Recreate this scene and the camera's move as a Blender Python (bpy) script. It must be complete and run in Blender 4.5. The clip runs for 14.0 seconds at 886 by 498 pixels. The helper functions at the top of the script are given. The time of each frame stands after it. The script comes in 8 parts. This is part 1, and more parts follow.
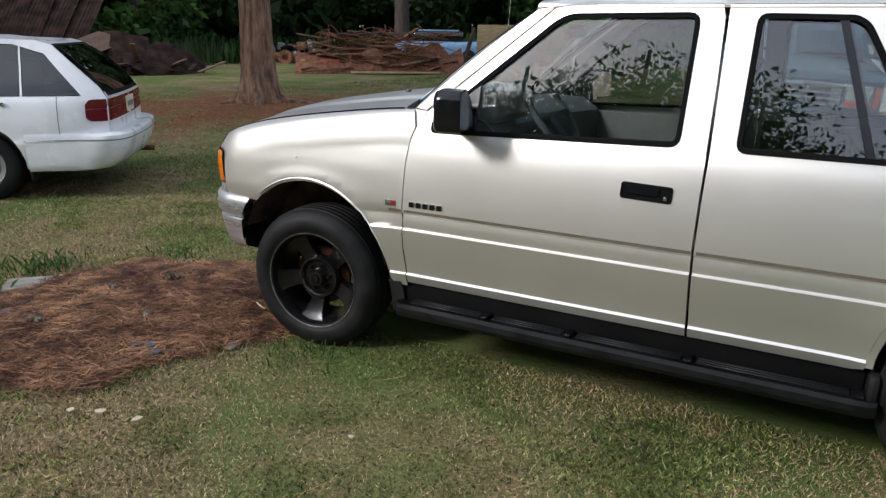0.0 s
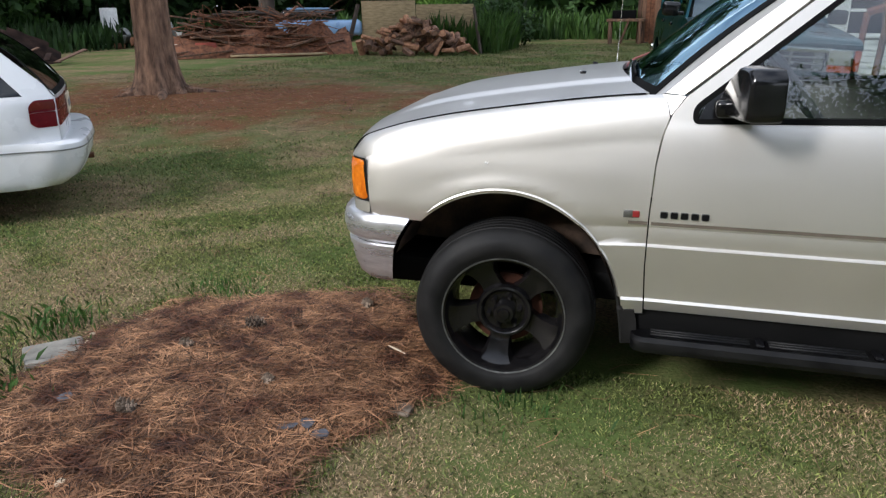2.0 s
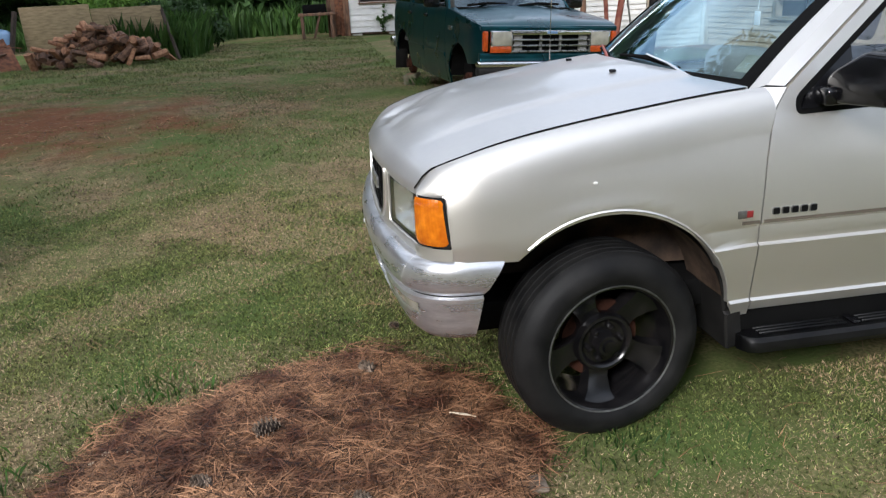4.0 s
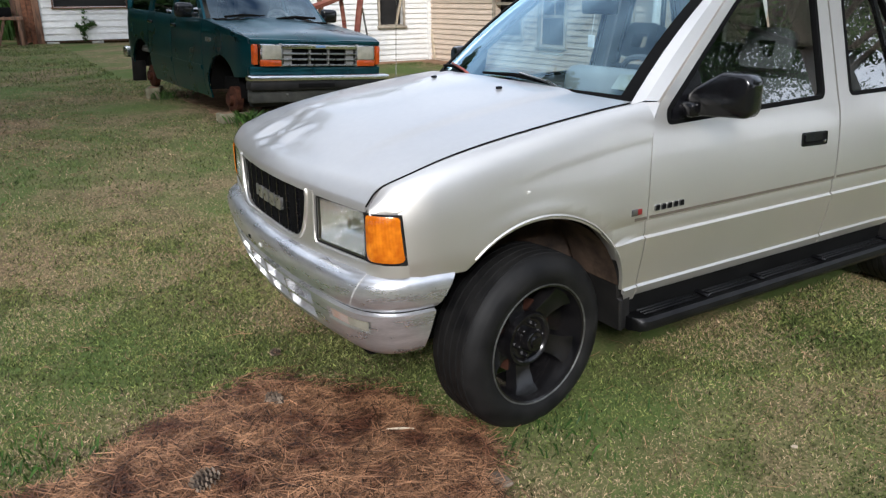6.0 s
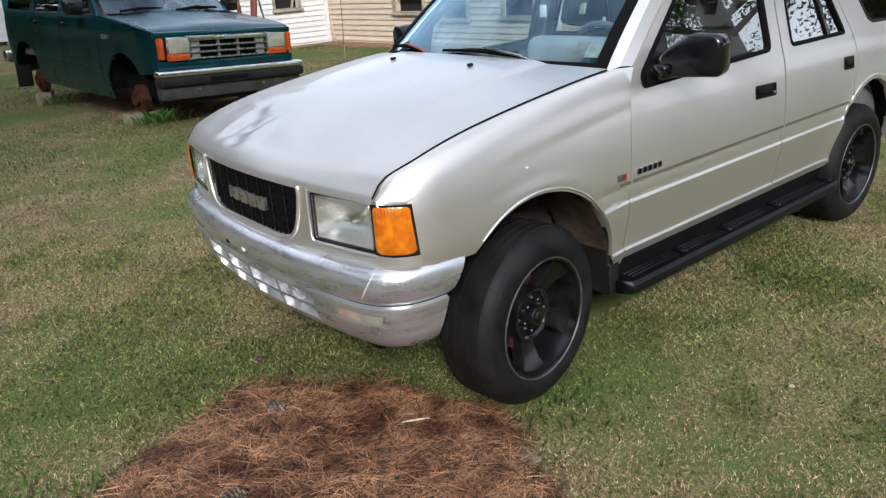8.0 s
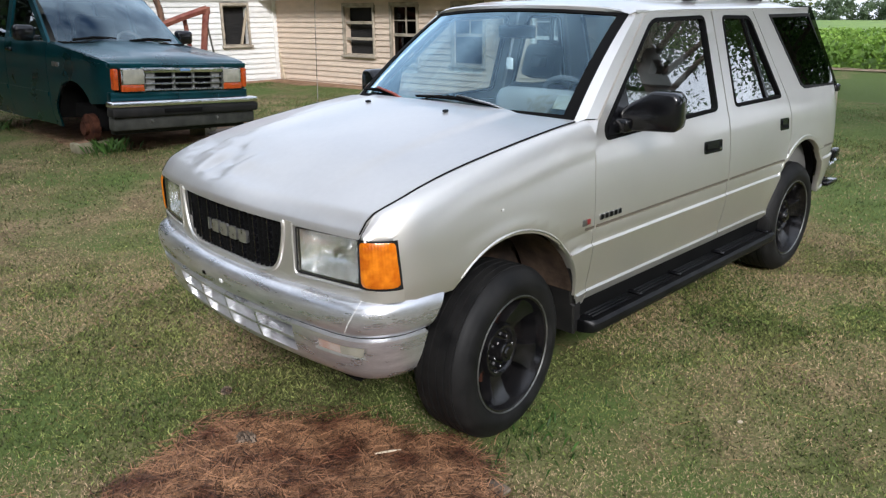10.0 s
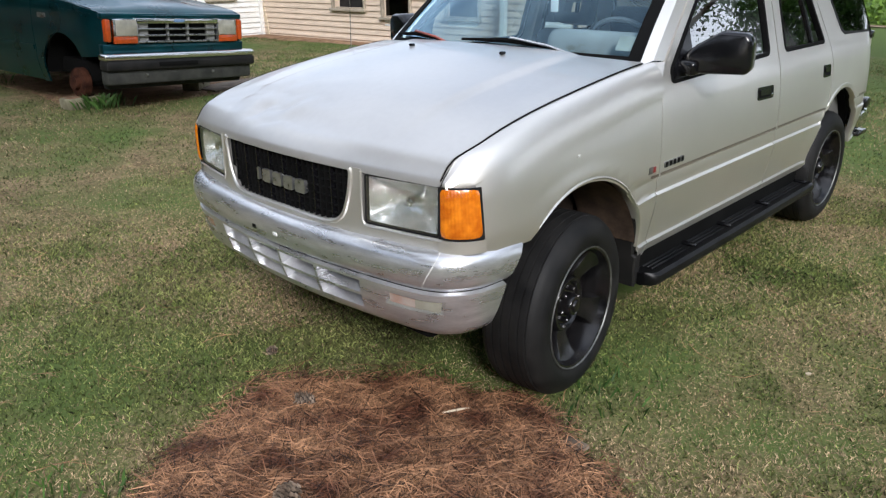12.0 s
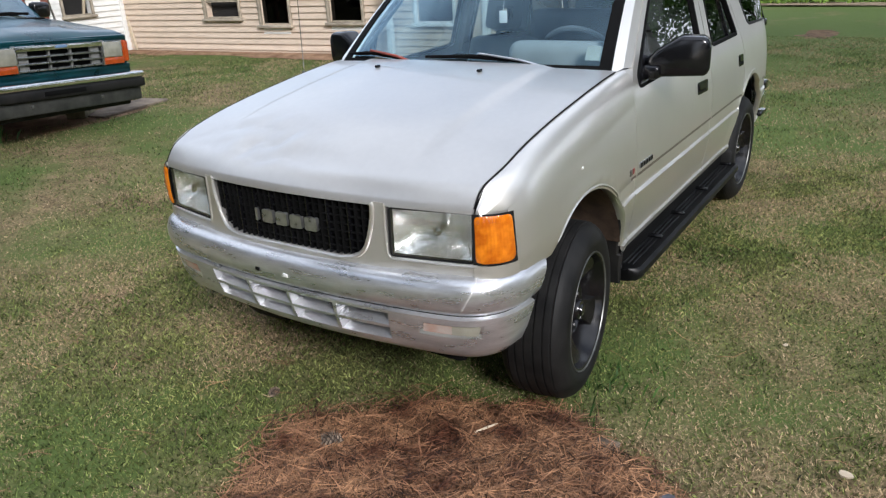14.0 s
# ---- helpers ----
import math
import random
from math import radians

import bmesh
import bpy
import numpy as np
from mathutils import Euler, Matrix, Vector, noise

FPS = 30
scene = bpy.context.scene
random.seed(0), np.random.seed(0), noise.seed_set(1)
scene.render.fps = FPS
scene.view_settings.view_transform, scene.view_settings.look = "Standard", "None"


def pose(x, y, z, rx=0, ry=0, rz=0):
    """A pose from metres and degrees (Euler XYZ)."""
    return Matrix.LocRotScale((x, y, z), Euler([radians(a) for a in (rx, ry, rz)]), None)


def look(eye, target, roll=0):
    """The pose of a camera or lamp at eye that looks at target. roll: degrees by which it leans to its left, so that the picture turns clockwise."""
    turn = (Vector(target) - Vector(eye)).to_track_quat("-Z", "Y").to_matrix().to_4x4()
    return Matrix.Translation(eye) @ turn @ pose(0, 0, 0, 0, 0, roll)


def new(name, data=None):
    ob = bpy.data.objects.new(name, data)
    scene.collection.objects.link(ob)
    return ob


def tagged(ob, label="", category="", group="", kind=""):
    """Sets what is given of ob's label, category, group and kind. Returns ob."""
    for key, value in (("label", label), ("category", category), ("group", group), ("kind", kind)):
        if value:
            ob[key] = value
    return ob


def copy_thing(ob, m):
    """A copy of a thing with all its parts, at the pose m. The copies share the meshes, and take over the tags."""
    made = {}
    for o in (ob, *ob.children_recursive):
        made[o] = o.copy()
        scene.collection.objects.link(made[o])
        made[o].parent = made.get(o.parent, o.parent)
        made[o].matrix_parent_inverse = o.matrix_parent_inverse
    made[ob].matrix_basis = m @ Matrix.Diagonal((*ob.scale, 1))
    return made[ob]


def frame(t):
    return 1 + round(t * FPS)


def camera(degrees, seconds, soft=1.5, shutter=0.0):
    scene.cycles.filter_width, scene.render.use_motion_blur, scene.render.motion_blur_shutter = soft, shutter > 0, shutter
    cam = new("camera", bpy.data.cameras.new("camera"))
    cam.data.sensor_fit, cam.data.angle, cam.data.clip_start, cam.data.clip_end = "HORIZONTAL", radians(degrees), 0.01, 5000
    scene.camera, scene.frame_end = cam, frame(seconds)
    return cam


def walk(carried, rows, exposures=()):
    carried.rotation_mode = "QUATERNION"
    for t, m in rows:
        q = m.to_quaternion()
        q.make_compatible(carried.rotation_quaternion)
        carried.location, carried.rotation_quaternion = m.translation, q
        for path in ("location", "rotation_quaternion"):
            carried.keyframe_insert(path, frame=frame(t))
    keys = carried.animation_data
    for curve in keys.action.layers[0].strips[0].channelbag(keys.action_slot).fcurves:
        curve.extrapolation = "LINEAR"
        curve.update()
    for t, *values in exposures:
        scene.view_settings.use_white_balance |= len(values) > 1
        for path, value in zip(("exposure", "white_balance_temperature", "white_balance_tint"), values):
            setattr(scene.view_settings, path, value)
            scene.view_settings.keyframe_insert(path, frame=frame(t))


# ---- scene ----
cam = camera(62.1, 14.0, 1.3)
PATH = [
    (0, (2.204, -3.563, 1.545), (1.296, -1.876, 0.973), 0.8),
    (0.5, (1.819, -3.516, 1.515), (1.02, -1.789, 0.9), 1.8),
    (1, (1.303, -3.479, 1.486), (0.5, -1.775, 0.812), 1.8),
    (1.5, (0.935, -3.527, 1.502), (0.27, -1.756, 0.852), 2.0),
    (2, (0.551, -3.458, 1.506), (0.007, -1.638, 0.881), -0.6),
    (2.2, (0.396, -3.397, 1.505), (-0.079, -1.573, 0.838), -2.3),
    (4.3, (-1.037, -3.037, 1.572), (-0.562, -1.207, 0.92), 0.6),
    (4.5, (-1.118, -3.024, 1.568), (-0.526, -1.233, 0.904), 2.3),
    (5, (-1.247, -2.822, 1.567), (-0.538, -1.076, 0.899), -3.2),
    (5.5, (-1.395, -2.753, 1.587), (-0.558, -1.053, 0.947), -1.2),
    (6, (-1.609, -2.818, 1.615), (-0.63, -1.202, 0.959), -0.5),
    (6.5, (-1.733, -2.842, 1.647), (-0.679, -1.266, 1.008), -1.4),
    (7, (-1.758, -2.751, 1.624), (-0.671, -1.228, 0.918), 0.5),
    (7.2, (-1.736, -2.671, 1.626), (-0.677, -1.141, 0.893), -2.9),
    (9.3, (-2.088, -2.547, 1.649), (-0.778, -1.189, 0.986), -1.0),
    (9.5, (-2.067, -2.56, 1.662), (-0.751, -1.207, 1.001), -0.8),
    (10, (-2.037, -2.561, 1.662), (-0.712, -1.198, 1.041), -0.6),
    (10.5, (-2.012, -2.547, 1.668), (-0.609, -1.248, 1.083), -0.1),
    (11, (-2.069, -2.531, 1.678), (-0.607, -1.306, 1.077), -0.2),
    (11.5, (-2.157, -2.464, 1.632), (-0.784, -1.185, 0.942), -0.9),
    (12, (-2.19, -2.23, 1.58), (-0.844, -0.938, 0.859), -0.5),
    (12.5, (-2.206, -1.935, 1.599), (-0.894, -0.664, 0.785), -3.2),
    (13, (-2.355, -1.844, 1.667), (-0.902, -0.692, 0.917), -2.4),
    (13.5, (-2.465, -1.813, 1.697), (-0.958, -0.707, 0.987), -2.6),
    (14, (-2.473, -1.837, 1.695), (-0.93, -0.804, 0.953), -3.1),
]
walk(cam, [(t, look(eye, target, roll)) for t, eye, target, roll in PATH],
     exposures=[(0.0, 0.21, 6060, 11.5), (1.2, 0.43, 6060, 11.5), (14.0, 0.48, 6040, 11.5)])

# ---- world and sun ----
SUN_AZ, SUN_EL = radians(234.0), radians(31.0)   # azimuth measured from +x, anticlockwise
world = bpy.data.worlds.new("sky")
scene.world = world
world.use_nodes = True
_wn, _wl = world.node_tree.nodes, world.node_tree.links
_bg = _wn["Background"]
_sky = _wn.new("ShaderNodeTexSky")
_sky.sky_type = "NISHITA"
_sky.sun_disc = False
_sky.sun_elevation, _sky.sun_rotation = SUN_EL, radians(90) - SUN_AZ
_sky.air_density, _sky.dust_density = 1.0, 2.0
_wtc = _wn.new("ShaderNodeTexCoord")
_wmap = _wn.new("ShaderNodeMapping")
_wmap.inputs["Scale"].default_value = (1.0, 1.0, 2.6)
_cl = _wn.new("ShaderNodeTexNoise")
_cl.inputs["Scale"].default_value, _cl.inputs["Detail"].default_value = 1.9, 4.0
_cl.inputs["Roughness"].default_value = 0.6
_cr = _wn.new("ShaderNodeValToRGB")
_cr.color_ramp.elements[0].position, _cr.color_ramp.elements[1].position = 0.30, 0.64
_cm = _wn.new("ShaderNodeMixRGB")
_cm.inputs["Color2"].default_value = (9.6, 10.0, 10.6, 1)
_wl.new(_wtc.outputs["Generated"], _wmap.inputs["Vector"])
_wl.new(_wmap.outputs["Vector"], _cl.inputs["Vector"])
_wl.new(_cl.outputs["Fac"], _cr.inputs["Fac"])
_wl.new(_cr.outputs["Color"], _cm.inputs["Fac"])
_wl.new(_sky.outputs["Color"], _cm.inputs["Color1"])
_wl.new(_cm.outputs["Color"], _bg.inputs["Color"])
_bg.inputs["Strength"].default_value = 0.125

sun = new("sun", bpy.data.lights.new("sun", "SUN"))
sun.data.energy, sun.data.angle, sun.data.color = 2.5, radians(13), (1.0, 0.965, 0.915)
_sd = Vector((math.cos(SUN_AZ) * math.cos(SUN_EL), math.sin(SUN_AZ) * math.cos(SUN_EL), math.sin(SUN_EL)))
sun.matrix_world = look(_sd * 40, (0, 0, 0))

# ---- materials ----
def mat(name, col, rough=0.6, metal=0.0, var=0.15, scale=6.0, fine=90.0, bump=0.15, dist=0.002, coat=0.0,
        col2=None, rnd=0.0, island=0.0, rough_var=0.1, spec=0.5, cover=0.5, stretch=(1, 1, 1), crisp=0.5, grain=None):
    """A surface with large stains or blotches, fine grain, and a slight relief."""
    m = bpy.data.materials.new(name)
    m.use_nodes = True
    n, l = m.node_tree.nodes, m.node_tree.links
    p = n["Principled BSDF"]
    tc = n.new("ShaderNodeTexCoord")
    mp = n.new("ShaderNodeMapping")
    mp.inputs["Scale"].default_value = stretch
    l.new(tc.outputs["Object"], mp.inputs["Vector"])
    big, small = n.new("ShaderNodeTexNoise"), n.new("ShaderNodeTexNoise")
    big.inputs["Scale"].default_value, big.inputs["Detail"].default_value = scale, 5
    small.inputs["Scale"].default_value, small.inputs["Detail"].default_value = fine, 3
    l.new(mp.outputs["Vector"], big.inputs["Vector"])
    l.new(mp.outputs["Vector"], small.inputs["Vector"])
    ramp = n.new("ShaderNodeValToRGB")
    a = [max(c * (1 - var), 0) for c in col]
    b = col2 if col2 else [min(c * (1 + var), 1) for c in col]
    ramp.color_ramp.elements[0].color, ramp.color_ramp.elements[1].color = (*a, 1), (*b, 1)
    ramp.color_ramp.elements[0].position, ramp.color_ramp.elements[1].position = cover - 0.16, cover + 0.16
    l.new(big.outputs["Fac"], ramp.inputs["Fac"])
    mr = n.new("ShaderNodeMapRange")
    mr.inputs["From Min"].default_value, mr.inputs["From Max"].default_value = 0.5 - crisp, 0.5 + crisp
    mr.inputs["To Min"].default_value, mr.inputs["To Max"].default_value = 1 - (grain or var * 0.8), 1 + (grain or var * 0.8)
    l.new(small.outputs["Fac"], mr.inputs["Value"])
    hsv = n.new("ShaderNodeHueSaturation")
    l.new(ramp.outputs["Color"], hsv.inputs["Color"])
    value = mr.outputs["Result"]
    for amount, node, out in ((rnd, "ShaderNodeObjectInfo", "Random"), (island, "ShaderNodeNewGeometry", "Random Per Island")):
        if amount:
            src, r2, mul = n.new(node), n.new("ShaderNodeMapRange"), n.new("ShaderNodeMath")
            mul.operation = "MULTIPLY"
            r2.inputs["To Min"].default_value, r2.inputs["To Max"].default_value = 1 - amount, 1 + amount
            l.new(src.outputs[out], r2.inputs["Value"])
            l.new(r2.outputs["Result"], mul.inputs[0])
            l.new(value, mul.inputs[1])
            value = mul.outputs[0]
    l.new(value, hsv.inputs["Value"])
    l.new(hsv.outputs["Color"], p.inputs["Base Color"])
    rr = n.new("ShaderNodeMapRange")
    rr.inputs["To Min"].default_value, rr.inputs["To Max"].default_value = max(rough - rough_var, 0.02), min(rough + rough_var, 1)
    l.new(big.outputs["Fac"], rr.inputs["Value"])
    l.new(rr.outputs["Result"], p.inputs["Roughness"])
    p.inputs["Metallic"].default_value = metal
    p.inputs["Specular IOR Level"].default_value = spec
    p.inputs["Coat Weight"].default_value, p.inputs["Coat Roughness"].default_value = coat, 0.045
    if bump:
        bp = n.new("ShaderNodeBump")
        bp.inputs["Strength"].default_value, bp.inputs["Distance"].default_value = bump, dist
        l.new(small.outputs["Fac"], bp.inputs["Height"])
        l.new(bp.outputs["Normal"], p.inputs["Normal"])
    return m


def pane_mat(name, tint, lo=0.06, hi=1.0, rise=3.0, rough=0.0, sheen=(1, 1, 1)):
    """Thin window glass: clear or tinted, with a reflection that grows towards grazing."""
    m = bpy.data.materials.new(name)
    m.use_nodes = True
    n, l = m.node_tree.nodes, m.node_tree.links
    n.remove(n["Principled BSDF"])
    tr, gl, mx, lw = (n.new("ShaderNode" + k) for k in ("BsdfTransparent", "BsdfGlossy", "MixShader", "LayerWeight"))
    tr.inputs["Color"].default_value = (*tint, 1)
    gl.inputs["Roughness"].default_value = rough
    gl.inputs["Color"].default_value = (*sheen, 1)
    pw, mr = n.new("ShaderNodeMath"), n.new("ShaderNodeMapRange")
    pw.operation = "POWER"
    pw.inputs[1].default_value = rise
    lw.inputs["Blend"].default_value = 0.5
    mr.inputs["To Min"].default_value, mr.inputs["To Max"].default_value = lo, hi
    l.new(lw.outputs["Facing"], pw.inputs[0])
    l.new(pw.outputs[0], mr.inputs["Value"])
    l.new(mr.outputs["Result"], mx.inputs["Fac"])
    l.new(tr.outputs[0], mx.inputs[1])
    l.new(gl.outputs[0], mx.inputs[2])
    l.new(mx.outputs[0], n["Material Output"].inputs["Surface"])
    return m


def ground_mat():
    """Mown lawn seen as soil and turf: green, straw-dry and bare red-brown patches at several sizes."""
    # Strong fine grain puts the shade between blades into the turf colour.
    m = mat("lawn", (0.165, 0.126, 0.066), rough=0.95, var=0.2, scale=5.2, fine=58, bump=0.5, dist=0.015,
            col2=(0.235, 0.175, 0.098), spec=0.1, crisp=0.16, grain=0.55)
    n, l = m.node_tree.nodes, m.node_tree.links
    p = n["Principled BSDF"]
    old = p.inputs["Base Color"].links[0].from_socket
    tc = [k for k in n if k.type == "TEX_COORD"][0]
    far = n.new("ShaderNodeTexNoise")
    far.inputs["Scale"].default_value, far.inputs["Detail"].default_value, far.inputs["Roughness"].default_value = 0.62, 9, 0.68
    l.new(tc.outputs["Object"], far.inputs["Vector"])
    rp = n.new("ShaderNodeValToRGB")
    rp.color_ramp.elements[0].position, rp.color_ramp.elements[1].position = 0.41, 0.58
    # the turf is thicker and greener towards the field
    xs, lush, sm = n.new("ShaderNodeSeparateXYZ"), n.new("ShaderNodeMapRange"), n.new("ShaderNodeMath")
    l.new(tc.outputs["Object"], xs.inputs[0])
    lush.inputs["From Min"].default_value, lush.inputs["From Max"].default_value, lush.inputs["To Max"].default_value = 3.5, 10.0, 0.13
    l.new(xs.outputs["X"], lush.inputs["Value"])
    l.new(far.outputs["Fac"], sm.inputs[0])
    l.new(lush.outputs["Result"], sm.inputs[1])
    l.new(sm.outputs[0], rp.inputs["Fac"])
    mx = n.new("ShaderNodeMixRGB")
    mx.inputs["Color2"].default_value = (0.086, 0.120, 0.034, 1)
    l.new(rp.outputs["Color"], mx.inputs["Fac"])
    l.new(old, mx.inputs["Color1"])
    # litter-covered bare soil round the big pine
    d = n.new("ShaderNodeVectorMath")
    d.operation = "DISTANCE"
    mp = n.new("ShaderNodeMapping")
    mp.inputs["Scale"].default_value = (0.75, 1.0, 0.0)
    l.new(tc.outputs["Object"], mp.inputs["Vector"])
    l.new(mp.outputs["Vector"], d.inputs[0])
    d.inputs[1].default_value = (-6.2 * 0.75, 6.6, 0)
    add = n.new("ShaderNodeMath")
    add.operation = "MULTIPLY_ADD"
    wob = n.new("ShaderNodeTexNoise")
    wob.inputs["Scale"].default_value, wob.inputs["Detail"].default_value = 1.6, 6
    l.new(tc.outputs["Object"], wob.inputs["Vector"])
    l.new(wob.outputs["Fac"], add.inputs[0])
    add.inputs[1].default_value = 6.0
    l.new(d.outputs["Value"], add.inputs[2])
    mr = n.new("ShaderNodeMapRange")
    mr.inputs["From Min"].default_value, mr.inputs["From Max"].default_value = 4.6, 6.4
    mr.inputs["To Min"].default_value, mr.inputs["To Max"].default_value = 0.85, 0.0
    l.new(add.outputs[0], mr.inputs["Value"])
    m2 = n.new("ShaderNodeMixRGB")
    m2.inputs["Color2"].default_value = (0.165, 0.060, 0.030, 1)
    l.new(mr.outputs["Result"], m2.inputs["Fac"])
    l.new(mx.outputs["Color"], m2.inputs["Color1"])
    l.new(m2.outputs["Color"], p.inputs["Base Color"])
    return m


def leafy(name, col, col2, scale=1.5, rough=0.6, trans=0.25, island=0.35, var=0.25, fine=20, crisp=0.5, grain=None):
    """Foliage: two greens in drifts, each leaf a little different, some light coming through."""
    m = mat(name, col, rough=rough, var=var, scale=scale, fine=fine, bump=0.0, col2=col2, island=island, spec=0.3, crisp=crisp, grain=grain)
    n, l = m.node_tree.nodes, m.node_tree.links
    p = n["Principled BSDF"]
    tl, mx = n.new("ShaderNodeBsdfTranslucent"), n.new("ShaderNodeMixShader")
    l.new(p.inputs["Base Color"].links[0].from_socket, tl.inputs["Color"])
    mx.inputs["Fac"].default_value = trans
    l.new(p.outputs[0], mx.inputs[1])
    l.new(tl.outputs[0], mx.inputs[2])
    l.new(mx.outputs[0], n["Material Output"].inputs["Surface"])
    return m


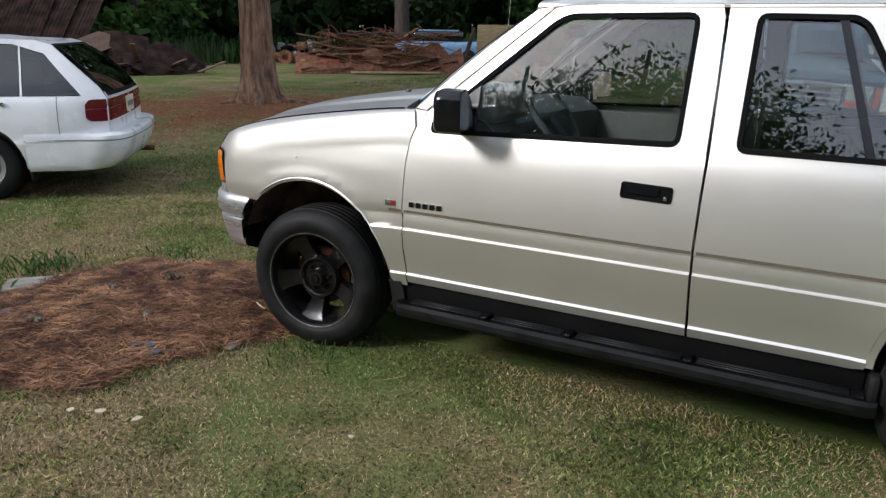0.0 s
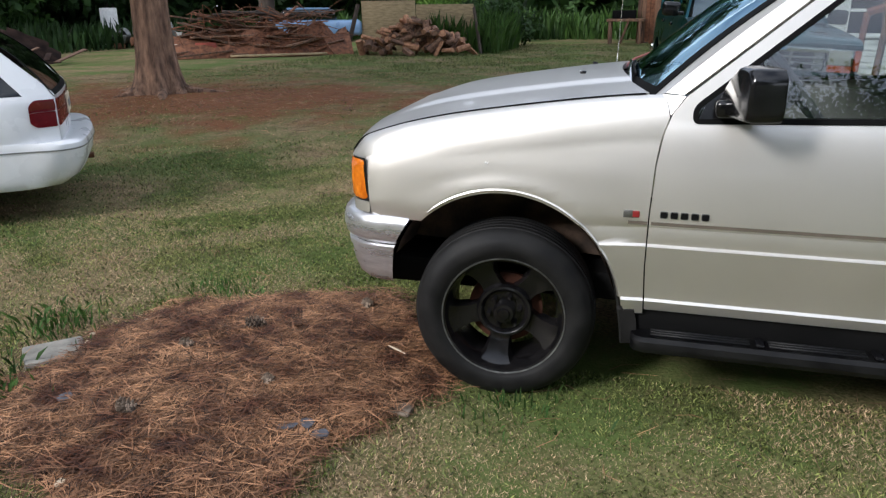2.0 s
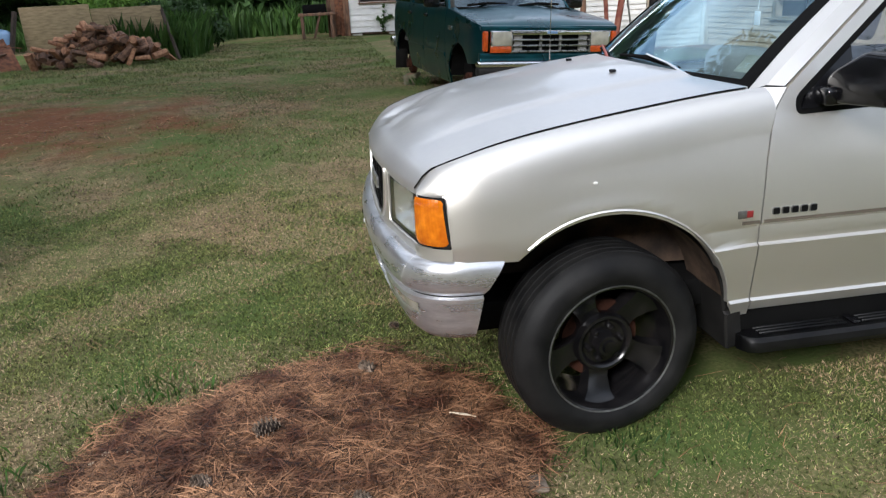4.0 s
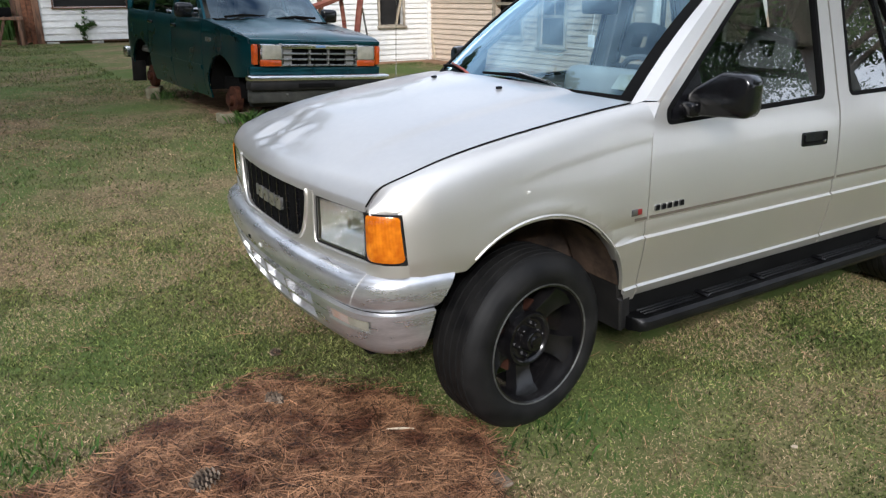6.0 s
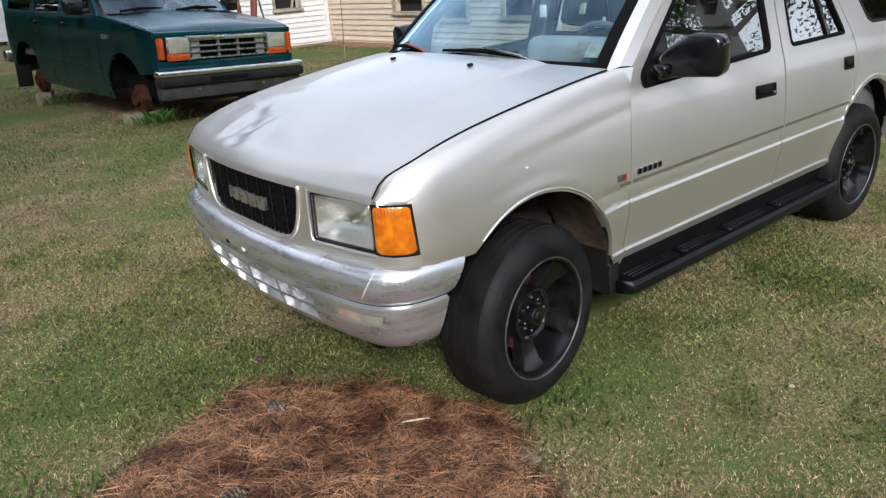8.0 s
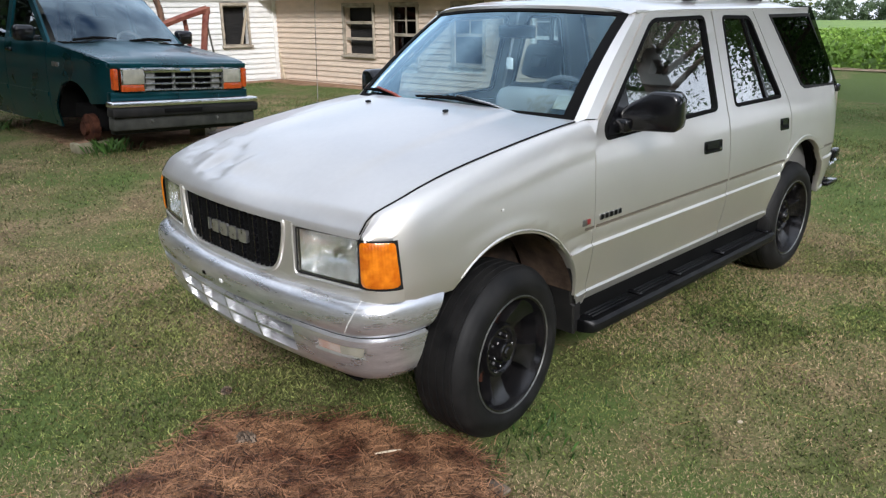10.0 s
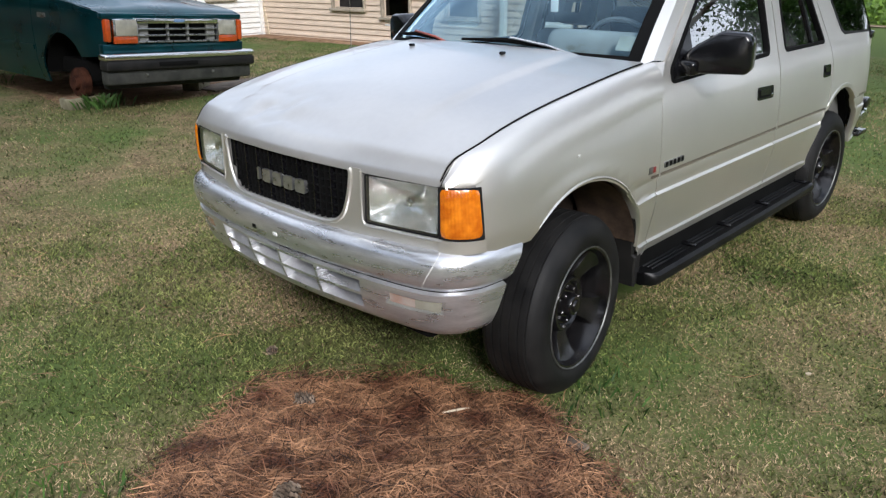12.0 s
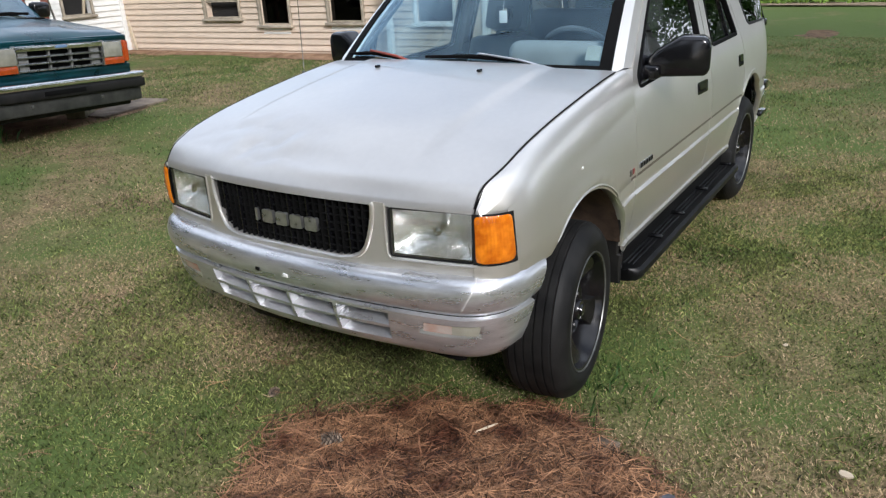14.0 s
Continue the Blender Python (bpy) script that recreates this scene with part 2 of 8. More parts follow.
M = {
    "lawn": ground_mat(),
    # High grain on the grasses imitates shaded gaps in the blade colour.
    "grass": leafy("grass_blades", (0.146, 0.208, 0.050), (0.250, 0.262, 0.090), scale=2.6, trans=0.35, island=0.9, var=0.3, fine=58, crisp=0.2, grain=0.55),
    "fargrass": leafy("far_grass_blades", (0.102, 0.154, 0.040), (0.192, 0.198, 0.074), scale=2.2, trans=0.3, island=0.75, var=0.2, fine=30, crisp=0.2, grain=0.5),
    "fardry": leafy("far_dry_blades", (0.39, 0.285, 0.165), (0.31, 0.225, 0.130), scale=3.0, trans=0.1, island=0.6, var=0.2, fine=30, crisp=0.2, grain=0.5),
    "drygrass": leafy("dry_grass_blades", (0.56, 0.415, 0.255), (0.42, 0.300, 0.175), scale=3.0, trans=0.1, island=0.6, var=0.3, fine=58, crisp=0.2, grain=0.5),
    "needle": mat("pine_needles", (0.108, 0.043, 0.023), rough=0.55, var=0.25, scale=6, fine=30, bump=0, col2=(0.33, 0.176, 0.092), island=0.95, spec=0.3),
    "duff": mat("needle_duff", (0.045, 0.021, 0.013), rough=0.95, var=0.4, scale=7, fine=90, bump=0.8, dist=0.02, col2=(0.10, 0.05, 0.028), spec=0.1),
    "paint": mat("champagne_paint", (0.735, 0.708, 0.660), rough=0.40, metal=0.84, var=0.02, scale=2.5, fine=8, bump=0, coat=0.75, rough_var=0.03),
    "hood": mat("weathered_hood_paint", (0.53, 0.52, 0.505), rough=0.36, metal=0.6, var=0.05, scale=3.0, fine=40, bump=0, coat=0.45, rough_var=0.14),
    "silver": mat("silver_bumper_paint", (0.62, 0.625, 0.64), rough=0.29, metal=0.80, var=0.17, scale=4, fine=45, bump=0.02, dist=0.001, coat=0.1, rough_var=0.09, stretch=(1.3, 1.3, 7)),
    "rubber": mat("black_rubber", (0.008, 0.008, 0.008), rough=0.62, spec=0.25, var=0.3, scale=8, fine=150, bump=0.2, dist=0.001, col2=(0.016, 0.015, 0.014)),
    "tyre": mat("tyre_rubber", (0.006, 0.006, 0.0063), rough=0.60, spec=0.22, var=0.3, scale=10, fine=220, bump=0.2, dist=0.001, col2=(0.014, 0.0135, 0.013)),
    "plastic": mat("black_plastic", (0.006, 0.006, 0.007), rough=0.16, var=0.2, scale=12, fine=300, bump=0.08, dist=0.0005),
    "flatblack": mat("flat_black_trim", (0.004, 0.004, 0.004), rough=0.8, spec=0.1, var=0.3, scale=6, fine=100, bump=0.1),
    "rim": mat("black_painted_rim", (0.004, 0.004, 0.005), rough=0.20, spec=0.45, metal=0.0, var=0.35, scale=14, fine=160, bump=0.08, col2=(0.011, 0.010, 0.010)),
    "edge": mat("bare_metal_edge", (0.20, 0.20, 0.19), rough=0.4, metal=0.8, var=0.3, scale=30, fine=200, bump=0.05),
    "chrome": mat("dull_chrome", (0.72, 0.72, 0.72), rough=0.18, metal=1.0, var=0.08, scale=14, fine=200, bump=0.02),
    "dullchrome": mat("pitted_grey_chrome", (0.34, 0.34, 0.34), rough=0.28, metal=0.9, var=0.15, scale=14, fine=200, bump=0.04),
    "amber": mat("amber_lens", (0.56, 0.115, 0.002), col2=(0.80, 0.235, 0.008), rough=0.08, var=0.12, scale=22, fine=120, bump=0.30, dist=0.002, coat=0.9),
    "red": mat("red_lens", (0.12, 0.004, 0.007), rough=0.25, var=0.12, scale=20, fine=140, bump=0.1, dist=0.002, coat=0.05, spec=0.15),
    "reflector": mat("lamp_reflector", (0.86, 0.86, 0.85), rough=0.22, metal=0.85, var=0.06, scale=14, fine=60, bump=0.35, dist=0.006),
    "pane": pane_mat("window_pane", (0.68, 0.74, 0.73), lo=0.11, rise=1.9),
    # Blue sheen on both screens puts the sky's blue into the reflection colour.
    "screen": pane_mat("windscreen_pane", (0.68, 0.87, 0.95), lo=0.075, rise=2.8, sheen=(0.56, 0.83, 1.0)),
    "teal_screen": pane_mat("dusty_windscreen_pane", (0.42, 0.50, 0.54), lo=0.08, rise=2.2, sheen=(0.72, 0.90, 1.0)),
    "dark_pane": pane_mat("tinted_pane", (0.10, 0.11, 0.11), lo=0.07, rise=3.0),
    "lens": pane_mat("clear_lens", (0.90, 0.92, 0.90), lo=0.12, rough=0.10),
    "cabin": mat("grey_interior", (0.13, 0.128, 0.12), rough=0.85, var=0.12, scale=6, fine=250, bump=0.15),
    "seat": mat("grey_seat_cloth", (0.12, 0.125, 0.13), rough=0.95, var=0.15, scale=8, fine=300, bump=0.3),
    "dash": mat("grey_dashboard", (0.085, 0.085, 0.085), rough=0.75, var=0.1, scale=8, fine=300, bump=0.15),
    "binnacle": mat("pale_instrument_hood", (0.27, 0.265, 0.245), rough=0.8, var=0.08, scale=8, fine=300, bump=0.15),
    "rust": mat("rusted_steel", (0.13, 0.05, 0.025), rough=0.85, metal=0.1, var=0.35, scale=9, fine=90, bump=0.5, col2=(0.24, 0.10, 0.05)),
    "redsteel": mat("faded_red_steel", (0.22, 0.045, 0.03), rough=0.65, var=0.3, scale=9, fine=90, bump=0.3, col2=(0.26, 0.10, 0.06)),
    "teal": mat("teal_paint", (0.005, 0.052, 0.066), rough=0.30, metal=0.8, spec=0.3, var=0.12, scale=3, fine=300, bump=0.02, coat=0.35, rough_var=0.12, col2=(0.007, 0.070, 0.086)),
    "greytrim": mat("grey_bumper_trim", (0.17, 0.17, 0.16), rough=0.6, var=0.15, scale=8, fine=120, bump=0.1),
    "whitecar": mat("white_car_paint", (0.78, 0.79, 0.80), rough=0.28, var=0.04, scale=4, fine=300, bump=0.01, coat=0.5),
    "white": mat("old_white_siding", (0.74, 0.73, 0.70), rough=0.7, var=0.07, scale=5, fine=60, bump=0.2, rnd=0.05, stretch=(1, 1, 3)),
    "beige": mat("beige_siding", (0.62, 0.50, 0.39), rough=0.7, var=0.07, scale=4, fine=60, bump=0.15, rnd=0.05, stretch=(1, 1, 3)),
    "trim": mat("weathered_trim", (0.36, 0.31, 0.24), rough=0.8, var=0.25, scale=7, fine=90, bump=0.3, rnd=0.08),
    "whitetrim": mat("white_trim", (0.78, 0.77, 0.74), rough=0.65, var=0.08, scale=6, fine=80, bump=0.15),
    "liner": mat("dirty_arch_liner", (0.032, 0.022, 0.016), rough=0.9, var=0.4, scale=9, fine=90, bump=0.4, col2=(0.095, 0.060, 0.040)),
    # Lighter copy of the brown liner; sunlight on the arch's rear as colour.
    "litliner": mat("lit_arch_liner", (0.060, 0.040, 0.028), rough=0.92, var=0.35, scale=9, fine=70, bump=0.4, col2=(0.11, 0.073, 0.05), spec=0.2),
    "boardblack": mat("worn_black_step", (0.004, 0.004, 0.0045), rough=0.42, spec=0.22, var=0.3, scale=9, fine=120, bump=0.12, dist=0.001, col2=(0.009, 0.009, 0.009)),
    "stripe": mat("dark_coachline", (0.11, 0.092, 0.07), rough=0.4, var=0.1, scale=8, fine=60, bump=0),
    "marker": mat("clouded_marker_lens", (0.42, 0.17, 0.10), rough=0.2, var=0.1, scale=9, fine=120, bump=0.2, col2=(0.46, 0.40, 0.36), coat=0.6),
    "orange": mat("orange_lens", (0.36, 0.055, 0.008), rough=0.15, var=0.15, scale=26, fine=110, bump=0.4, dist=0.003, coat=0.7),
    "cloudlens": mat("clouded_lamp_lens", (0.28, 0.27, 0.22), rough=0.2, var=0.15, scale=14, fine=90, bump=0.2, coat=0.6),
    "darkrust": mat("dark_rusted_steel", (0.03, 0.012, 0.008), rough=0.9, spec=0.1, var=0.4, scale=9, fine=90, bump=0.5, col2=(0.07, 0.028, 0.017)),
    "darktrim": mat("dark_grey_trim", (0.025, 0.027, 0.024), rough=0.6, spec=0.3, var=0.2, scale=8, fine=120, bump=0.1, col2=(0.05, 0.05, 0.044)),
    "oldblock": mat("old_yellowed_block", (0.16, 0.145, 0.09), rough=0.95, var=0.25, scale=9, fine=80, bump=0.5, col2=(0.25, 0.23, 0.15), rnd=0.12),
    "slabstone": mat("dull_brown_slab", (0.15, 0.115, 0.085), rough=0.95, var=0.25, scale=7, fine=70, bump=0.5, col2=(0.24, 0.19, 0.14)),
    # Rusty tin, its colour halved to hold the tree shade over the barn.
    "darktin": mat("shaded_rusted_tin", (0.018, 0.011, 0.009), rough=0.9, spec=0.1, var=0.4, scale=3, fine=50, bump=0.3, col2=(0.045, 0.026, 0.020)),
    "house_pane": pane_mat("old_house_pane", (0.10, 0.10, 0.10), lo=0.015, hi=0.5, rise=4.0),
    "orangered": mat("orange_red_lens", (0.12, 0.017, 0.009), rough=0.25, var=0.12, scale=20, fine=140, bump=0.1, dist=0.002, coat=0.05, spec=0.15),
    # Paler, bluer leaf copy with the distance haze mixed into its colour.
    "farleaf": leafy("hazy_far_leaves", (0.085, 0.125, 0.065), (0.12, 0.165, 0.085)),
    "trackdirt": mat("dry_track_dirt", (0.24, 0.18, 0.115), rough=0.97, var=0.3, scale=3, fine=40, bump=0.5, dist=0.02, col2=(0.33, 0.26, 0.18), spec=0.1),
    "greystone": mat("grey_edging_stone", (0.20, 0.19, 0.165), rough=0.95, var=0.25, scale=9, fine=80, bump=0.5, col2=(0.30, 0.28, 0.24)),
    "tin": mat("rusty_tin_roof", (0.11, 0.045, 0.032), rough=0.7, metal=0.2, var=0.35, scale=4, fine=70, bump=0.2, col2=(0.22, 0.12, 0.09)),
    "board": mat("old_grey_boards", (0.11, 0.070, 0.048), rough=0.9, var=0.3, scale=5, fine=60, bump=0.5, col2=(0.20, 0.105, 0.062), rnd=0.35, stretch=(3, 3, 0.5)),
    "plywood": mat("weathered_plywood", (0.30, 0.23, 0.125), rough=0.85, var=0.2, scale=5, fine=60, bump=0.2, col2=(0.38, 0.29, 0.165), rnd=0.08, stretch=(1, 1, 4)),
    "log": mat("split_firewood_bark", (0.13, 0.075, 0.05), rough=0.95, var=0.35, scale=12, fine=60, bump=0.6, dist=0.01, col2=(0.22, 0.12, 0.075), rnd=0.35),
    "cut": mat("split_wood", (0.25, 0.115, 0.062), rough=0.9, var=0.25, scale=14, fine=90, bump=0.3, col2=(0.38, 0.20, 0.11), rnd=0.35),
    "bark": mat("pine_bark", (0.13, 0.072, 0.046), rough=0.95, var=0.4, scale=5, fine=22, bump=1.0, dist=0.06, col2=(0.36, 0.215, 0.14), stretch=(2.2, 2.2, 0.45)),
    "darkbark": mat("dark_bark", (0.055, 0.04, 0.03), rough=0.95, var=0.35, scale=5, fine=30, bump=0.8, dist=0.02, stretch=(2, 2, 0.5)),
    "concrete": mat("concrete_block", (0.36, 0.35, 0.32), rough=0.95, var=0.2, scale=8, fine=80, bump=0.5, col2=(0.46, 0.44, 0.38), rnd=0.1),
    "dirt": mat("bare_dirt", (0.24, 0.14, 0.085), rough=0.97, var=0.3, scale=5, fine=60, bump=0.6, dist=0.02, col2=(0.34, 0.22, 0.14), spec=0.1),
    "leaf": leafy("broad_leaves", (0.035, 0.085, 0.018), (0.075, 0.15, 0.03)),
    # Darker copy of the leaf green; in the wood it carries the canopy's shade.
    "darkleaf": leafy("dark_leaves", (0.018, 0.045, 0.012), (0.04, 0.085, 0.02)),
    # Yellow-green raised well above the other leaves to carry sunlight in the colour.
    "sunleaf": leafy("sunlit_yellow_green_leaves", (0.17, 0.22, 0.045), (0.26, 0.30, 0.07), trans=0.35),
    "farbrick": mat("pale_brick", (0.42, 0.31, 0.26), rough=0.9, var=0.2, scale=0.8, fine=6, bump=0.1),
    "farroof": mat("faded_brown_shingle", (0.20, 0.145, 0.135), rough=0.9, var=0.2, scale=0.6, fine=5, bump=0.1),
    "darkdirt": mat("dark_bare_dirt", (0.13, 0.080, 0.05), rough=0.97, var=0.3, scale=5, fine=60, bump=0.6, dist=0.02, col2=(0.20, 0.13, 0.08), spec=0.1),
    # Brighter leaf copy; its sunlit look is in the colour.
    "brightleaf": leafy("sunlit_weeds", (0.09, 0.20, 0.03), (0.16, 0.29, 0.05), trans=0.35),
    "crop": leafy("crop_leaves", (0.17, 0.30, 0.045), (0.27, 0.40, 0.075), scale=0.35, trans=0.3),
    # Near-black colour in place of the rooms' shade.
    "unlitroom": mat("dark_room", (0.012, 0.011, 0.010), rough=0.95, var=0.3, scale=3, fine=30, bump=0),
    "cone": mat("pine_cone_scales", (0.13, 0.085, 0.055), rough=0.9, var=0.3, scale=20, fine=150, bump=0.2, col2=(0.30, 0.23, 0.17), island=0.5),
    "chip": mat("pale_wood_chip", (0.52, 0.43, 0.31), rough=0.85, var=0.15, scale=20, fine=150, bump=0.2, rnd=0.15),
    "rag": mat("grey_plastic_scrap", (0.085, 0.085, 0.10), rough=0.5, var=0.3, scale=20, fine=100, bump=0.3),
    "blue": mat("blue_car_paint", (0.13, 0.22, 0.36), rough=0.3, var=0.08, scale=4, fine=300, bump=0.01, coat=0.5),
    "white_plain": mat("chipped_white_paint", (0.75, 0.74, 0.71), rough=0.5, var=0.1, scale=12, fine=120, bump=0.1),
    "redplastic": mat("faded_red_plastic", (0.32, 0.06, 0.035), rough=0.5, var=0.15, scale=10, fine=120, bump=0.05),
    "badgechrome": mat("dull_emblem_chrome", (0.50, 0.50, 0.50), rough=0.30, metal=0.9, var=0.2, scale=30, fine=200, bump=0.05),
    "badge": mat("badge_red", (0.22, 0.02, 0.02), rough=0.3, var=0.05, scale=10, fine=100, bump=0),
}

# ---- building helpers ----
V = Vector


def finish(bm, sharp=38):
    """Smooth shading with sharp edges where faces meet at a steep angle."""
    bm.normal_update()
    for f in bm.faces:
        f.smooth = True
    lim = radians(sharp)
    for e in bm.edges:
        e.smooth = len(e.link_faces) == 2 and e.calc_face_angle(0) < lim


def part(name, bm, material, parent=None, label="", sharp=38, at=None):
    finish(bm, sharp)
    me = bpy.data.meshes.new(name)
    bm.to_mesh(me)
    bm.free()
    me.materials.append(M[material])
    ob = new(name, me)
    if parent is not None:
        ob.parent = parent
    if at is not None:
        ob.matrix_basis = at
    if label:
        tagged(ob, label)
    return ob


def thing(name, label, category, m=None, group="", kind=""):
    ob = new(name)
    ob.empty_display_size = 0.2
    if m is not None:
        ob.matrix_basis = m
    return tagged(ob, label, category, group, kind)


def add_box(bm, c, s, bevel=0.0, m=None, seg=2):
    """A box of size s at c, its edges rounded by bevel."""
    out = bmesh.ops.create_cube(bm, size=1.0, matrix=Matrix.Translation(c) @ Matrix.Diagonal((*s, 1)))
    vs = out["verts"]
    if m is not None:
        bmesh.ops.transform(bm, matrix=m, verts=vs)
    if bevel:
        es = list({e for v in vs for e in v.link_edges})
        bmesh.ops.bevel(bm, geom=es, offset=bevel, segments=seg, affect="EDGES", profile=0.5, clamp_overlap=True)
    return bm


def box(c, s, bevel=0.0, m=None, seg=2):
    return add_box(bmesh.new(), c, s, bevel, m, seg)


def add_tube(bm, pts, r, n=8, caps=True):
    """A round bar along a line of points; r may be one radius or one a point."""
    pts = [V(p) for p in pts]
    rs = r if isinstance(r, (list, tuple)) else [r] * len(pts)
    rings, side = [], None
    for i, p in enumerate(pts):
        d = (pts[min(i + 1, len(pts) - 1)] - pts[max(i - 1, 0)]).normalized()
        if side is None:
            side = d.orthogonal().normalized()
        side = (side - d * side.dot(d)).normalized()
        up = d.cross(side)
        rings.append([bm.verts.new(p + rs[i] * (math.cos(a) * side + math.sin(a) * up)) for a in (2 * math.pi * k / n for k in range(n))])
    for a, b in zip(rings, rings[1:]):
        for k in range(n):
            bm.faces.new((a[k], a[(k + 1) % n], b[(k + 1) % n], b[k]))
    if caps:
        bm.faces.new(rings[0][::-1])
        bm.faces.new(rings[-1])
    return bm


def tube(pts, r, n=8, caps=True):
    return add_tube(bmesh.new(), pts, r, n, caps)


def add_lathe(bm, prof, n=48, close=False):
    """Turns a profile of (radius, y) about the y axis."""
    rings = []
    for r, y in prof:
        rings.append([bm.verts.new((r * math.cos(a), y, r * math.sin(a))) for a in (2 * math.pi * k / n for k in range(n))])
    pairs = list(zip(rings, rings[1:])) + ([(rings[-1], rings[0])] if close else [])
    for a, b in pairs:
        for k in range(n):
            bm.faces.new((a[k], b[k], b[(k + 1) % n], a[(k + 1) % n]))
    return bm


def grid(us, vs, fn, flip=False, bm=None):
    """A sheet through fn(u, v)."""
    bm = bm or bmesh.new()
    rows = [[bm.verts.new(fn(u, v)) for v in vs] for u in us]
    for a, b in zip(rows, rows[1:]):
        for k in range(len(vs) - 1):
            q = (a[k], b[k], b[k + 1], a[k + 1])
            bm.faces.new(q[::-1] if flip else q)
    return bm


def span(a, b, n):
    return [a + (b - a) * i / (n - 1) for i in range(n)]


def panel(poly, fn, us=(), vs=(), rim=0.014, inward=(0, 1, 0), mirror=False, bm=None):
    """A sheet-metal panel: a flat outline, cut by lines u and v, laid on the surface fn, its rim folded inwards."""
    b = bmesh.new()
    b.faces.new([b.verts.new((u, v, 0)) for u, v in poly])
    for u in us:
        bmesh.ops.bisect_plane(b, geom=b.verts[:] + b.edges[:] + b.faces[:], plane_co=(u, 0, 0), plane_no=(1, 0, 0), dist=1e-5)
    for v in vs:
        bmesh.ops.bisect_plane(b, geom=b.verts[:] + b.edges[:] + b.faces[:], plane_co=(0, v, 0), plane_no=(0, 1, 0), dist=1e-5)
    bmesh.ops.remove_doubles(b, verts=b.verts[:], dist=1e-5)
    for v in b.verts:
        v.co = V(fn(v.co.x, v.co.y))
    if rim:
        es = [e for e in b.edges if len(e.link_faces) == 1]
        ex = bmesh.ops.extrude_edge_only(b, edges=es)
        for v in (g for g in ex["geom"] if isinstance(g, bmesh.types.BMVert)):
            v.co += V(inward) * rim
    if mirror:
        for v in b.verts:
            v.co.y = -v.co.y
    bmesh.ops.recalc_face_normals(b, faces=b.faces[:])
    if bm is None:
        return b
    me = bpy.data.meshes.new("tmp")
    b.to_mesh(me)
    b.free()
    bm.from_mesh(me)
    bpy.data.meshes.remove(me)
    return bm


def ring(outer, inner, fn, mirror=False, bm=None, rim=0.008, inward=(0, 1, 0)):
    """A frame between two outlines of equally many points, laid on fn, with a folded rim."""
    b = bm or bmesh.new()
    s = -1 if mirror else 1
    def place(p, d=0.0):
        q = V(fn(*p)) + V(inward) * d
        return b.verts.new((q.x, s * q.y, q.z))
    o, i = [place(p) for p in outer], [place(p) for p in inner]
    o2, i2 = [place(p, rim) for p in outer], [place(p, rim) for p in inner]
    n, fs = len(o), []
    for k in range(n):
        j = (k + 1) % n
        fs += [b.faces.new((o[k], o[j], i[j], i[k])), b.faces.new((o[j], o[k], o2[k], o2[j])), b.faces.new((i[k], i[j], i2[j], i2[k]))]
    bmesh.ops.recalc_face_normals(b, faces=fs)
    return b


def inset(poly, d):
    """The outline moved inwards by d; corners run clockwise or anticlockwise."""
    n = len(poly)
    area = sum(poly[k][0] * poly[(k + 1) % n][1] - poly[(k + 1) % n][0] * poly[k][1] for k in range(n))
    s = 1 if area > 0 else -1
    out = []
    for k in range(n):
        p0, p1, p2 = V(poly[k - 1]), V(poly[k]), V(poly[(k + 1) % n])
        a, b = (p1 - p0).normalized(), (p2 - p1).normalized()
        na, nb = V((-a.y, a.x)) * s, V((-b.y, b.x)) * s
        t = (na + nb) / max(1 + na.dot(nb), 0.3)
        out.append(tuple(p1 + t * d))
    return out


def rounded(poly, r, n=4):
    """The outline with its corners rounded."""
    out, c = [], len(poly)
    for k in range(c):
        p0, p1, p2 = V(poly[k - 1]), V(poly[k]), V(poly[(k + 1) % c])
        d = min(r, (p1 - p0).length * 0.45, (p2 - p1).length * 0.45)
        a, b = p1 + (p0 - p1).normalized() * d, p1 + (p2 - p1).normalized() * d
        for i in range(n + 1):
            t = i / n
            q = a * (1 - t) ** 2 + p1 * 2 * t * (1 - t) + b * t * t
            out.append((q.x, q.y))
    return out


def arc(cx, cz, r, a0, a1, n=16, rz=None):
    rz = rz or r
    return [(cx + r * math.cos(radians(a)), cz + rz * math.sin(radians(a))) for a in span(a0, a1, n)]


def ease(x, a, b):
    t = min(max((x - a) / (b - a), 0.0), 1.0)
    return t * t * (3 - 2 * t)


def lift(x, y):
    """Height of the ground: level round the parked cars, a gentle rise towards the house."""
    return 0.20 * ease(y, 1.2, 6.0) * (1 - ease(x, 11.0, 18.0)) - 0.0155 * max(0.0, x - 18.0)


def fast_mesh(name, verts, faces_n, material, smooth=False):
    """A mesh from arrays: verts (n, 3), faces (m, k) of equal corner count."""
    verts, faces_n = np.asarray(verts, np.float32), np.asarray(faces_n, np.int32)
    me = bpy.data.meshes.new(name)
    me.vertices.add(len(verts))
    me.vertices.foreach_set("co", verts.ravel())
    me.loops.add(faces_n.size)
    me.loops.foreach_set("vertex_index", faces_n.ravel())
    me.polygons.add(len(faces_n))
    me.polygons.foreach_set("loop_start", np.arange(0, faces_n.size, faces_n.shape[1], dtype=np.int32))
    me.update(calc_edges=True)
    me.materials.append(M[material])
    if smooth:
        me.shade_smooth()
    return new(name, me)

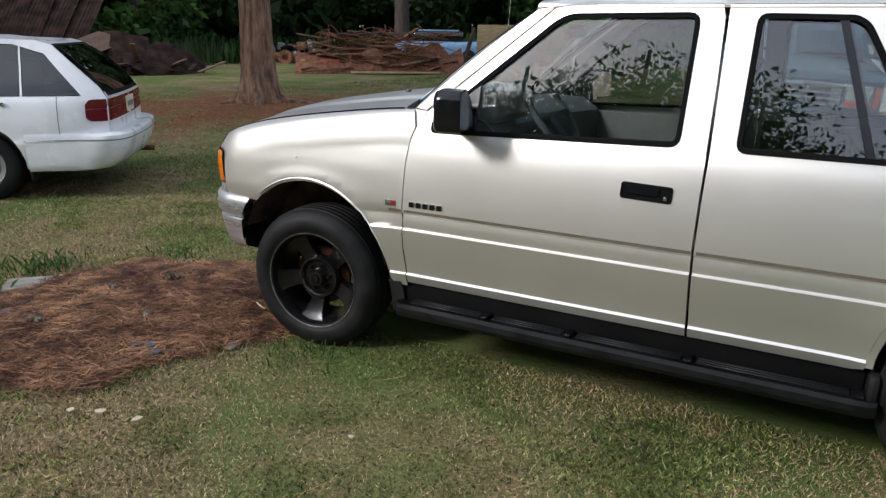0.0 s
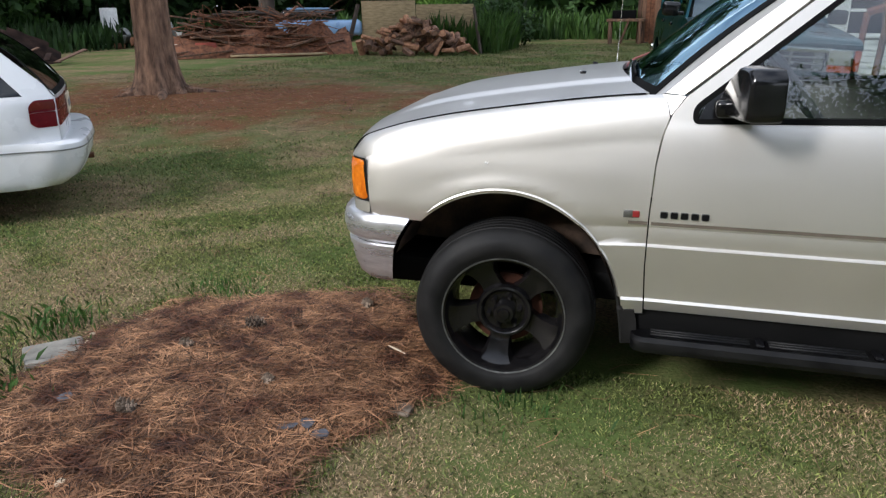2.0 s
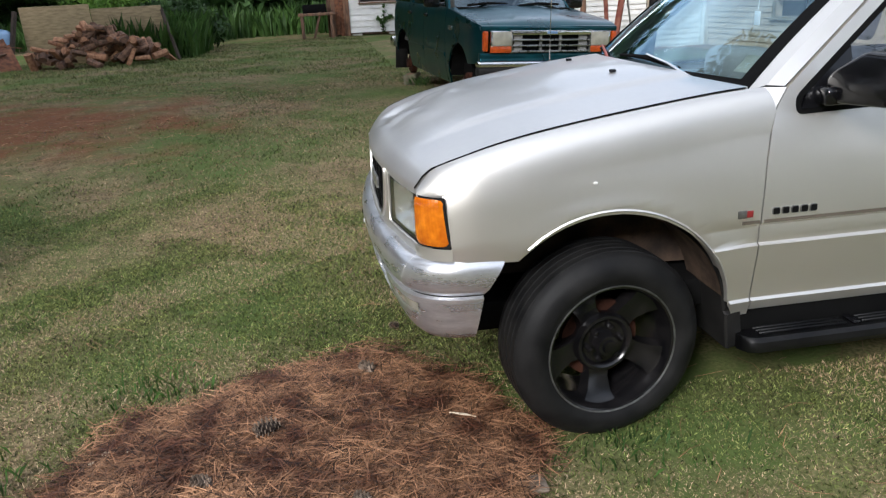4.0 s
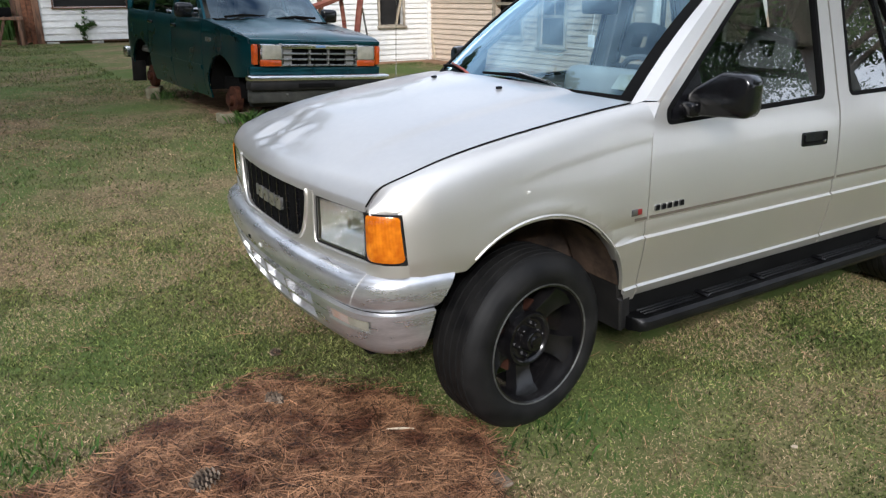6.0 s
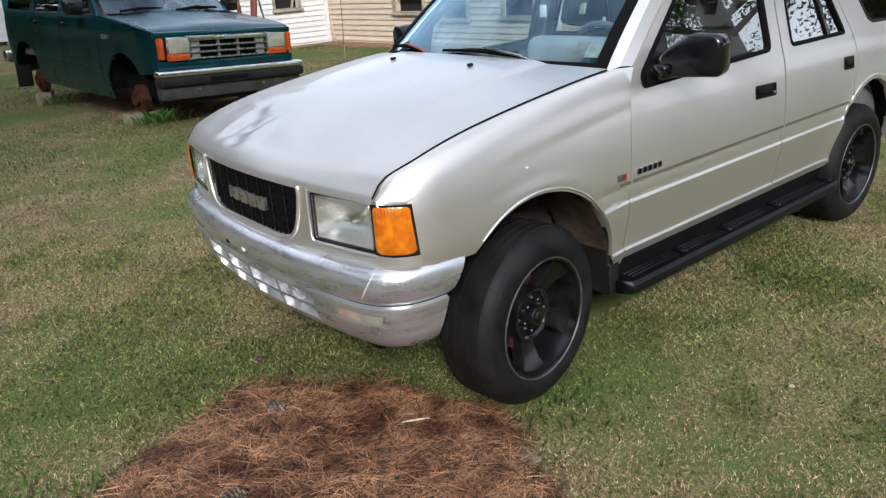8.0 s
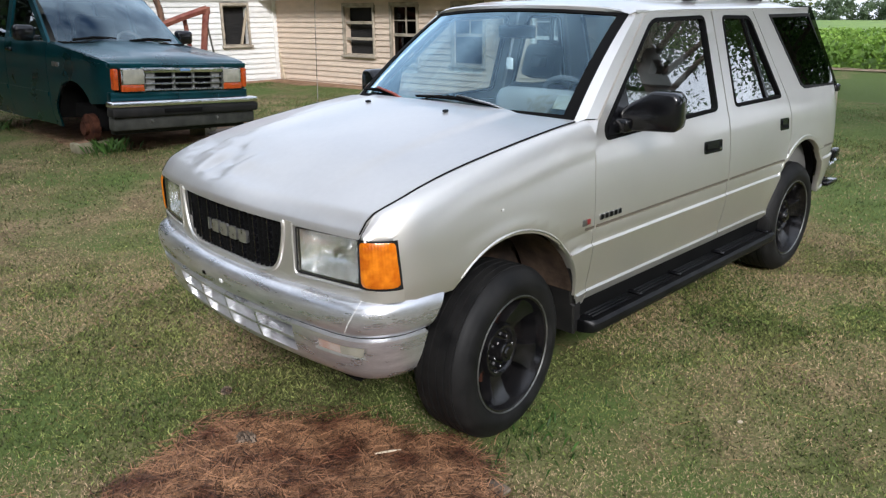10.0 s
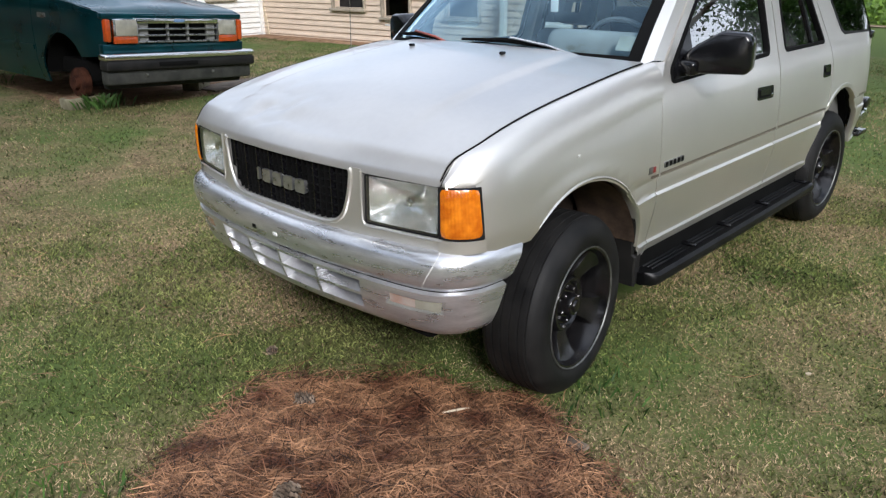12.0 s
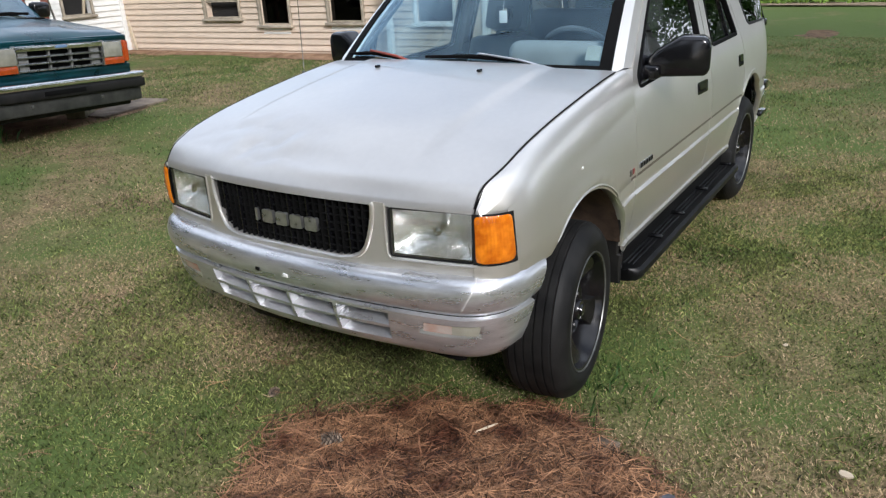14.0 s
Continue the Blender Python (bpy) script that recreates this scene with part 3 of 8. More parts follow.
# ---- ground ----
def build_ground():
    a = [-900, -400, -180, -90, -60, -40] + span(-30, 26, 113) + [32, 45, 70, 120, 250, 500, 900]
    b = [-900, -400, -180, -90, -50, -30] + span(-20, 36, 113) + [45, 60, 90, 150, 250, 500, 900]
    def fn(x, y):
        r = math.hypot(x, y)
        return V((x, y, lift(x, y) + 0.03 * noise.noise(V((x * 0.35, y * 0.35, 1.0))) * ease(r, 4.0, 9.0)))
    bm = grid(a, b, fn)
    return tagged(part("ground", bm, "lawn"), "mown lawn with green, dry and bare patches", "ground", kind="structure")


ground = build_ground()

# ---- the silver-beige estate 4x4, its front axle at the origin, its nose towards -x ----
SIDE_Z = [0.36, 0.40, 0.445, 0.463, 0.472, 0.50, 0.60, 0.682, 0.690, 0.712, 0.752, 0.762, 0.80, 0.86, 0.92, 0.96, 1.0, 1.03, 1.06, 1.08, 1.10, 1.13, 1.65]
SIDE_Y = [0.784, 0.799, 0.817, 0.823, 0.814, 0.818, 0.839, 0.850, 0.8375, 0.8425, 0.8385, 0.848, 0.8475, 0.8450, 0.8405, 0.8365, 0.8315, 0.8270, 0.8210, 0.8165, 0.811, 0.8015, 0.655]
CUT_Z = [0.40, 0.43, 0.445, 0.463, 0.472, 0.50, 0.56, 0.62, 0.682, 0.690, 0.712, 0.752, 0.762, 0.80, 0.86, 0.92, 0.96, 1.0, 1.03, 1.06, 1.08,
         1.10, 1.115, 1.13, 1.16, 1.25, 1.35, 1.45, 1.55, 1.62]
AXLE_X, AXLE_Z = (0.0, 2.79), 0.350
EDGE_FIT = np.polyfit([-0.68, -0.61, -0.41, -0.2, 0.0, 0.25, 0.50], [0.978, 1.008, 1.080, 1.122, 1.152, 1.185, 1.208], 4)


def edge_z(x):
    """Height of the bonnet's side edge."""
    return float(np.polyval(EDGE_FIT, x))


def suv_side(x, z, out=0.0):
    w = float(np.interp(z, SIDE_Z, SIDE_Y))
    d = max(0.0, -0.45 - x)
    w -= 2.6 * d * d
    d = max(0.0, x - 3.28)
    w -= 1.3 * d * d
    for cx, cz, ra in ((0.0, 0.41, 0.465), (2.82, 0.43, 0.435)):
        r = math.hypot(x - cx, z - cz)
        w += 0.008 * math.exp(-((r - ra) / 0.045) ** 2)
    return V((x, -(w + out), z))


def suv_fender(x, q):
    z0 = edge_z(x) - 0.15
    if q <= 0.9:
        z = 0.36 + (q - 0.36) / 0.54 * (z0 - 0.36)
        p = suv_side(x, z)
    else:
        a = (q - 0.9) / 0.3 * math.pi / 2
        z = z0 + 0.15 * math.sin(a)
        y0 = -suv_side(x, z0).y
        ye = 0.7575 - 0.0240 * (1 - ease(x, -0.63, -0.45))
        p = V((x, -(y0 - max(y0 - ye, 0.004) * (0.72 * (1 - math.cos(a)) + 0.28 * a / (math.pi / 2))), z))
    ledge = 0.945 + 0.035 * ease(x, -0.5, 0.45)
    swell = 0.003 * ease(z, 0.62, 0.80) * (1 - ease(z, ledge - 0.05, ledge + 0.05)) * ease(x, -0.60, -0.34) * (1 - ease(x, 0.36, 0.51))
    lip = 0.008 * math.exp(-((math.hypot(x, z - 0.41) - 0.465) / 0.045) ** 2) if q <= 0.9 else 0.0
    p.y -= max(0.0, swell - lip)
    if q > 0.9:
        p.z -= 0.036 * max(0.0, (-0.560 - x) / 0.066) ** 2 * ease(q, 0.95, 1.2)
    return p


def fender_q(x, z):
    z0 = edge_z(x) - 0.15
    if z <= z0:
        return 0.36 + (z - 0.36) / (z0 - 0.36) * 0.54
    return 0.9 + 0.3 * math.asin(min((z - z0) / 0.15, 1.0)) / (math.pi / 2)


def nose_x(y):
    return -0.722 + 0.100 * (abs(y) / 0.755) ** 2.0


def suv_nose(y, z, back=0.0):
    return V((nose_x(y) - 0.02 * (0.96 - z) + back, y, z))


def corner_curve(u, z, out=0.0):
    """The wrap-round corner of the front, from the headlamp (u 0) to the wing (u 1)."""
    a, b, c = V((-0.640, -0.722)), V((-0.618, -0.802)), V((-0.532, -0.829))
    p = a * (1 - u) ** 2 + b * 2 * u * (1 - u) + c * u * u
    n = V((-0.75, -0.66))
    p = p + n * out
    return V((p.x, p.y, z))


def hood_fn(s, v):
    y = (0.749 - 0.024 * (1 - ease(s, 0.0, 0.16))) * v
    x0, x1 = nose_x(y) - 0.005, 0.50 - 0.135 * (1 - v * v)
    x = x0 + (x1 - x0) * s
    z = edge_z(-0.64 + 1.14 * s) + 0.028 * (1 - v * v) * (0.3 + 0.7 * ease(s, 0, 0.4))
    z += 0.011 * (1 - ease(abs(v), 0.60, 0.68)) * ease(s, 0.03, 0.3)
    z += 0.006
    z -= 0.036 * max(0.0, (0.055 - s) / 0.055) ** 2
    near = math.exp(-((s - 0.08) / 0.09) ** 2 - ((y - 0.10) / 0.28) ** 2)
    z -= 0.016 * near * ease(s, 0.015, 0.08) * (0.4 + 1.2 * noise.noise(V((x * 7, y * 8, 0.3))))
    crease = math.exp(-((s - 0.13) / 0.075) ** 2 - ((y - 0.24) / 0.24) ** 2)
    z -= 0.016 * crease * (1 - 2.6 * abs(noise.noise(V((x * 8 + 0.35 * y * 8, y * 7, 2.2)))))
    z -= 0.0065 * math.exp(-((x + 0.615) / 0.045) ** 2 - ((y + 0.13) / 0.085) ** 2) - 0.004 * math.exp(-((x + 0.56) / 0.04) ** 2 - ((y + 0.06) / 0.10) ** 2)
    z -= 0.0055 * math.exp(-((x + 0.590) / 0.050) ** 2 - ((y - 0.07) / 0.075) ** 2)
    far = math.exp(-((s - 0.20) / 0.12) ** 2 - ((y - 0.34) / 0.22) ** 2)
    z += 0.010 * far * noise.noise(V((x * 14, y * 9, 4.7)))
    return V((x, y, z))


def screen_fn(u, v, out=0.0):
    """The windscreen: u across from -1 to 1, v from its foot to its top."""
    c = 1 - u * u
    a = V((0.505 - 0.13 * c, 0.705 * u, 1.198 + 0.014 * c))
    b = V((1.050 - 0.11 * c, 0.605 * u, 1.632 + 0.026 * c))
    p = a.lerp(b, v)
    bow = 0.02 * 4 * v * (1 - v)
    n = V((-0.62, 0, 0.78))
    return p + n * (bow + out)


def roof_fn(s, v):
    y = 0.662 * v
    c = 1 - v * v
    x0, x1 = 1.062 - 0.11 * c, 3.12 + 0.03 * c
    x = x0 + (x1 - x0) * s
    z = 1.702 - 0.018 * v * v - 0.05 * abs(v) ** 9 - 0.022 * (1 - ease(s, 0, 0.12)) - 0.03 * ease(s, 0.8, 1.0) ** 2
    return V((x, y, z))


def build_wheel(parent, m):
    """A wide tyre on a black five-spoke alloy; its outer face looks along -y."""
    bm = bmesh.new()
    add_lathe(bm, [(0.240, -0.124), (0.233, -0.121), (0.227, -0.100), (0.216, -0.074), (0.206, 0.0), (0.208, 0.09), (0.235, 0.10)], 56)
    wheel = part("wheel", bm, "rim", parent, "black five-spoke alloy wheel with a dusty tyre", at=m)
    # round-shouldered tyre with a knurled ring on each shoulder
    side = [(0.236, -0.098), (0.242, -0.121), (0.250, -0.127), (0.256, -0.128), (0.259, -0.131), (0.284, -0.1345), (0.304, -0.132), (0.320, -0.1255), (0.3265, -0.122), (0.3335, -0.1165), (0.343, -0.108), (0.351, -0.097), (0.356, -0.087)]
    tread = []
    for a, b in ((-0.082, -0.056), (-0.051, -0.021), (-0.016, 0.016), (0.021, 0.051), (0.056, 0.082)):
        ra, rb = 0.3625 - 0.45 * a * a, 0.3625 - 0.45 * b * b
        tread += [(ra - 0.006, a - 0.001), (ra, a + 0.001), (rb, b - 0.001), (rb - 0.006, b + 0.001)]
    prof, seg = side + tread + [(r, -y) for r, y in reversed(side)], 144
    tb = add_lathe(bmesh.new(), prof, seg, close=True)
    tb.verts.ensure_lookup_table()
    for ring_no in (8, 9):
        for k in range(0, seg, 2):
            tb.verts[ring_no * seg + k].co *= 0.992
    part("tyre", tb, "tyre", wheel, "worn black tyre with a ribbed tread", sharp=50)
    part("rim_edge", add_lathe(bmesh.new(), [(0.238, -0.119), (0.2415, -0.128), (0.2445, -0.129), (0.246, -0.124), (0.238, -0.119)], 64), "edge", wheel, "scuffed bare metal rim edge")
    disc = bmesh.new()
    add_lathe(disc, [(0.0, -0.012), (0.150, -0.012), (0.150, 0.012), (0.0, 0.012)], 32)
    part("brake_disc", disc, "darkrust", wheel)
    for k in range(5):
        a = radians(-90 + 72 * k)
        turn = Matrix.Rotation(-(a - math.pi / 2), 4, "Y")
        sb = bmesh.new()
        prof5 = [(0.080, 0.052, -0.050), (0.112, 0.044, -0.046), (0.135, 0.041, -0.050), (0.185, 0.050, -0.072), (0.216, 0.068, -0.090), (0.224, 0.080, -0.096)]
        rows = []
        for r, w, y in prof5:
            rows.append([sb.verts.new(turn @ V(p)) for p in ((-w * 1.12, y + 0.050, r), (-w, y + 0.010, r), (-w * 0.90, y, r), (-w * 0.45, y + 0.002, r), (w * 0.45, y + 0.002, r), (w * 0.90, y, r), (w, y + 0.010, r), (w * 1.12, y + 0.050, r))])
        for p, q in zip(rows, rows[1:]):
            for i in range(7):
                sb.faces.new((p[i], p[i + 1], q[i + 1], q[i]))
        bmesh.ops.recalc_face_normals(sb, faces=sb.faces[:])
        part("spoke", sb, "rim", wheel, sharp=24)
    hub = bmesh.new()
    add_lathe(hub, [(0.112, -0.02), (0.114, -0.052), (0.106, -0.066), (0.096, -0.068), (0.086, -0.060), (0.082, -0.050), (0.046, -0.050), (0.044, -0.082), (0.038, -0.092), (0.026, -0.094), (0.022, -0.102), (0.0, -0.103)], 36)
    part("hub", hub, "rim", wheel)
    for k in range(6):
        a = radians(60 * k + 18)
        nb = bmesh.new()
        add_lathe(nb, [(0.011, -0.048), (0.011, -0.070), (0.006, -0.076), (0.0, -0.076)], 6)
        bmesh.ops.translate(nb, verts=nb.verts[:], vec=(0.063 * math.cos(a), 0, 0.063 * math.sin(a)))
        part("lug_nut", nb, "rim", wheel)
    return wheel


def build_suv():
    car = thing("suv", "silver-beige four-door sport utility vehicle with black wheels parked on grass", "suv")
    xs = span(-0.70, 3.6, 62)
    for mirror in (False, True):
        sgn = 1 if mirror else -1
        mir = Matrix.Diagonal((1, -1, 1, 1)) if mirror else Matrix.Identity(4)

        def flip(bm):
            if mirror:
                bmesh.ops.transform(bm, matrix=mir, verts=bm.verts[:])
                bmesh.ops.reverse_faces(bm, faces=bm.faces[:])
            return bm

        # wing
        a = arc(0.0, 0.41, 0.455, 12, 134.5, 26)
        out = [(0.475, 0.425), (0.535, 0.425), (0.528, 0.60), (0.530, 0.80), (0.540, 0.98), (0.556, 1.08), (0.575, 1.14)]
        poly = [(x, fender_q(x, z)) for x, z in out]
        poly += [(0.545, 1.2)] + [(x, 1.2) for x in span(0.50, -0.632, 24)]
        poly += [(-0.632, fender_q(-0.632, 0.950)), (-0.60, fender_q(-0.60, 0.950)), (-0.556, fender_q(-0.556, 0.950)), (-0.545, fender_q(-0.545, 0.86)), (-0.532, fender_q(-0.532, 0.736)), (-0.42, fender_q(-0.42, 0.736))]
        poly += [(x, fender_q(x, z)) for x, z in reversed(a)] + [(0.455, fender_q(0.455, 0.46))]
        qs = [0.40, 0.43, *(fender_q(0.49, z) for z in (0.445, 0.463, 0.472, 0.50, 0.54, 0.60, 0.64, 0.682, 0.690, 0.712, 0.752, 0.762)), 0.66, 0.70, 0.74, 0.77, *span(0.79, 1.02, 20), 1.04, 1.07, 1.10, 1.13, 1.16, 1.18]
        wing = part("wing", panel(poly, suv_fender, xs, qs, 0.02, inward=(0, 0.25, -0.95), mirror=mirror), "paint", car)
        # arch lip
        lip = bmesh.new()
        rows = []
        for x, z in arc(0.0, 0.41, 0.455, 8, 130, 30):
            p = suv_fender(x, fender_q(x, z))
            n = V((x, 0, z - 0.41)).normalized()
            rows.append([lip.verts.new(q) for q in (p, p + V((0, -0.004, 0)) - n * 0.006, p + V((0, 0.006, 0)) - n * 0.012, p + V((0, 0.05, 0)) - n * 0.012)])
        for p, q in zip(rows, rows[1:]):
            for i in range(3):
                lip.faces.new((p[i], q[i], q[i + 1], p[i + 1]))
        part("arch_lip", flip(lip), "paint", wing)
        # white chip in the paint
        p = suv_side(-0.06, 0.957, 0.008)
        part("paint_chip", flip(box(p, (0.014, 0.004, 0.009), 0.0015)), "white_plain", wing, "small white stone chip in the paint")
        # inner arches
        for cx, col in ((0.0, "liner"), (2.82, "flatblack")):
            lin = bmesh.new()
            rows = []
            for ang in (span(14, 162, 22) if cx == 0 else span(-4, 184, 24)):
                c, s = math.cos(radians(ang)), math.sin(radians(ang))
                k = 0.470 if cx == 0 else 0.424
                rows.append([lin.verts.new((cx + k * c, y, 0.410 + (k + 0.0 if cx == 0 else 0.456) * s)) for y in (-0.79, -0.70, -0.52)])
            for p, q in zip(rows, rows[1:]):
                for i in range(2):
                    lin.faces.new((p[i], p[i + 1], q[i + 1], q[i]))
            inner = [r[2] for r in rows]
            lin.faces.new(inner)
            part("wheel_arch_liner", flip(lin), col, car, "dirty inner wheel arch")
        # front door
        door_out = [(0.540, 0.425), (1.782, 0.425), (1.778, 0.76), (1.786, 1.10), (1.782, 1.40), (1.776, 1.60), (1.765, 1.645), (1.20, 1.645), (1.13, 1.625), (0.625, 1.205), (0.585, 1.150), (0.561, 1.08), (0.545, 0.98), (0.535, 0.80), (0.533, 0.60)]
        win_out = rounded([(0.650, 1.118), (1.688, 1.142), (1.694, 1.618), (1.205, 1.612), (1.150, 1.590), (0.650, 1.175)], 0.045)
        wc = [win_out[5 * k:5 * k + 5] for k in range(6)]
        low = [(0.540, 0.425), (1.782, 0.425), (1.778, 0.76), (1.786, 1.10), (1.784, 1.142), *wc[1][2::-1], *wc[0][:1:-1], (0.585, 1.150), (0.561, 1.08), (0.545, 0.98), (0.535, 0.80), (0.533, 0.60)]
        door = part("front_door", panel(low, suv_side, xs, CUT_Z, 0.02, mirror=mirror), "paint", car)
        frame_poly = [*wc[0][2::-1], *wc[5][::-1], *wc[4][::-1], *wc[3][::-1], *wc[2][::-1], *wc[1][:1:-1], (1.784, 1.142), (1.782, 1.40), (1.776, 1.60), (1.765, 1.645), (1.20, 1.645), (1.13, 1.625), (0.625, 1.205), (0.585, 1.150)]
        part("window_surround", panel(frame_poly, suv_side, xs, CUT_Z, 0.02, mirror=mirror), "paint", door)
        part("window_seal", ring(win_out, inset(win_out, 0.018), lambda u, v: suv_side(u, v, 0.003), mirror, rim=0.03), "flatblack", door, "black rubber window seal")
        glass_in = inset(win_out, 0.016)
        g = part("window_pane", panel(glass_in, lambda u, v: suv_side(u, v, -0.012), span(0.7, 1.7, 8), CUT_Z, 0, mirror=mirror), "pane", door, "clear side window pane")
        g.visible_shadow = False
        part("mirror_triangle", panel([(0.668, 1.135), (0.86, 1.140), (0.86, 1.325), (0.69, 1.185)], lambda u, v: suv_side(u, v, 0.006), (), (), 0.012, mirror=mirror), "plastic", door)
        # handle cup
        hp = rounded([(1.495, 0.944), (1.688, 0.938), (1.690, 1.000), (1.497, 1.006)], 0.012)
        part("handle_cup", ring(hp, inset(hp, 0.010), lambda u, v: suv_side(u, v, 0.004), mirror, rim=0.02), "plastic", door)
        part("handle_back", panel(inset(hp, 0.010), lambda u, v: suv_side(u, v, 0.0025), (), (), 0.0, mirror=mirror), "flatblack", door)
        part("door_handle", panel(rounded([(1.512, 0.966), (1.640, 0.962), (1.642, 0.992), (1.514, 0.996)], 0.008), lambda u, v: suv_side(u, v, 0.010), (), (), 0.012, mirror=mirror), "plastic", door, "black recessed pull handle")
        part("lock", flip(box(suv_side(1.665, 0.956, 0.004), (0.016, 0.01, 0.016), 0.004)), "chrome", door)
        # door trim inside
        part("door_trim", flip(box((1.16, -0.735, 0.80), (1.16, 0.05, 0.60), 0.015)), "cabin", door)
        # rear door
        ra = arc(2.82, 0.42, 0.432, 178, 131, 12, rz=0.462)
        win_r = rounded([(1.880, 1.140), (2.497, 1.140), (2.235, 1.585), (2.195, 1.610), (1.884, 1.616)], 0.04)
        wc = [win_r[5 * k:5 * k + 5] for k in range(5)]
        low = [(1.792, 0.425), (2.34, 0.425)] + ra + [(2.574, 0.86), (2.592, 0.92), (2.600, 1.02), (2.575, 1.128), *wc[1][2::-1], *wc[0][:1:-1], (1.796, 1.142), (1.796, 1.10), (1.788, 0.76)]
        rdoor = part("rear_door", panel(low, suv_side, xs, CUT_Z, 0.02, mirror=mirror), "paint", car)
        up = [*wc[0][2::-1], *wc[4][::-1], *wc[3][::-1], *wc[2][::-1], *wc[1][:1:-1], (2.575, 1.128), (2.262, 1.645), (1.788, 1.645), (1.792, 1.40), (1.796, 1.142)]
        part("window_surround", panel(up, suv_side, xs, CUT_Z, 0.02, mirror=mirror), "paint", rdoor)
        part("window_seal", ring(win_r, inset(win_r, 0.018), lambda u, v: suv_side(u, v, 0.003), mirror, rim=0.03), "flatblack", rdoor, "black rubber window seal")
        g = part("window_pane", panel(inset(win_r, 0.016), lambda u, v: suv_side(u, v, -0.012), span(1.9, 2.5, 6), CUT_Z, 0, mirror=mirror), "pane", rdoor, "clear side window pane")
        g.visible_shadow = False
        part("window_bar", panel([(2.285, 1.155), (2.312, 1.155), (2.166, 1.60), (2.140, 1.60)], lambda u, v: suv_side(u, v, 0.0), (), CUT_Z, 0.02, mirror=mirror), "plastic", rdoor)
        hp = rounded([(2.435, 0.955), (2.555, 0.952), (2.556, 1.020), (2.437, 1.024)], 0.012)
        part("handle_cup", ring(hp, inset(hp, 0.010), lambda u, v: suv_side(u, v, 0.004), mirror, rim=0.02), "plastic", rdoor)
        part("handle_back", panel(inset(hp, 0.010), lambda u, v: suv_side(u, v, 0.0025), (), (), 0.0, mirror=mirror), "flatblack", rdoor)
        part("door_handle", panel(rounded([(2.45, 0.985), (2.525, 0.982), (2.526, 1.010), (2.451, 1.013)], 0.008), lambda u, v: suv_side(u, v, 0.010), (), (), 0.012, mirror=mirror), "plastic", rdoor, "black recessed pull handle")
        part("door_trim", flip(box((2.12, -0.735, 0.82), (0.60, 0.05, 0.56), 0.015)), "cabin", rdoor)
        # rear quarter
        qa = arc(2.82, 0.42, 0.41, 130, 3, 24, rz=0.44)
        low = [(2.582, 0.86), (2.600, 0.92), (2.608, 1.02), (2.583, 1.125), (3.46, 1.125), (3.50, 1.12), (3.55, 1.00), (3.56, 0.70), (3.545, 0.50), (3.30, 0.455)] + qa[::-1]
        quarter = part("rear_quarter", panel(low, suv_side, xs, CUT_Z, 0.02, mirror=mirror), "paint", car)
        up = [(2.583, 1.125), (3.46, 1.125), (3.445, 1.147), (2.85, 1.165), (2.79, 1.192), (2.475, 1.612), (3.075, 1.612), (3.085, 1.645), (2.270, 1.645)]
        part("rear_pillar", panel(up, suv_side, xs, CUT_Z, 0.02, mirror=mirror), "paint", quarter)
        win_q = rounded([(2.85, 1.165), (3.445, 1.147), (3.075, 1.612), (2.475, 1.612), (2.79, 1.192)], 0.02)
        part("quarter_seal", ring(win_q, inset(win_q, 0.018), lambda u, v: suv_side(u, v, 0.003), mirror, rim=0.03), "rubber", quarter)
        part("quarter_pane", panel(inset(win_q, 0.016), lambda u, v: suv_side(u, v, -0.004), span(2.5, 3.4, 7), CUT_Z, 0, mirror=mirror), "dark_pane", quarter, "dark tinted rear quarter pane")
        lip = bmesh.new()
        rows = []
        for x, z in arc(2.82, 0.42, 0.41, 4, 177, 40, rz=0.44):
            p = suv_side(x, z)
            n = V((x - 2.82, 0, z - 0.42)).normalized()
            rows.append([lip.verts.new(q) for q in (p + n * 0.027 + V((0, 0.006, 0)), p + n * 0.020 - V((0, 0.002, 0)), p - V((0, 0.002, 0)) - n * 0.003, p - n * 0.006 + V((0, 0.004, 0)), p - n * 0.006 + V((0, 0.03, 0))) ])
        for p, q in zip(rows, rows[1:]):
            for i in range(4):
                lip.faces.new((p[i], q[i], q[i + 1], p[i + 1]))
        part("arch_lip", flip(lip), "paint", quarter)
        lamp = bmesh.new()
        grid([0, 0.5, 1], span(0.74, 1.08, 5), lambda u, z: suv_side(3.50 + 0.07 * u, z, 0.004 - 0.05 * u * u), bm=lamp)
        part("tail_lamp", flip(lamp), "red", quarter, "red tail lamp")
        part("hinge", flip(box(suv_side(3.50, 1.12, 0.02), (0.07, 0.04, 0.05), 0.01)), "plastic", quarter)
        # front pillar
        pil = bmesh.new()
        rows = []
        for t in span(0, 1, 10):
            a = screen_fn(-1.03, t, 0.0)
            b = suv_side(0.615 + (1.125 - 0.615) * t, 1.212 + (1.632 - 1.212) * t)
            mid = (a + b) / 2 + V((-0.006, -0.010, 0.012))
            rows.append([pil.verts.new(q) for q in (a + V((0.02, 0.02, -0.02)), a, mid, b, b + V((0.02, 0.03, 0)))])
        for p, q in zip(rows, rows[1:]):
            for i in range(4):
                pil.faces.new((p[i], p[i + 1], q[i + 1], q[i]))
        part("front_pillar", flip(pil), "paint", car)
        # filler between the wing's rear top corner, pillar and screen foot
        fil = bmesh.new()
        pts = [suv_fender(0.50, 1.2), suv_fender(0.545, 1.2), suv_side(0.578, 1.145), suv_side(0.622, 1.208), screen_fn(-1.03, 0.0), V((0.49, -0.745, 1.200))]
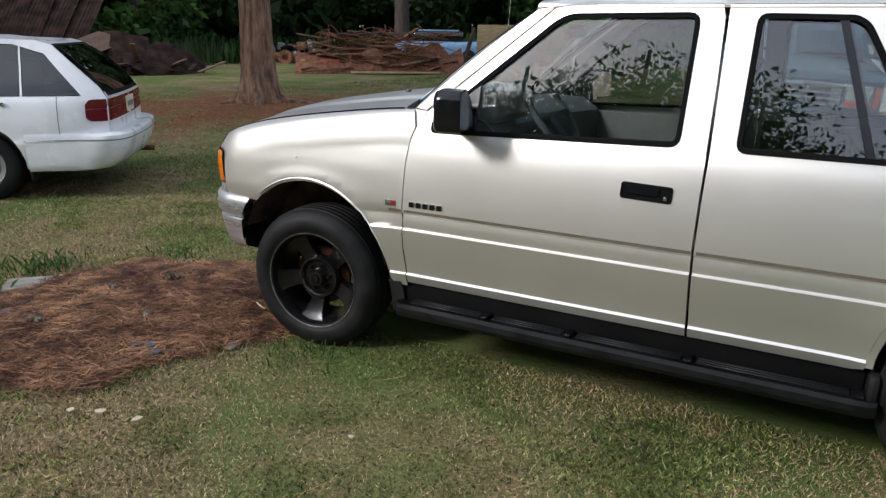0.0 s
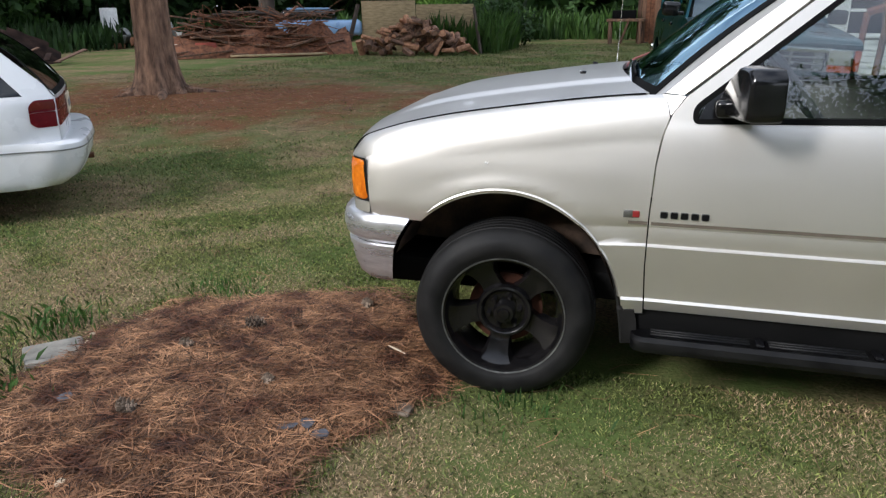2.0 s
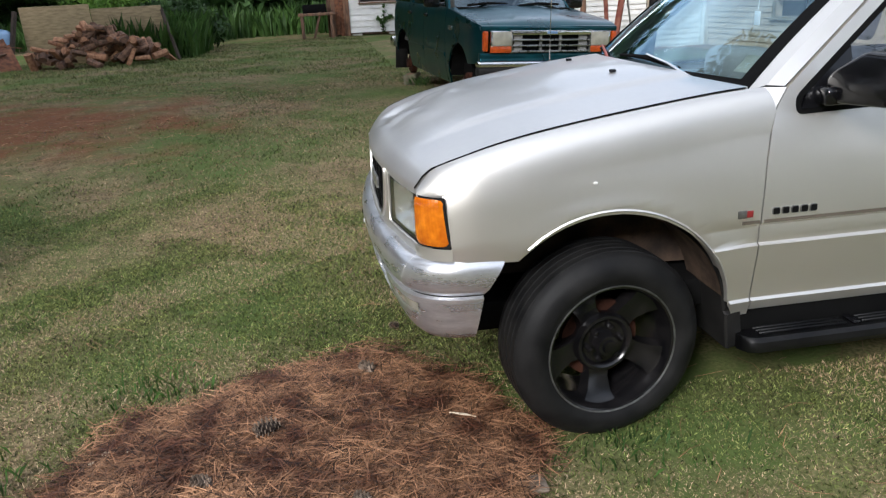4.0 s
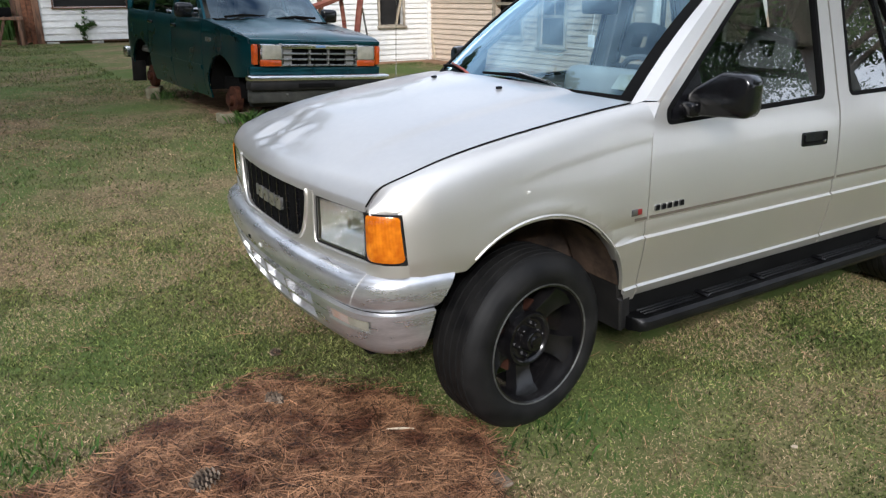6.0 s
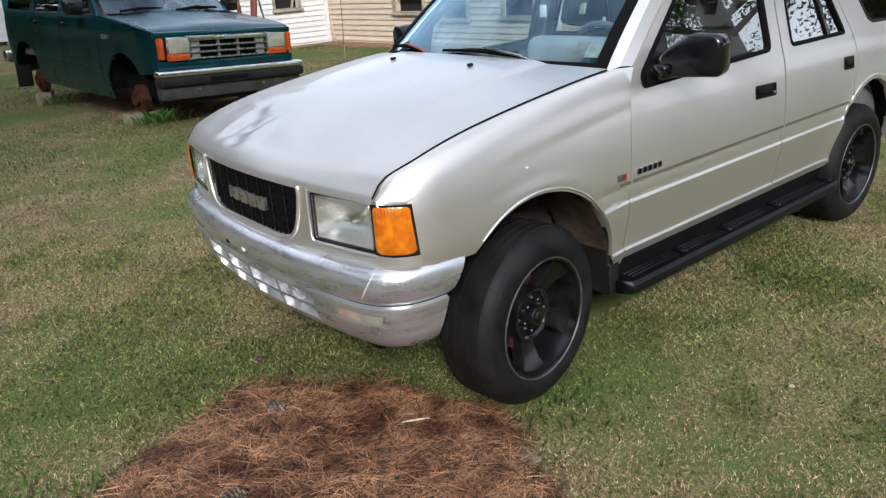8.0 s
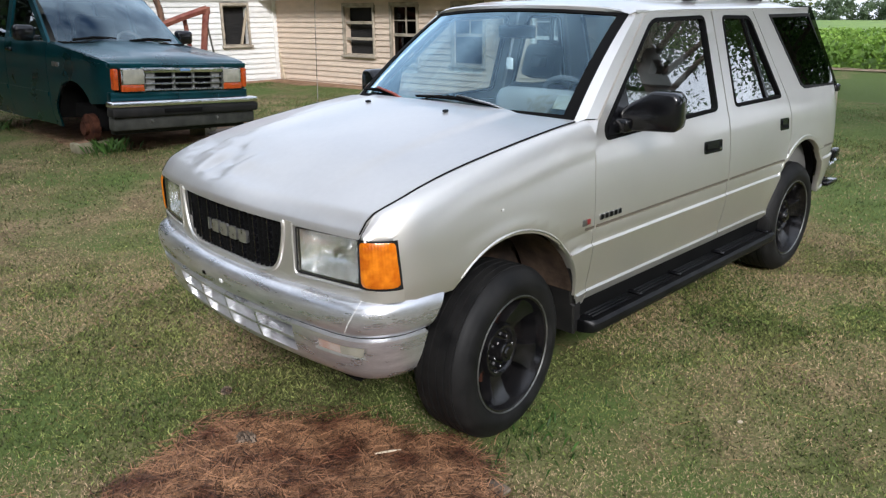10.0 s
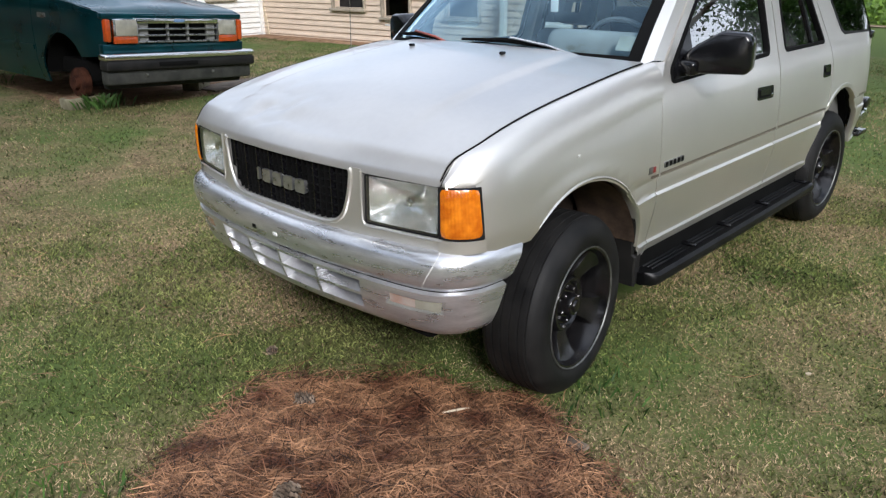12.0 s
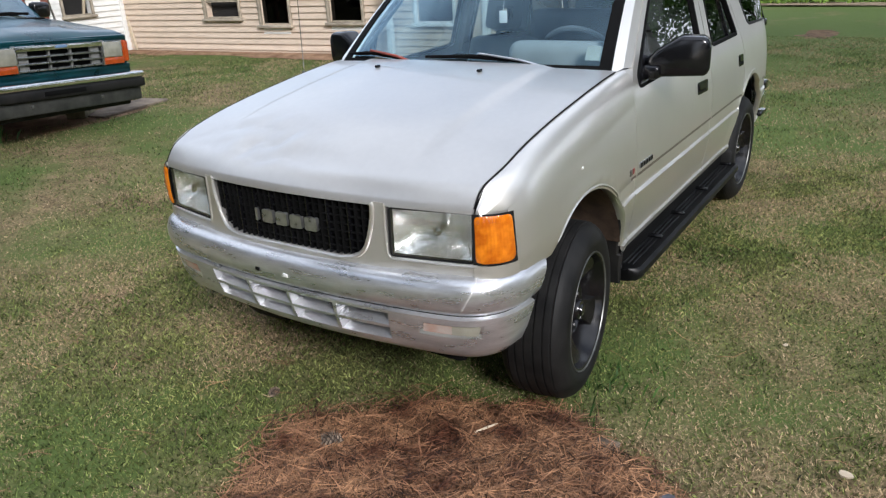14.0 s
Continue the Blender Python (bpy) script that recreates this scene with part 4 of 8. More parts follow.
        fil.faces.new([fil.verts.new(p) for p in pts])
        part("pillar_foot", flip(fil), "paint", car)
        # cant rail
        rail = bmesh.new()
        rows = []
        for x in span(1.06, 3.09, 24):
            s = (x - 1.06) / (3.12 - 1.06)
            top = roof_fn(min(max(s, 0), 1), -0.985)
            low_p = suv_side(x, 1.648)
            rows.append([rail.verts.new(q) for q in (V((x, top.y, top.z)), V((x, (top.y + low_p.y) / 2 - 0.006, (top.z + low_p.z) / 2 + 0.002)), low_p, low_p + V((0, 0.03, 0)))])
        for p, q in zip(rows, rows[1:]):
            for i in range(3):
                rail.faces.new((p[i], p[i + 1], q[i + 1], q[i]))
        part("cant_rail", flip(rail), "paint", car)
        # headlamp, indicator and their gasket
        lp = rounded([(-0.436, 0.778), (-0.722, 0.778), (-0.724, 0.949), (-0.438, 0.949)], 0.014)
        lamp = part("headlamp", ring(lp, inset(lp, 0.006), lambda u, v: suv_nose(u, v, -0.002), mirror, rim=0.05, inward=(1, 0, 0)), "rubber", car, "rectangular headlamp with a fluted clear lens")
        bowl = bmesh.new()
        grid(span(0, 1, 9), span(0, 1, 7), lambda a, b: suv_nose(-0.445 - 0.270 * a, 0.787 + 0.153 * b, 0.010 + 0.075 * math.sin(math.pi * a) ** 0.5 * math.sin(math.pi * b) ** 0.5), bm=bowl)
        part("reflector", flip(bowl), "reflector", lamp)
        blb = add_lathe(bmesh.new(), [(0.0, -0.03), (0.016, -0.026), (0.020, 0.0), (0.014, 0.03), (0.0, 0.03)], 14)
        bmesh.ops.transform(blb, matrix=Matrix.Translation(suv_nose(-0.587, 0.868, 0.055)) @ Matrix.Rotation(radians(-90), 4, "Z"), verts=blb.verts[:])
        part("bulb_shield", flip(blb), "chrome", lamp)
        fl = bmesh.new()
        grid(span(0, 1, 49), (0, 0.33, 0.66, 1), lambda a, b: suv_nose(-0.445 - 0.270 * a, 0.787 + 0.153 * b, -0.003 + 0.0014 * math.cos(a * 24 * math.pi)), bm=fl)
        ob = part("lens", flip(fl), "lens", lamp, "fluted glass lens", sharp=60)
        ob.visible_shadow = False
        blk = bmesh.new()
        grid(span(0, 1, 10), (0.776, 0.83, 0.89, 0.948), lambda u, z: corner_curve(u * (1 - 0.55 * (z - 0.736)), z, 0.0), bm=blk)
        ind = part("indicator", flip(blk), "rubber", car, "amber wrap-round indicator lamp in a black gasket")
        al = bmesh.new()
        us, zs = span(0.05, 0.95, 40), span(0.783, 0.942, 17)
        grid(us, zs, lambda u, z: corner_curve(u * (1 - 0.55 * (z - 0.736)), 0.8625 + (z - 0.8625) * (1 - 0.10 * (abs(u - 0.5) / 0.45) ** 7), 0.011 - 0.007 * (abs(z - 0.8625) / 0.0785) ** 6 - 0.007 * (abs(u - 0.5) / 0.45) ** 8 + 0.0007 * math.cos(u * 80) + 0.004 * math.exp(-((u - 0.45) / 0.14) ** 2 - ((z - 0.865) / 0.028) ** 2)), bm=al)
        part("amber_lens", flip(al), "amber", ind, "bright amber lens")
        strip = bmesh.new()
        grid(span(0, 1, 8), (0.732, 0.775), lambda u, z: corner_curve(u, z, 0.004), bm=strip)
        part("lower_corner", flip(strip), "paint", car)
        # mirror
        mb = bmesh.new()
        prof = rounded([(-0.785, 1.150), (-1.034, 1.156), (-1.050, 1.180), (-1.050, 1.290), (-1.026, 1.320), (-0.925, 1.324), (-0.822, 1.262), (-0.785, 1.225)], 0.018, 5)
        cy, cz = -0.945, 1.23
        rows = []
        for x, k in ((0.735, 0.83), (0.740, 0.92), (0.752, 0.98), (0.772, 1.0), (0.836, 1.0), (0.844, 0.975)):
            rows.append([mb.verts.new((x + 0.10 * (y + 0.872) * -1.0 * 0.25, cy + (y - cy) * k, cz + (z - cz) * k)) for y, z in prof])
        n = len(prof)
        for p, q in zip(rows, rows[1:]):
            for i in range(n):
                mb.faces.new((p[i], p[(i + 1) % n], q[(i + 1) % n], q[i]))
        mb.faces.new(rows[0][::-1])
        mb.faces.new(rows[-1])
        bmesh.ops.recalc_face_normals(mb, faces=mb.faces[:])
        bmesh.ops.rotate(mb, verts=mb.verts[:], cent=(0.79, -0.80, 1.2), matrix=Matrix.Rotation(radians(13), 3, "Z"))
        mirr = part("door_mirror", flip(mb), "plastic", car, "glossy black door mirror", sharp=50)
        part("mirror_arm", flip(box((0.775, -0.822, 1.176), (0.12, 0.08, 0.060), 0.018, seg=3)), "plastic", mirr)
        mg = bmesh.new()
        mg.faces.new([mg.verts.new((0.8475 + 0.025 * (cy - y) , cy + (y - cy) * 0.88, cz + (z - cz) * 0.88)) for y, z in prof])
        bmesh.ops.rotate(mg, verts=mg.verts[:], cent=(0.79, -0.80, 1.2), matrix=Matrix.Rotation(radians(13), 3, "Z"))
        part("mirror_glass", flip(mg), "chrome", mirr)
        # running board
        rb = bmesh.new()
        sec = [(-0.750, 0.338), (-0.862, 0.334), (-0.880, 0.342), (-0.897, 0.330), (-0.900, 0.306), (-0.886, 0.284), (-0.855, 0.278), (-0.750, 0.292)]
        rows = []
        for x, k in ((0.500, 0.70), (0.515, 0.90), (0.545, 1.0), (1.0, 1.0), (1.6, 1.0), (2.36, 1.0), (2.42, 0.97), (2.445, 0.86)):
            rows.append([rb.verts.new((x, -0.75 + (y + 0.75) * k, z)) for y, z in sec])
        for p, q in zip(rows, rows[1:]):
            for i in range(len(sec)):
                rb.faces.new((p[i], p[(i + 1) % 8], q[(i + 1) % 8], q[i]))
        rb.faces.new(rows[0])
        rb.faces.new(rows[-1])
        bmesh.ops.recalc_face_normals(rb, faces=rb.faces[:])
        board = part("running_board", flip(rb), "boardblack", car, "black running board with ribbed step pads")
        for x0, x1 in ((0.57, 0.92), (0.98, 1.30), (1.36, 1.78), (1.84, 2.36)):
            for y in (-0.775, -0.796, -0.817, -0.838):
                part("tread_rib", flip(box(((x0 + x1) / 2, y, 0.3385), (x1 - x0, 0.010, 0.010), 0.003, seg=1)), "boardblack", board)
            part("pad_end", flip(box((x1 + 0.03, -0.820, 0.344), (0.03, 0.08, 0.014), 0.007)), "plastic", board)
        part("rocker", flip(box((1.45, -0.765, 0.385), (1.90, 0.05, 0.11), 0.01)), "flatblack", car)
        # mud flaps
        fb = bmesh.new()
        rows = []
        for t in (*span(0, 0.66, 8), 0.675, 0.695, 0.80, 0.92, 1.0):
            x, z = 0.335 + 0.135 * t ** 0.6 + 0.012 * math.sin(3 * t), 0.74 - 0.46 * t
            w = 0.02 + 0.07 * ease(t, 0.1, 0.8)
            yo = suv_side(max(x, 0.44), max(z, 0.40)).y + (0.007 if z > 0.425 else -0.012)
            rows.append([fb.verts.new(q) for q in ((x + 0.015, yo + 0.010, z), (x - 0.004, yo, z), (x - 0.012, yo + 0.008, z), (x - 0.014, -0.60, z), (x + w * 0.4, -0.60, z), (x + w * 0.6, yo + 0.012, z))])
        for p, q in zip(rows, rows[1:]):
            for i in range(6):
                fb.faces.new((p[i], p[(i + 1) % 6], q[(i + 1) % 6], q[i]))
        fb.faces.new(rows[-1])
        bmesh.ops.recalc_face_normals(fb, faces=fb.faces[:])
        part("mud_flap", flip(fb), "rubber", car, "black mud flap spattered with dirt")
        inner = bmesh.new()
        grid(span(12, 82, 12), (-0.826, -0.70, -0.56), lambda a, y: V((0.432 * math.cos(radians(a)), y, 0.405 + 0.435 * math.sin(radians(a)))), bm=inner)
        part("inner_liner", flip(inner), "litliner", car, "brown inner wheel arch, sunlit tone put into its colour")
        part("mud_flap", flip(box((2.425, -0.775, 0.355), (0.04, 0.15, 0.14), 0.018)), "rubber", car)
        # badges: plain bars
        if not mirror:
            bg = part("badge", box(suv_side(0.461, 0.800, 0.001), (0.034, 0.005, 0.028), 0.002), "edge", wing, "small grey and red badge")
            part("badge_red", box(suv_side(0.487, 0.800, 0.001), (0.026, 0.005, 0.024), 0.002), "badge", bg)
            for k in range(5):
                c = 0.583 + 0.0345 * k
                nb = part("name_badge", panel(rounded([(c - 0.0135, 0.791), (c + 0.0135, 0.791), (c + 0.0135, 0.816), (c - 0.0135, 0.816)], 0.006, 3), lambda u, v: suv_side(u, v, 0.005), (), (), 0.006), "edge", door)
                part("badge_fill", panel(rounded([(c - 0.0115, 0.793), (c + 0.0115, 0.793), (c + 0.0115, 0.814), (c - 0.0115, 0.814)], 0.005, 3), lambda u, v: suv_side(u, v, 0.0062), (), (), 0), "flatblack", nb)
        # dark coachline along the side
        for x0, x1, own in ((0.462, 0.528, wing), (0.542, 1.776, door), (1.796, 2.515, rdoor), (3.165, 3.545, quarter)):
            part("coachline", panel([(x0, 0.7630), (x1, 0.7630), (x1, 0.7755), (x0, 0.7755)], lambda u, v: suv_side(u, v, 0.0016), xs, (), 0.0, mirror=mirror), "stripe", own, "thin dark coachline")
        # wheels
        for x in AXLE_X:
            m = pose(x, (0.730 if x == 0 else 0.718) * sgn, AXLE_Z, 0, 0, 6 if x == 0 else 0) @ Matrix.Scale(0.99, 4)
            if mirror:
                m = m @ Matrix.Rotation(math.pi, 4, "Z")
            m = m @ Matrix.Rotation(radians(8 if x == 0 else 50), 4, "Y")
            build_wheel(car, m)
        # bonnet nozzle
        nz = bmesh.new()
        add_box(nz, (0, 0, 0.006), (0.026, 0.017, 0.012), 0.004)
        h = hood_fn(0.85, -0.355)
        bmesh.ops.translate(nz, verts=nz.verts[:], vec=h)
        part("washer_nozzle", flip(nz), "plastic", car)

    # bonnet
    hb = grid(span(0, 0.3, 50) + span(0.31, 1, 32), span(-1, 1, 96), hood_fn, flip=True)
    es = [e for e in hb.edges if len(e.link_faces) == 1]
    ex = bmesh.ops.extrude_edge_only(hb, edges=es)
    for v in (g for g in ex["geom"] if isinstance(g, bmesh.types.BMVert)):
        v.co.z -= 0.022
    bmesh.ops.recalc_face_normals(hb, faces=hb.faces[:])
    hood = part("bonnet", hb, "hood", car, "dented, sun-weathered silver bonnet")
    for s in (-1, 1):
        # Black bead added along the shut line to draw its dark gap.
        part("bonnet_seal", tube([V((hood_fn(t, s).x, hood_fn(t, s).y + s * 0.0042, hood_fn(t, s).z - 0.0020)) for t in span(0.0, 0.99, 40)], 0.0028, 6), "flatblack", car)
    # front panel round grille and lamps
    half = [(0.0, 0.732), (0.742, 0.732), (0.742, 0.774), (0.430, 0.774), (0.428, 0.962), (0.384, 0.964), (0.380, 0.910), (0.366, 0.845), (0.346, 0.794), (0.312, 0.764), (0.250, 0.753)]
    poly = half + [(-y, z) for y, z in reversed(half[1:])]
    nose = part("front_panel", panel(poly, lambda y, z: suv_nose(y, z, -0.006 if abs(y) < 0.44 else 0.0), span(-0.7, 0.7, 29), [0.762, 0.80, 0.86, 0.92], 0.04, inward=(1, 0, 0)), "paint", car)
    part("header", grid(span(-0.74, 0.74, 24), (0.950, 0.966), lambda y, z: suv_nose(y, z, 0.012)), "flatblack", car)
    # grille
    gp = [(y, z) for y, z in ((0.384, 0.964), (0.380, 0.910), (0.366, 0.845), (0.346, 0.794), (0.312, 0.764), (0.250, 0.753))]
    gp = gp + [(-y, z) for y, z in reversed(gp)]
    grille = part("grille", panel(gp, lambda y, z: suv_nose(y, z, 0.045), span(-0.35, 0.35, 11), (), 0), "flatblack", car, "black egg-crate grille")
    for z in (0.780, 0.808, 0.836, 0.864, 0.892, 0.920, 0.946):
        w = float(np.interp(z, [0.753, 0.764, 0.794, 0.845, 0.91, 0.964], [0.25, 0.312, 0.346, 0.366, 0.380, 0.384]))
        part("slat", tube([suv_nose(y, z, 0.016) for y in span(-w, w, 13)], 0.0045, 6), "flatblack", grille)
    for k in range(26):
        y = -0.3625 + 0.029 * k
        z0 = float(np.interp(abs(y), [0.25, 0.312, 0.346, 0.366, 0.380], [0.755, 0.766, 0.796, 0.847, 0.91]))
        part("grille_bar", box(suv_nose(y, (z0 + 0.962) / 2, 0.022), (0.034, 0.006, 0.962 - z0), 0.0), "flatblack" if k % 3 else "plastic", grille)
    for y, w in ((0.146, 0.006), (0.088, 0.027), (0.019, 0.027), (-0.050, 0.027), (-0.119, 0.027)):
        part("emblem_bar", panel(rounded([(y - w, 0.826), (y + w, 0.826), (y + w, 0.874), (y - w, 0.874)], 0.008, 3), lambda u, v: suv_nose(u, v, -0.002), (), (), 0.014, inward=(1, 0, 0)), "badgechrome", grille, "dull chrome emblem bar")
    # rounded bead of the grille opening and the strip under each lamp
    rim_pts = [suv_nose(y, z, -0.006) for y, z in rounded(gp, 0.03, 4)]
    part("grille_bead", tube(rim_pts[2:-2], 0.0085, 8), "paint", nose)
    for sy in (-1, 1):
        part("lamp_strip", tube([suv_nose(sy * y, 0.7725, -0.004) for y in span(0.436, 0.735, 9)], 0.0055, 8), "paint", nose)
        part("lamp_pillar", tube([suv_nose(sy * y, z, -0.004) for y, z in ((0.425, 0.955), (0.424, 0.86), (0.426, 0.79), (0.436, 0.774))], 0.0055, 8), "paint", nose)
    # bumper
    base = [(-0.33, -0.808), (-0.45, -0.806), (-0.54, -0.795), (-0.612, -0.755), (-0.660, -0.680), (-0.692, -0.52), (-0.722, -0.25), (-0.732, 0.0)]
    base = base + [(x, -y) for x, y in reversed(base[:-1])]
    pts = []
    for i in range(len(base) - 1):
        p0, p1, p2, p3 = (V(base[min(max(j, 0), len(base) - 1)]) for j in (i - 1, i, i + 1, i + 2))
        for t in span(0, 1, 9)[:-1]:
            pts.append(0.5 * ((2 * p1) + (p2 - p0) * t + (2 * p0 - 5 * p1 + 4 * p2 - p3) * t * t + (3 * p1 - p0 - 3 * p2 + p3) * t ** 3))
    pts.append(V(base[-1]))
    cum = [0.0]
    for a, b in zip(pts, pts[1:]):
        cum.append(cum[-1] + (b - a).length)
    total = cum[-1]
    px, py = [p.x for p in pts], [p.y for p in pts]

    def plan(s, d):
        s = min(max(s, 0.0), total)
        x, y = float(np.interp(s, cum, px)), float(np.interp(s, cum, py))
        e = 0.012
        tx = float(np.interp(min(s + e, total), cum, px) - np.interp(max(s - e, 0), cum, px))
        ty = float(np.interp(min(s + e, total), cum, py) - np.interp(max(s - e, 0), cum, py))
        n = math.hypot(tx, ty)
        return x - ty / n * d, y + tx / n * d

    def start(z):
        return float(np.interp(z, [0.43, 0.605, 0.75], [0.135, 0.105, 0.018]))

    up_sec = [(-0.05, 0.732), (0.0, 0.736), (0.024, 0.731), (0.040, 0.716), (0.048, 0.692), (0.048, 0.660), (0.042, 0.630), (0.028, 0.612), (0.014, 0.603), (-0.03, 0.602)]

    def low_d(z):
        return float(np.interp(z, [0.420, 0.428, 0.45, 0.50, 0.57, 0.594, 0.600], [-0.05, -0.030, -0.008, 0.012, 0.028, 0.031, 0.014]))

    def bump_pt(u, d, z):
        s0 = start(z)
        s = s0 + (total - 2 * s0) * u
        x, y = plan(s, d)
        return V((x, y, z))

    ub = bmesh.new()
    us = span(0, 1, 90)
    grid(us, list(range(len(up_sec))), lambda u, k: bump_pt(u, *up_sec[k]), bm=ub)
    bmesh.ops.recalc_face_normals(ub, faces=ub.faces[:])
    bumper = part("front_bumper", ub, "silver", car, "scuffed silver-painted front bumper with slotted valance")

    def u_of_y(y, z=0.55):
        best = min(span(0, 1, 1201), key=lambda u: abs(bump_pt(u, 0.01, z).y - y) + (0 if bump_pt(u, 0, z).x < -0.5 else 9))
        return best

    slots = []
    edges = [-0.430, -0.219, -0.205, 0.0 - 0.007, 0.007, 0.205, 0.219, 0.430]
    for a, b in ((edges[0], edges[1]), (edges[2], edges[3]), (edges[4], edges[5]), (edges[6], edges[7])):
        for z0, z1 in ((0.470, 0.522), (0.534, 0.584)):
            slots.append((u_of_y(a), u_of_y(b), z0, z1, 0.075))
    for a, b in ((-0.745, -0.540), (0.540, 0.745)):
        slots.append((u_of_y(a, 0.55), u_of_y(b, 0.55), 0.522, 0.572, 0.011))
    ucuts = sorted({u for s in slots for u in s[:2]} | set(span(0, 1, 61)))
    zcuts = [0.600, 0.594, 0.584, 0.572, 0.554, 0.534, 0.522, 0.496, 0.470, 0.45, 0.428, 0.420]
    lb = bmesh.new()
    vmap = {}

    def lv(u, z, d=0.0):
        key = (round(u, 5), z, round(d, 4))
        if key not in vmap:
            vmap[key] = lb.verts.new(bump_pt(u, low_d(z) - d, z))
        return vmap[key]

    for ua, ub_ in zip(ucuts, ucuts[1:]):
        for z1, z0 in zip(zcuts, zcuts[1:]):
            hit = [s for s in slots if s[0] - 1e-6 <= ua and ub_ <= s[1] + 1e-6 and s[2] - 1e-6 <= z0 and z1 <= s[3] + 1e-6]
            if not hit:
                lb.faces.new((lv(ua, z0), lv(ub_, z0), lv(ub_, z1), lv(ua, z1)))
    for a, b, z0, z1, dep in slots:
        um, ins = span(a, b, 5), 0.010
        du, dz = (b - a) * 0.06, (z1 - z0) * 0.26
        skew = (b - a) * (0.26 if dep > 0.03 else 0.0)
        ring_o = [(u, z0) for u in um] + [(b, z1)] + [(u, z1) for u in reversed(um[:-1])]
        ring_i = [(min(max(u, a + du + skew * (z1 - z) / (z1 - z0)), b - du), min(max(z, z0 + dz * 2.0), z1 - dz * 0.25)) for u, z in ring_o]
        vo = [lb.verts.new(bump_pt(u, low_d(z), z)) for u, z in ring_o]
        vi = [lb.verts.new(bump_pt(u, low_d(z) - dep, z)) for u, z in ring_i]
        for k in range(len(vo)):
            j = (k + 1) % len(vo)
            lb.faces.new((vo[k], vo[j], vi[j], vi[k]))
        lb.faces.new(vi)
    bmesh.ops.remove_doubles(lb, verts=lb.verts[:], dist=1e-5)
    bmesh.ops.recalc_face_normals(lb, faces=lb.faces[:])
    part("valance", lb, "silver", bumper, sharp=30)
    for a, b, c in ((-0.738, -0.655, 0), (-0.655, -0.556, 1), (0.556, 0.655, 1), (0.655, 0.738, 0)):
        fl = bmesh.new()
        ua, ub_ = u_of_y(a, 0.55), u_of_y(b, 0.55)
        grid(span(ua, ub_, 9), (0.527, 0.547, 0.568), lambda u, z: bump_pt(u, low_d(z) - 0.0045, z), bm=fl)
        bmesh.ops.recalc_face_normals(fl, faces=fl.faces[:])
        part("marker_lamp", fl, "marker" if c else "cloudlens", bumper, "faded orange marker lens" if c else "clouded clear marker lens")
    for y in (-0.02, 0.12):
        part("bolt_hole", box(bump_pt(u_of_y(y, 0.68), 0.0485, 0.660), (0.006, 0.022, 0.014), 0.002), "flatblack" if y > 0 else "white_plain", bumper)
    for u in (u_of_y(-0.705, 0.66),u_of_y(0.705, 0.66)):
        sb = bmesh.new()
        for d, z in up_sec[1:9]:
            sb.verts.new(bump_pt(u, d + 0.0012, z))
            sb.verts.new(bump_pt(u + 0.0012, d + 0.0012, z))
        sb.verts.ensure_lookup_table()
        for i in range(0, len(sb.verts) - 2, 2):
            sb.faces.new((sb.verts[i], sb.verts[i + 1], sb.verts[i + 3], sb.verts[i + 2]))
        part("bumper_seam", sb, "white_plain", bumper)
    # roof, screen, rear
    rf = grid(span(0, 1, 30), span(-1, 1, 34), roof_fn, flip=True)
    part("roof", rf, "paint", car)
    sf = bmesh.new()
    ring_o = [(u, 0.0) for u in span(-1.03, 1.03, 25)] + [(1.03, v) for v in span(0.1, 0.9, 9)] + [(u, 1.0) for u in span(1.03, -1.03, 25)] + [(-1.03, v) for v in span(0.9, 0.1, 9)]
    ring_i = [(u * 0.932, 0.055 + v * 0.912) for u, v in ring_o]
    ring(ring_o, ring_i, lambda u, v: screen_fn(u, v, 0.004), bm=sf, rim=0.01, inward=(0.5, 0, -0.6))
    part("screen_seal", sf, "flatblack", car, "black windscreen border")
    sg = grid(span(-0.99, 0.99, 22), span(0.02, 0.99, 12), lambda u, v: screen_fn(u, v, 0.0))
    ws = part("windscreen", sg, "screen", car, "clear windscreen")
    ws.visible_shadow = False
    hd = grid(span(-1, 1, 25), (0, 0.5, 1), lambda u, t: screen_fn(u * 1.02, 0.995, 0.006).lerp(V(roof_fn(0, u)), t) + V((-0.006, 0, 0.004)) * (4 * t * (1 - t)))
    part("screen_header", hd, "paint", car)
    cowl = bmesh.new()
    grid(span(-1, 1, 21), span(0, 1, 4), lambda u, t: V(hood_fn(0.985, u)).lerp(screen_fn(u, 0.03, 0.0), t) + V((0.01, 0, -0.028 + 0.02 * t)), bm=cowl)
    part("cowl", cowl, "flatblack", car)
    for u0, u1, b0, b1 in ((-0.76, -0.227, 0.19, -0.55), (0.136, 0.70, 0.985, 0.42)):
        w = tube([screen_fn(u0, 0.0, 0.012) + V((-0.02, 0, 0)), screen_fn((u0 + u1) / 2, 0.050, 0.034), screen_fn(u1, 0.086, 0.036), screen_fn(u1 + 0.03, 0.088, 0.022)], [0.009, 0.0065, 0.0055, 0.004], 6)
        wp = part("wiper", w, "chrome" if u0 < 0 else "redplastic", car, "worn windscreen wiper with a bare metal arm")
        part("wiper_blade", tube([screen_fn(b0, 0.076, 0.014), screen_fn((b0 + b1) / 2, 0.080, 0.022), screen_fn(b1, 0.056, 0.014)], [0.006, 0.011, 0.006], 6), "flatblack", wp)
        part("wiper_pivot", tube([screen_fn(u0, -0.02, -0.005), screen_fn(u0, 0.0, 0.020)], 0.014, 8), "flatblack", wp)
    tail = bmesh.new()
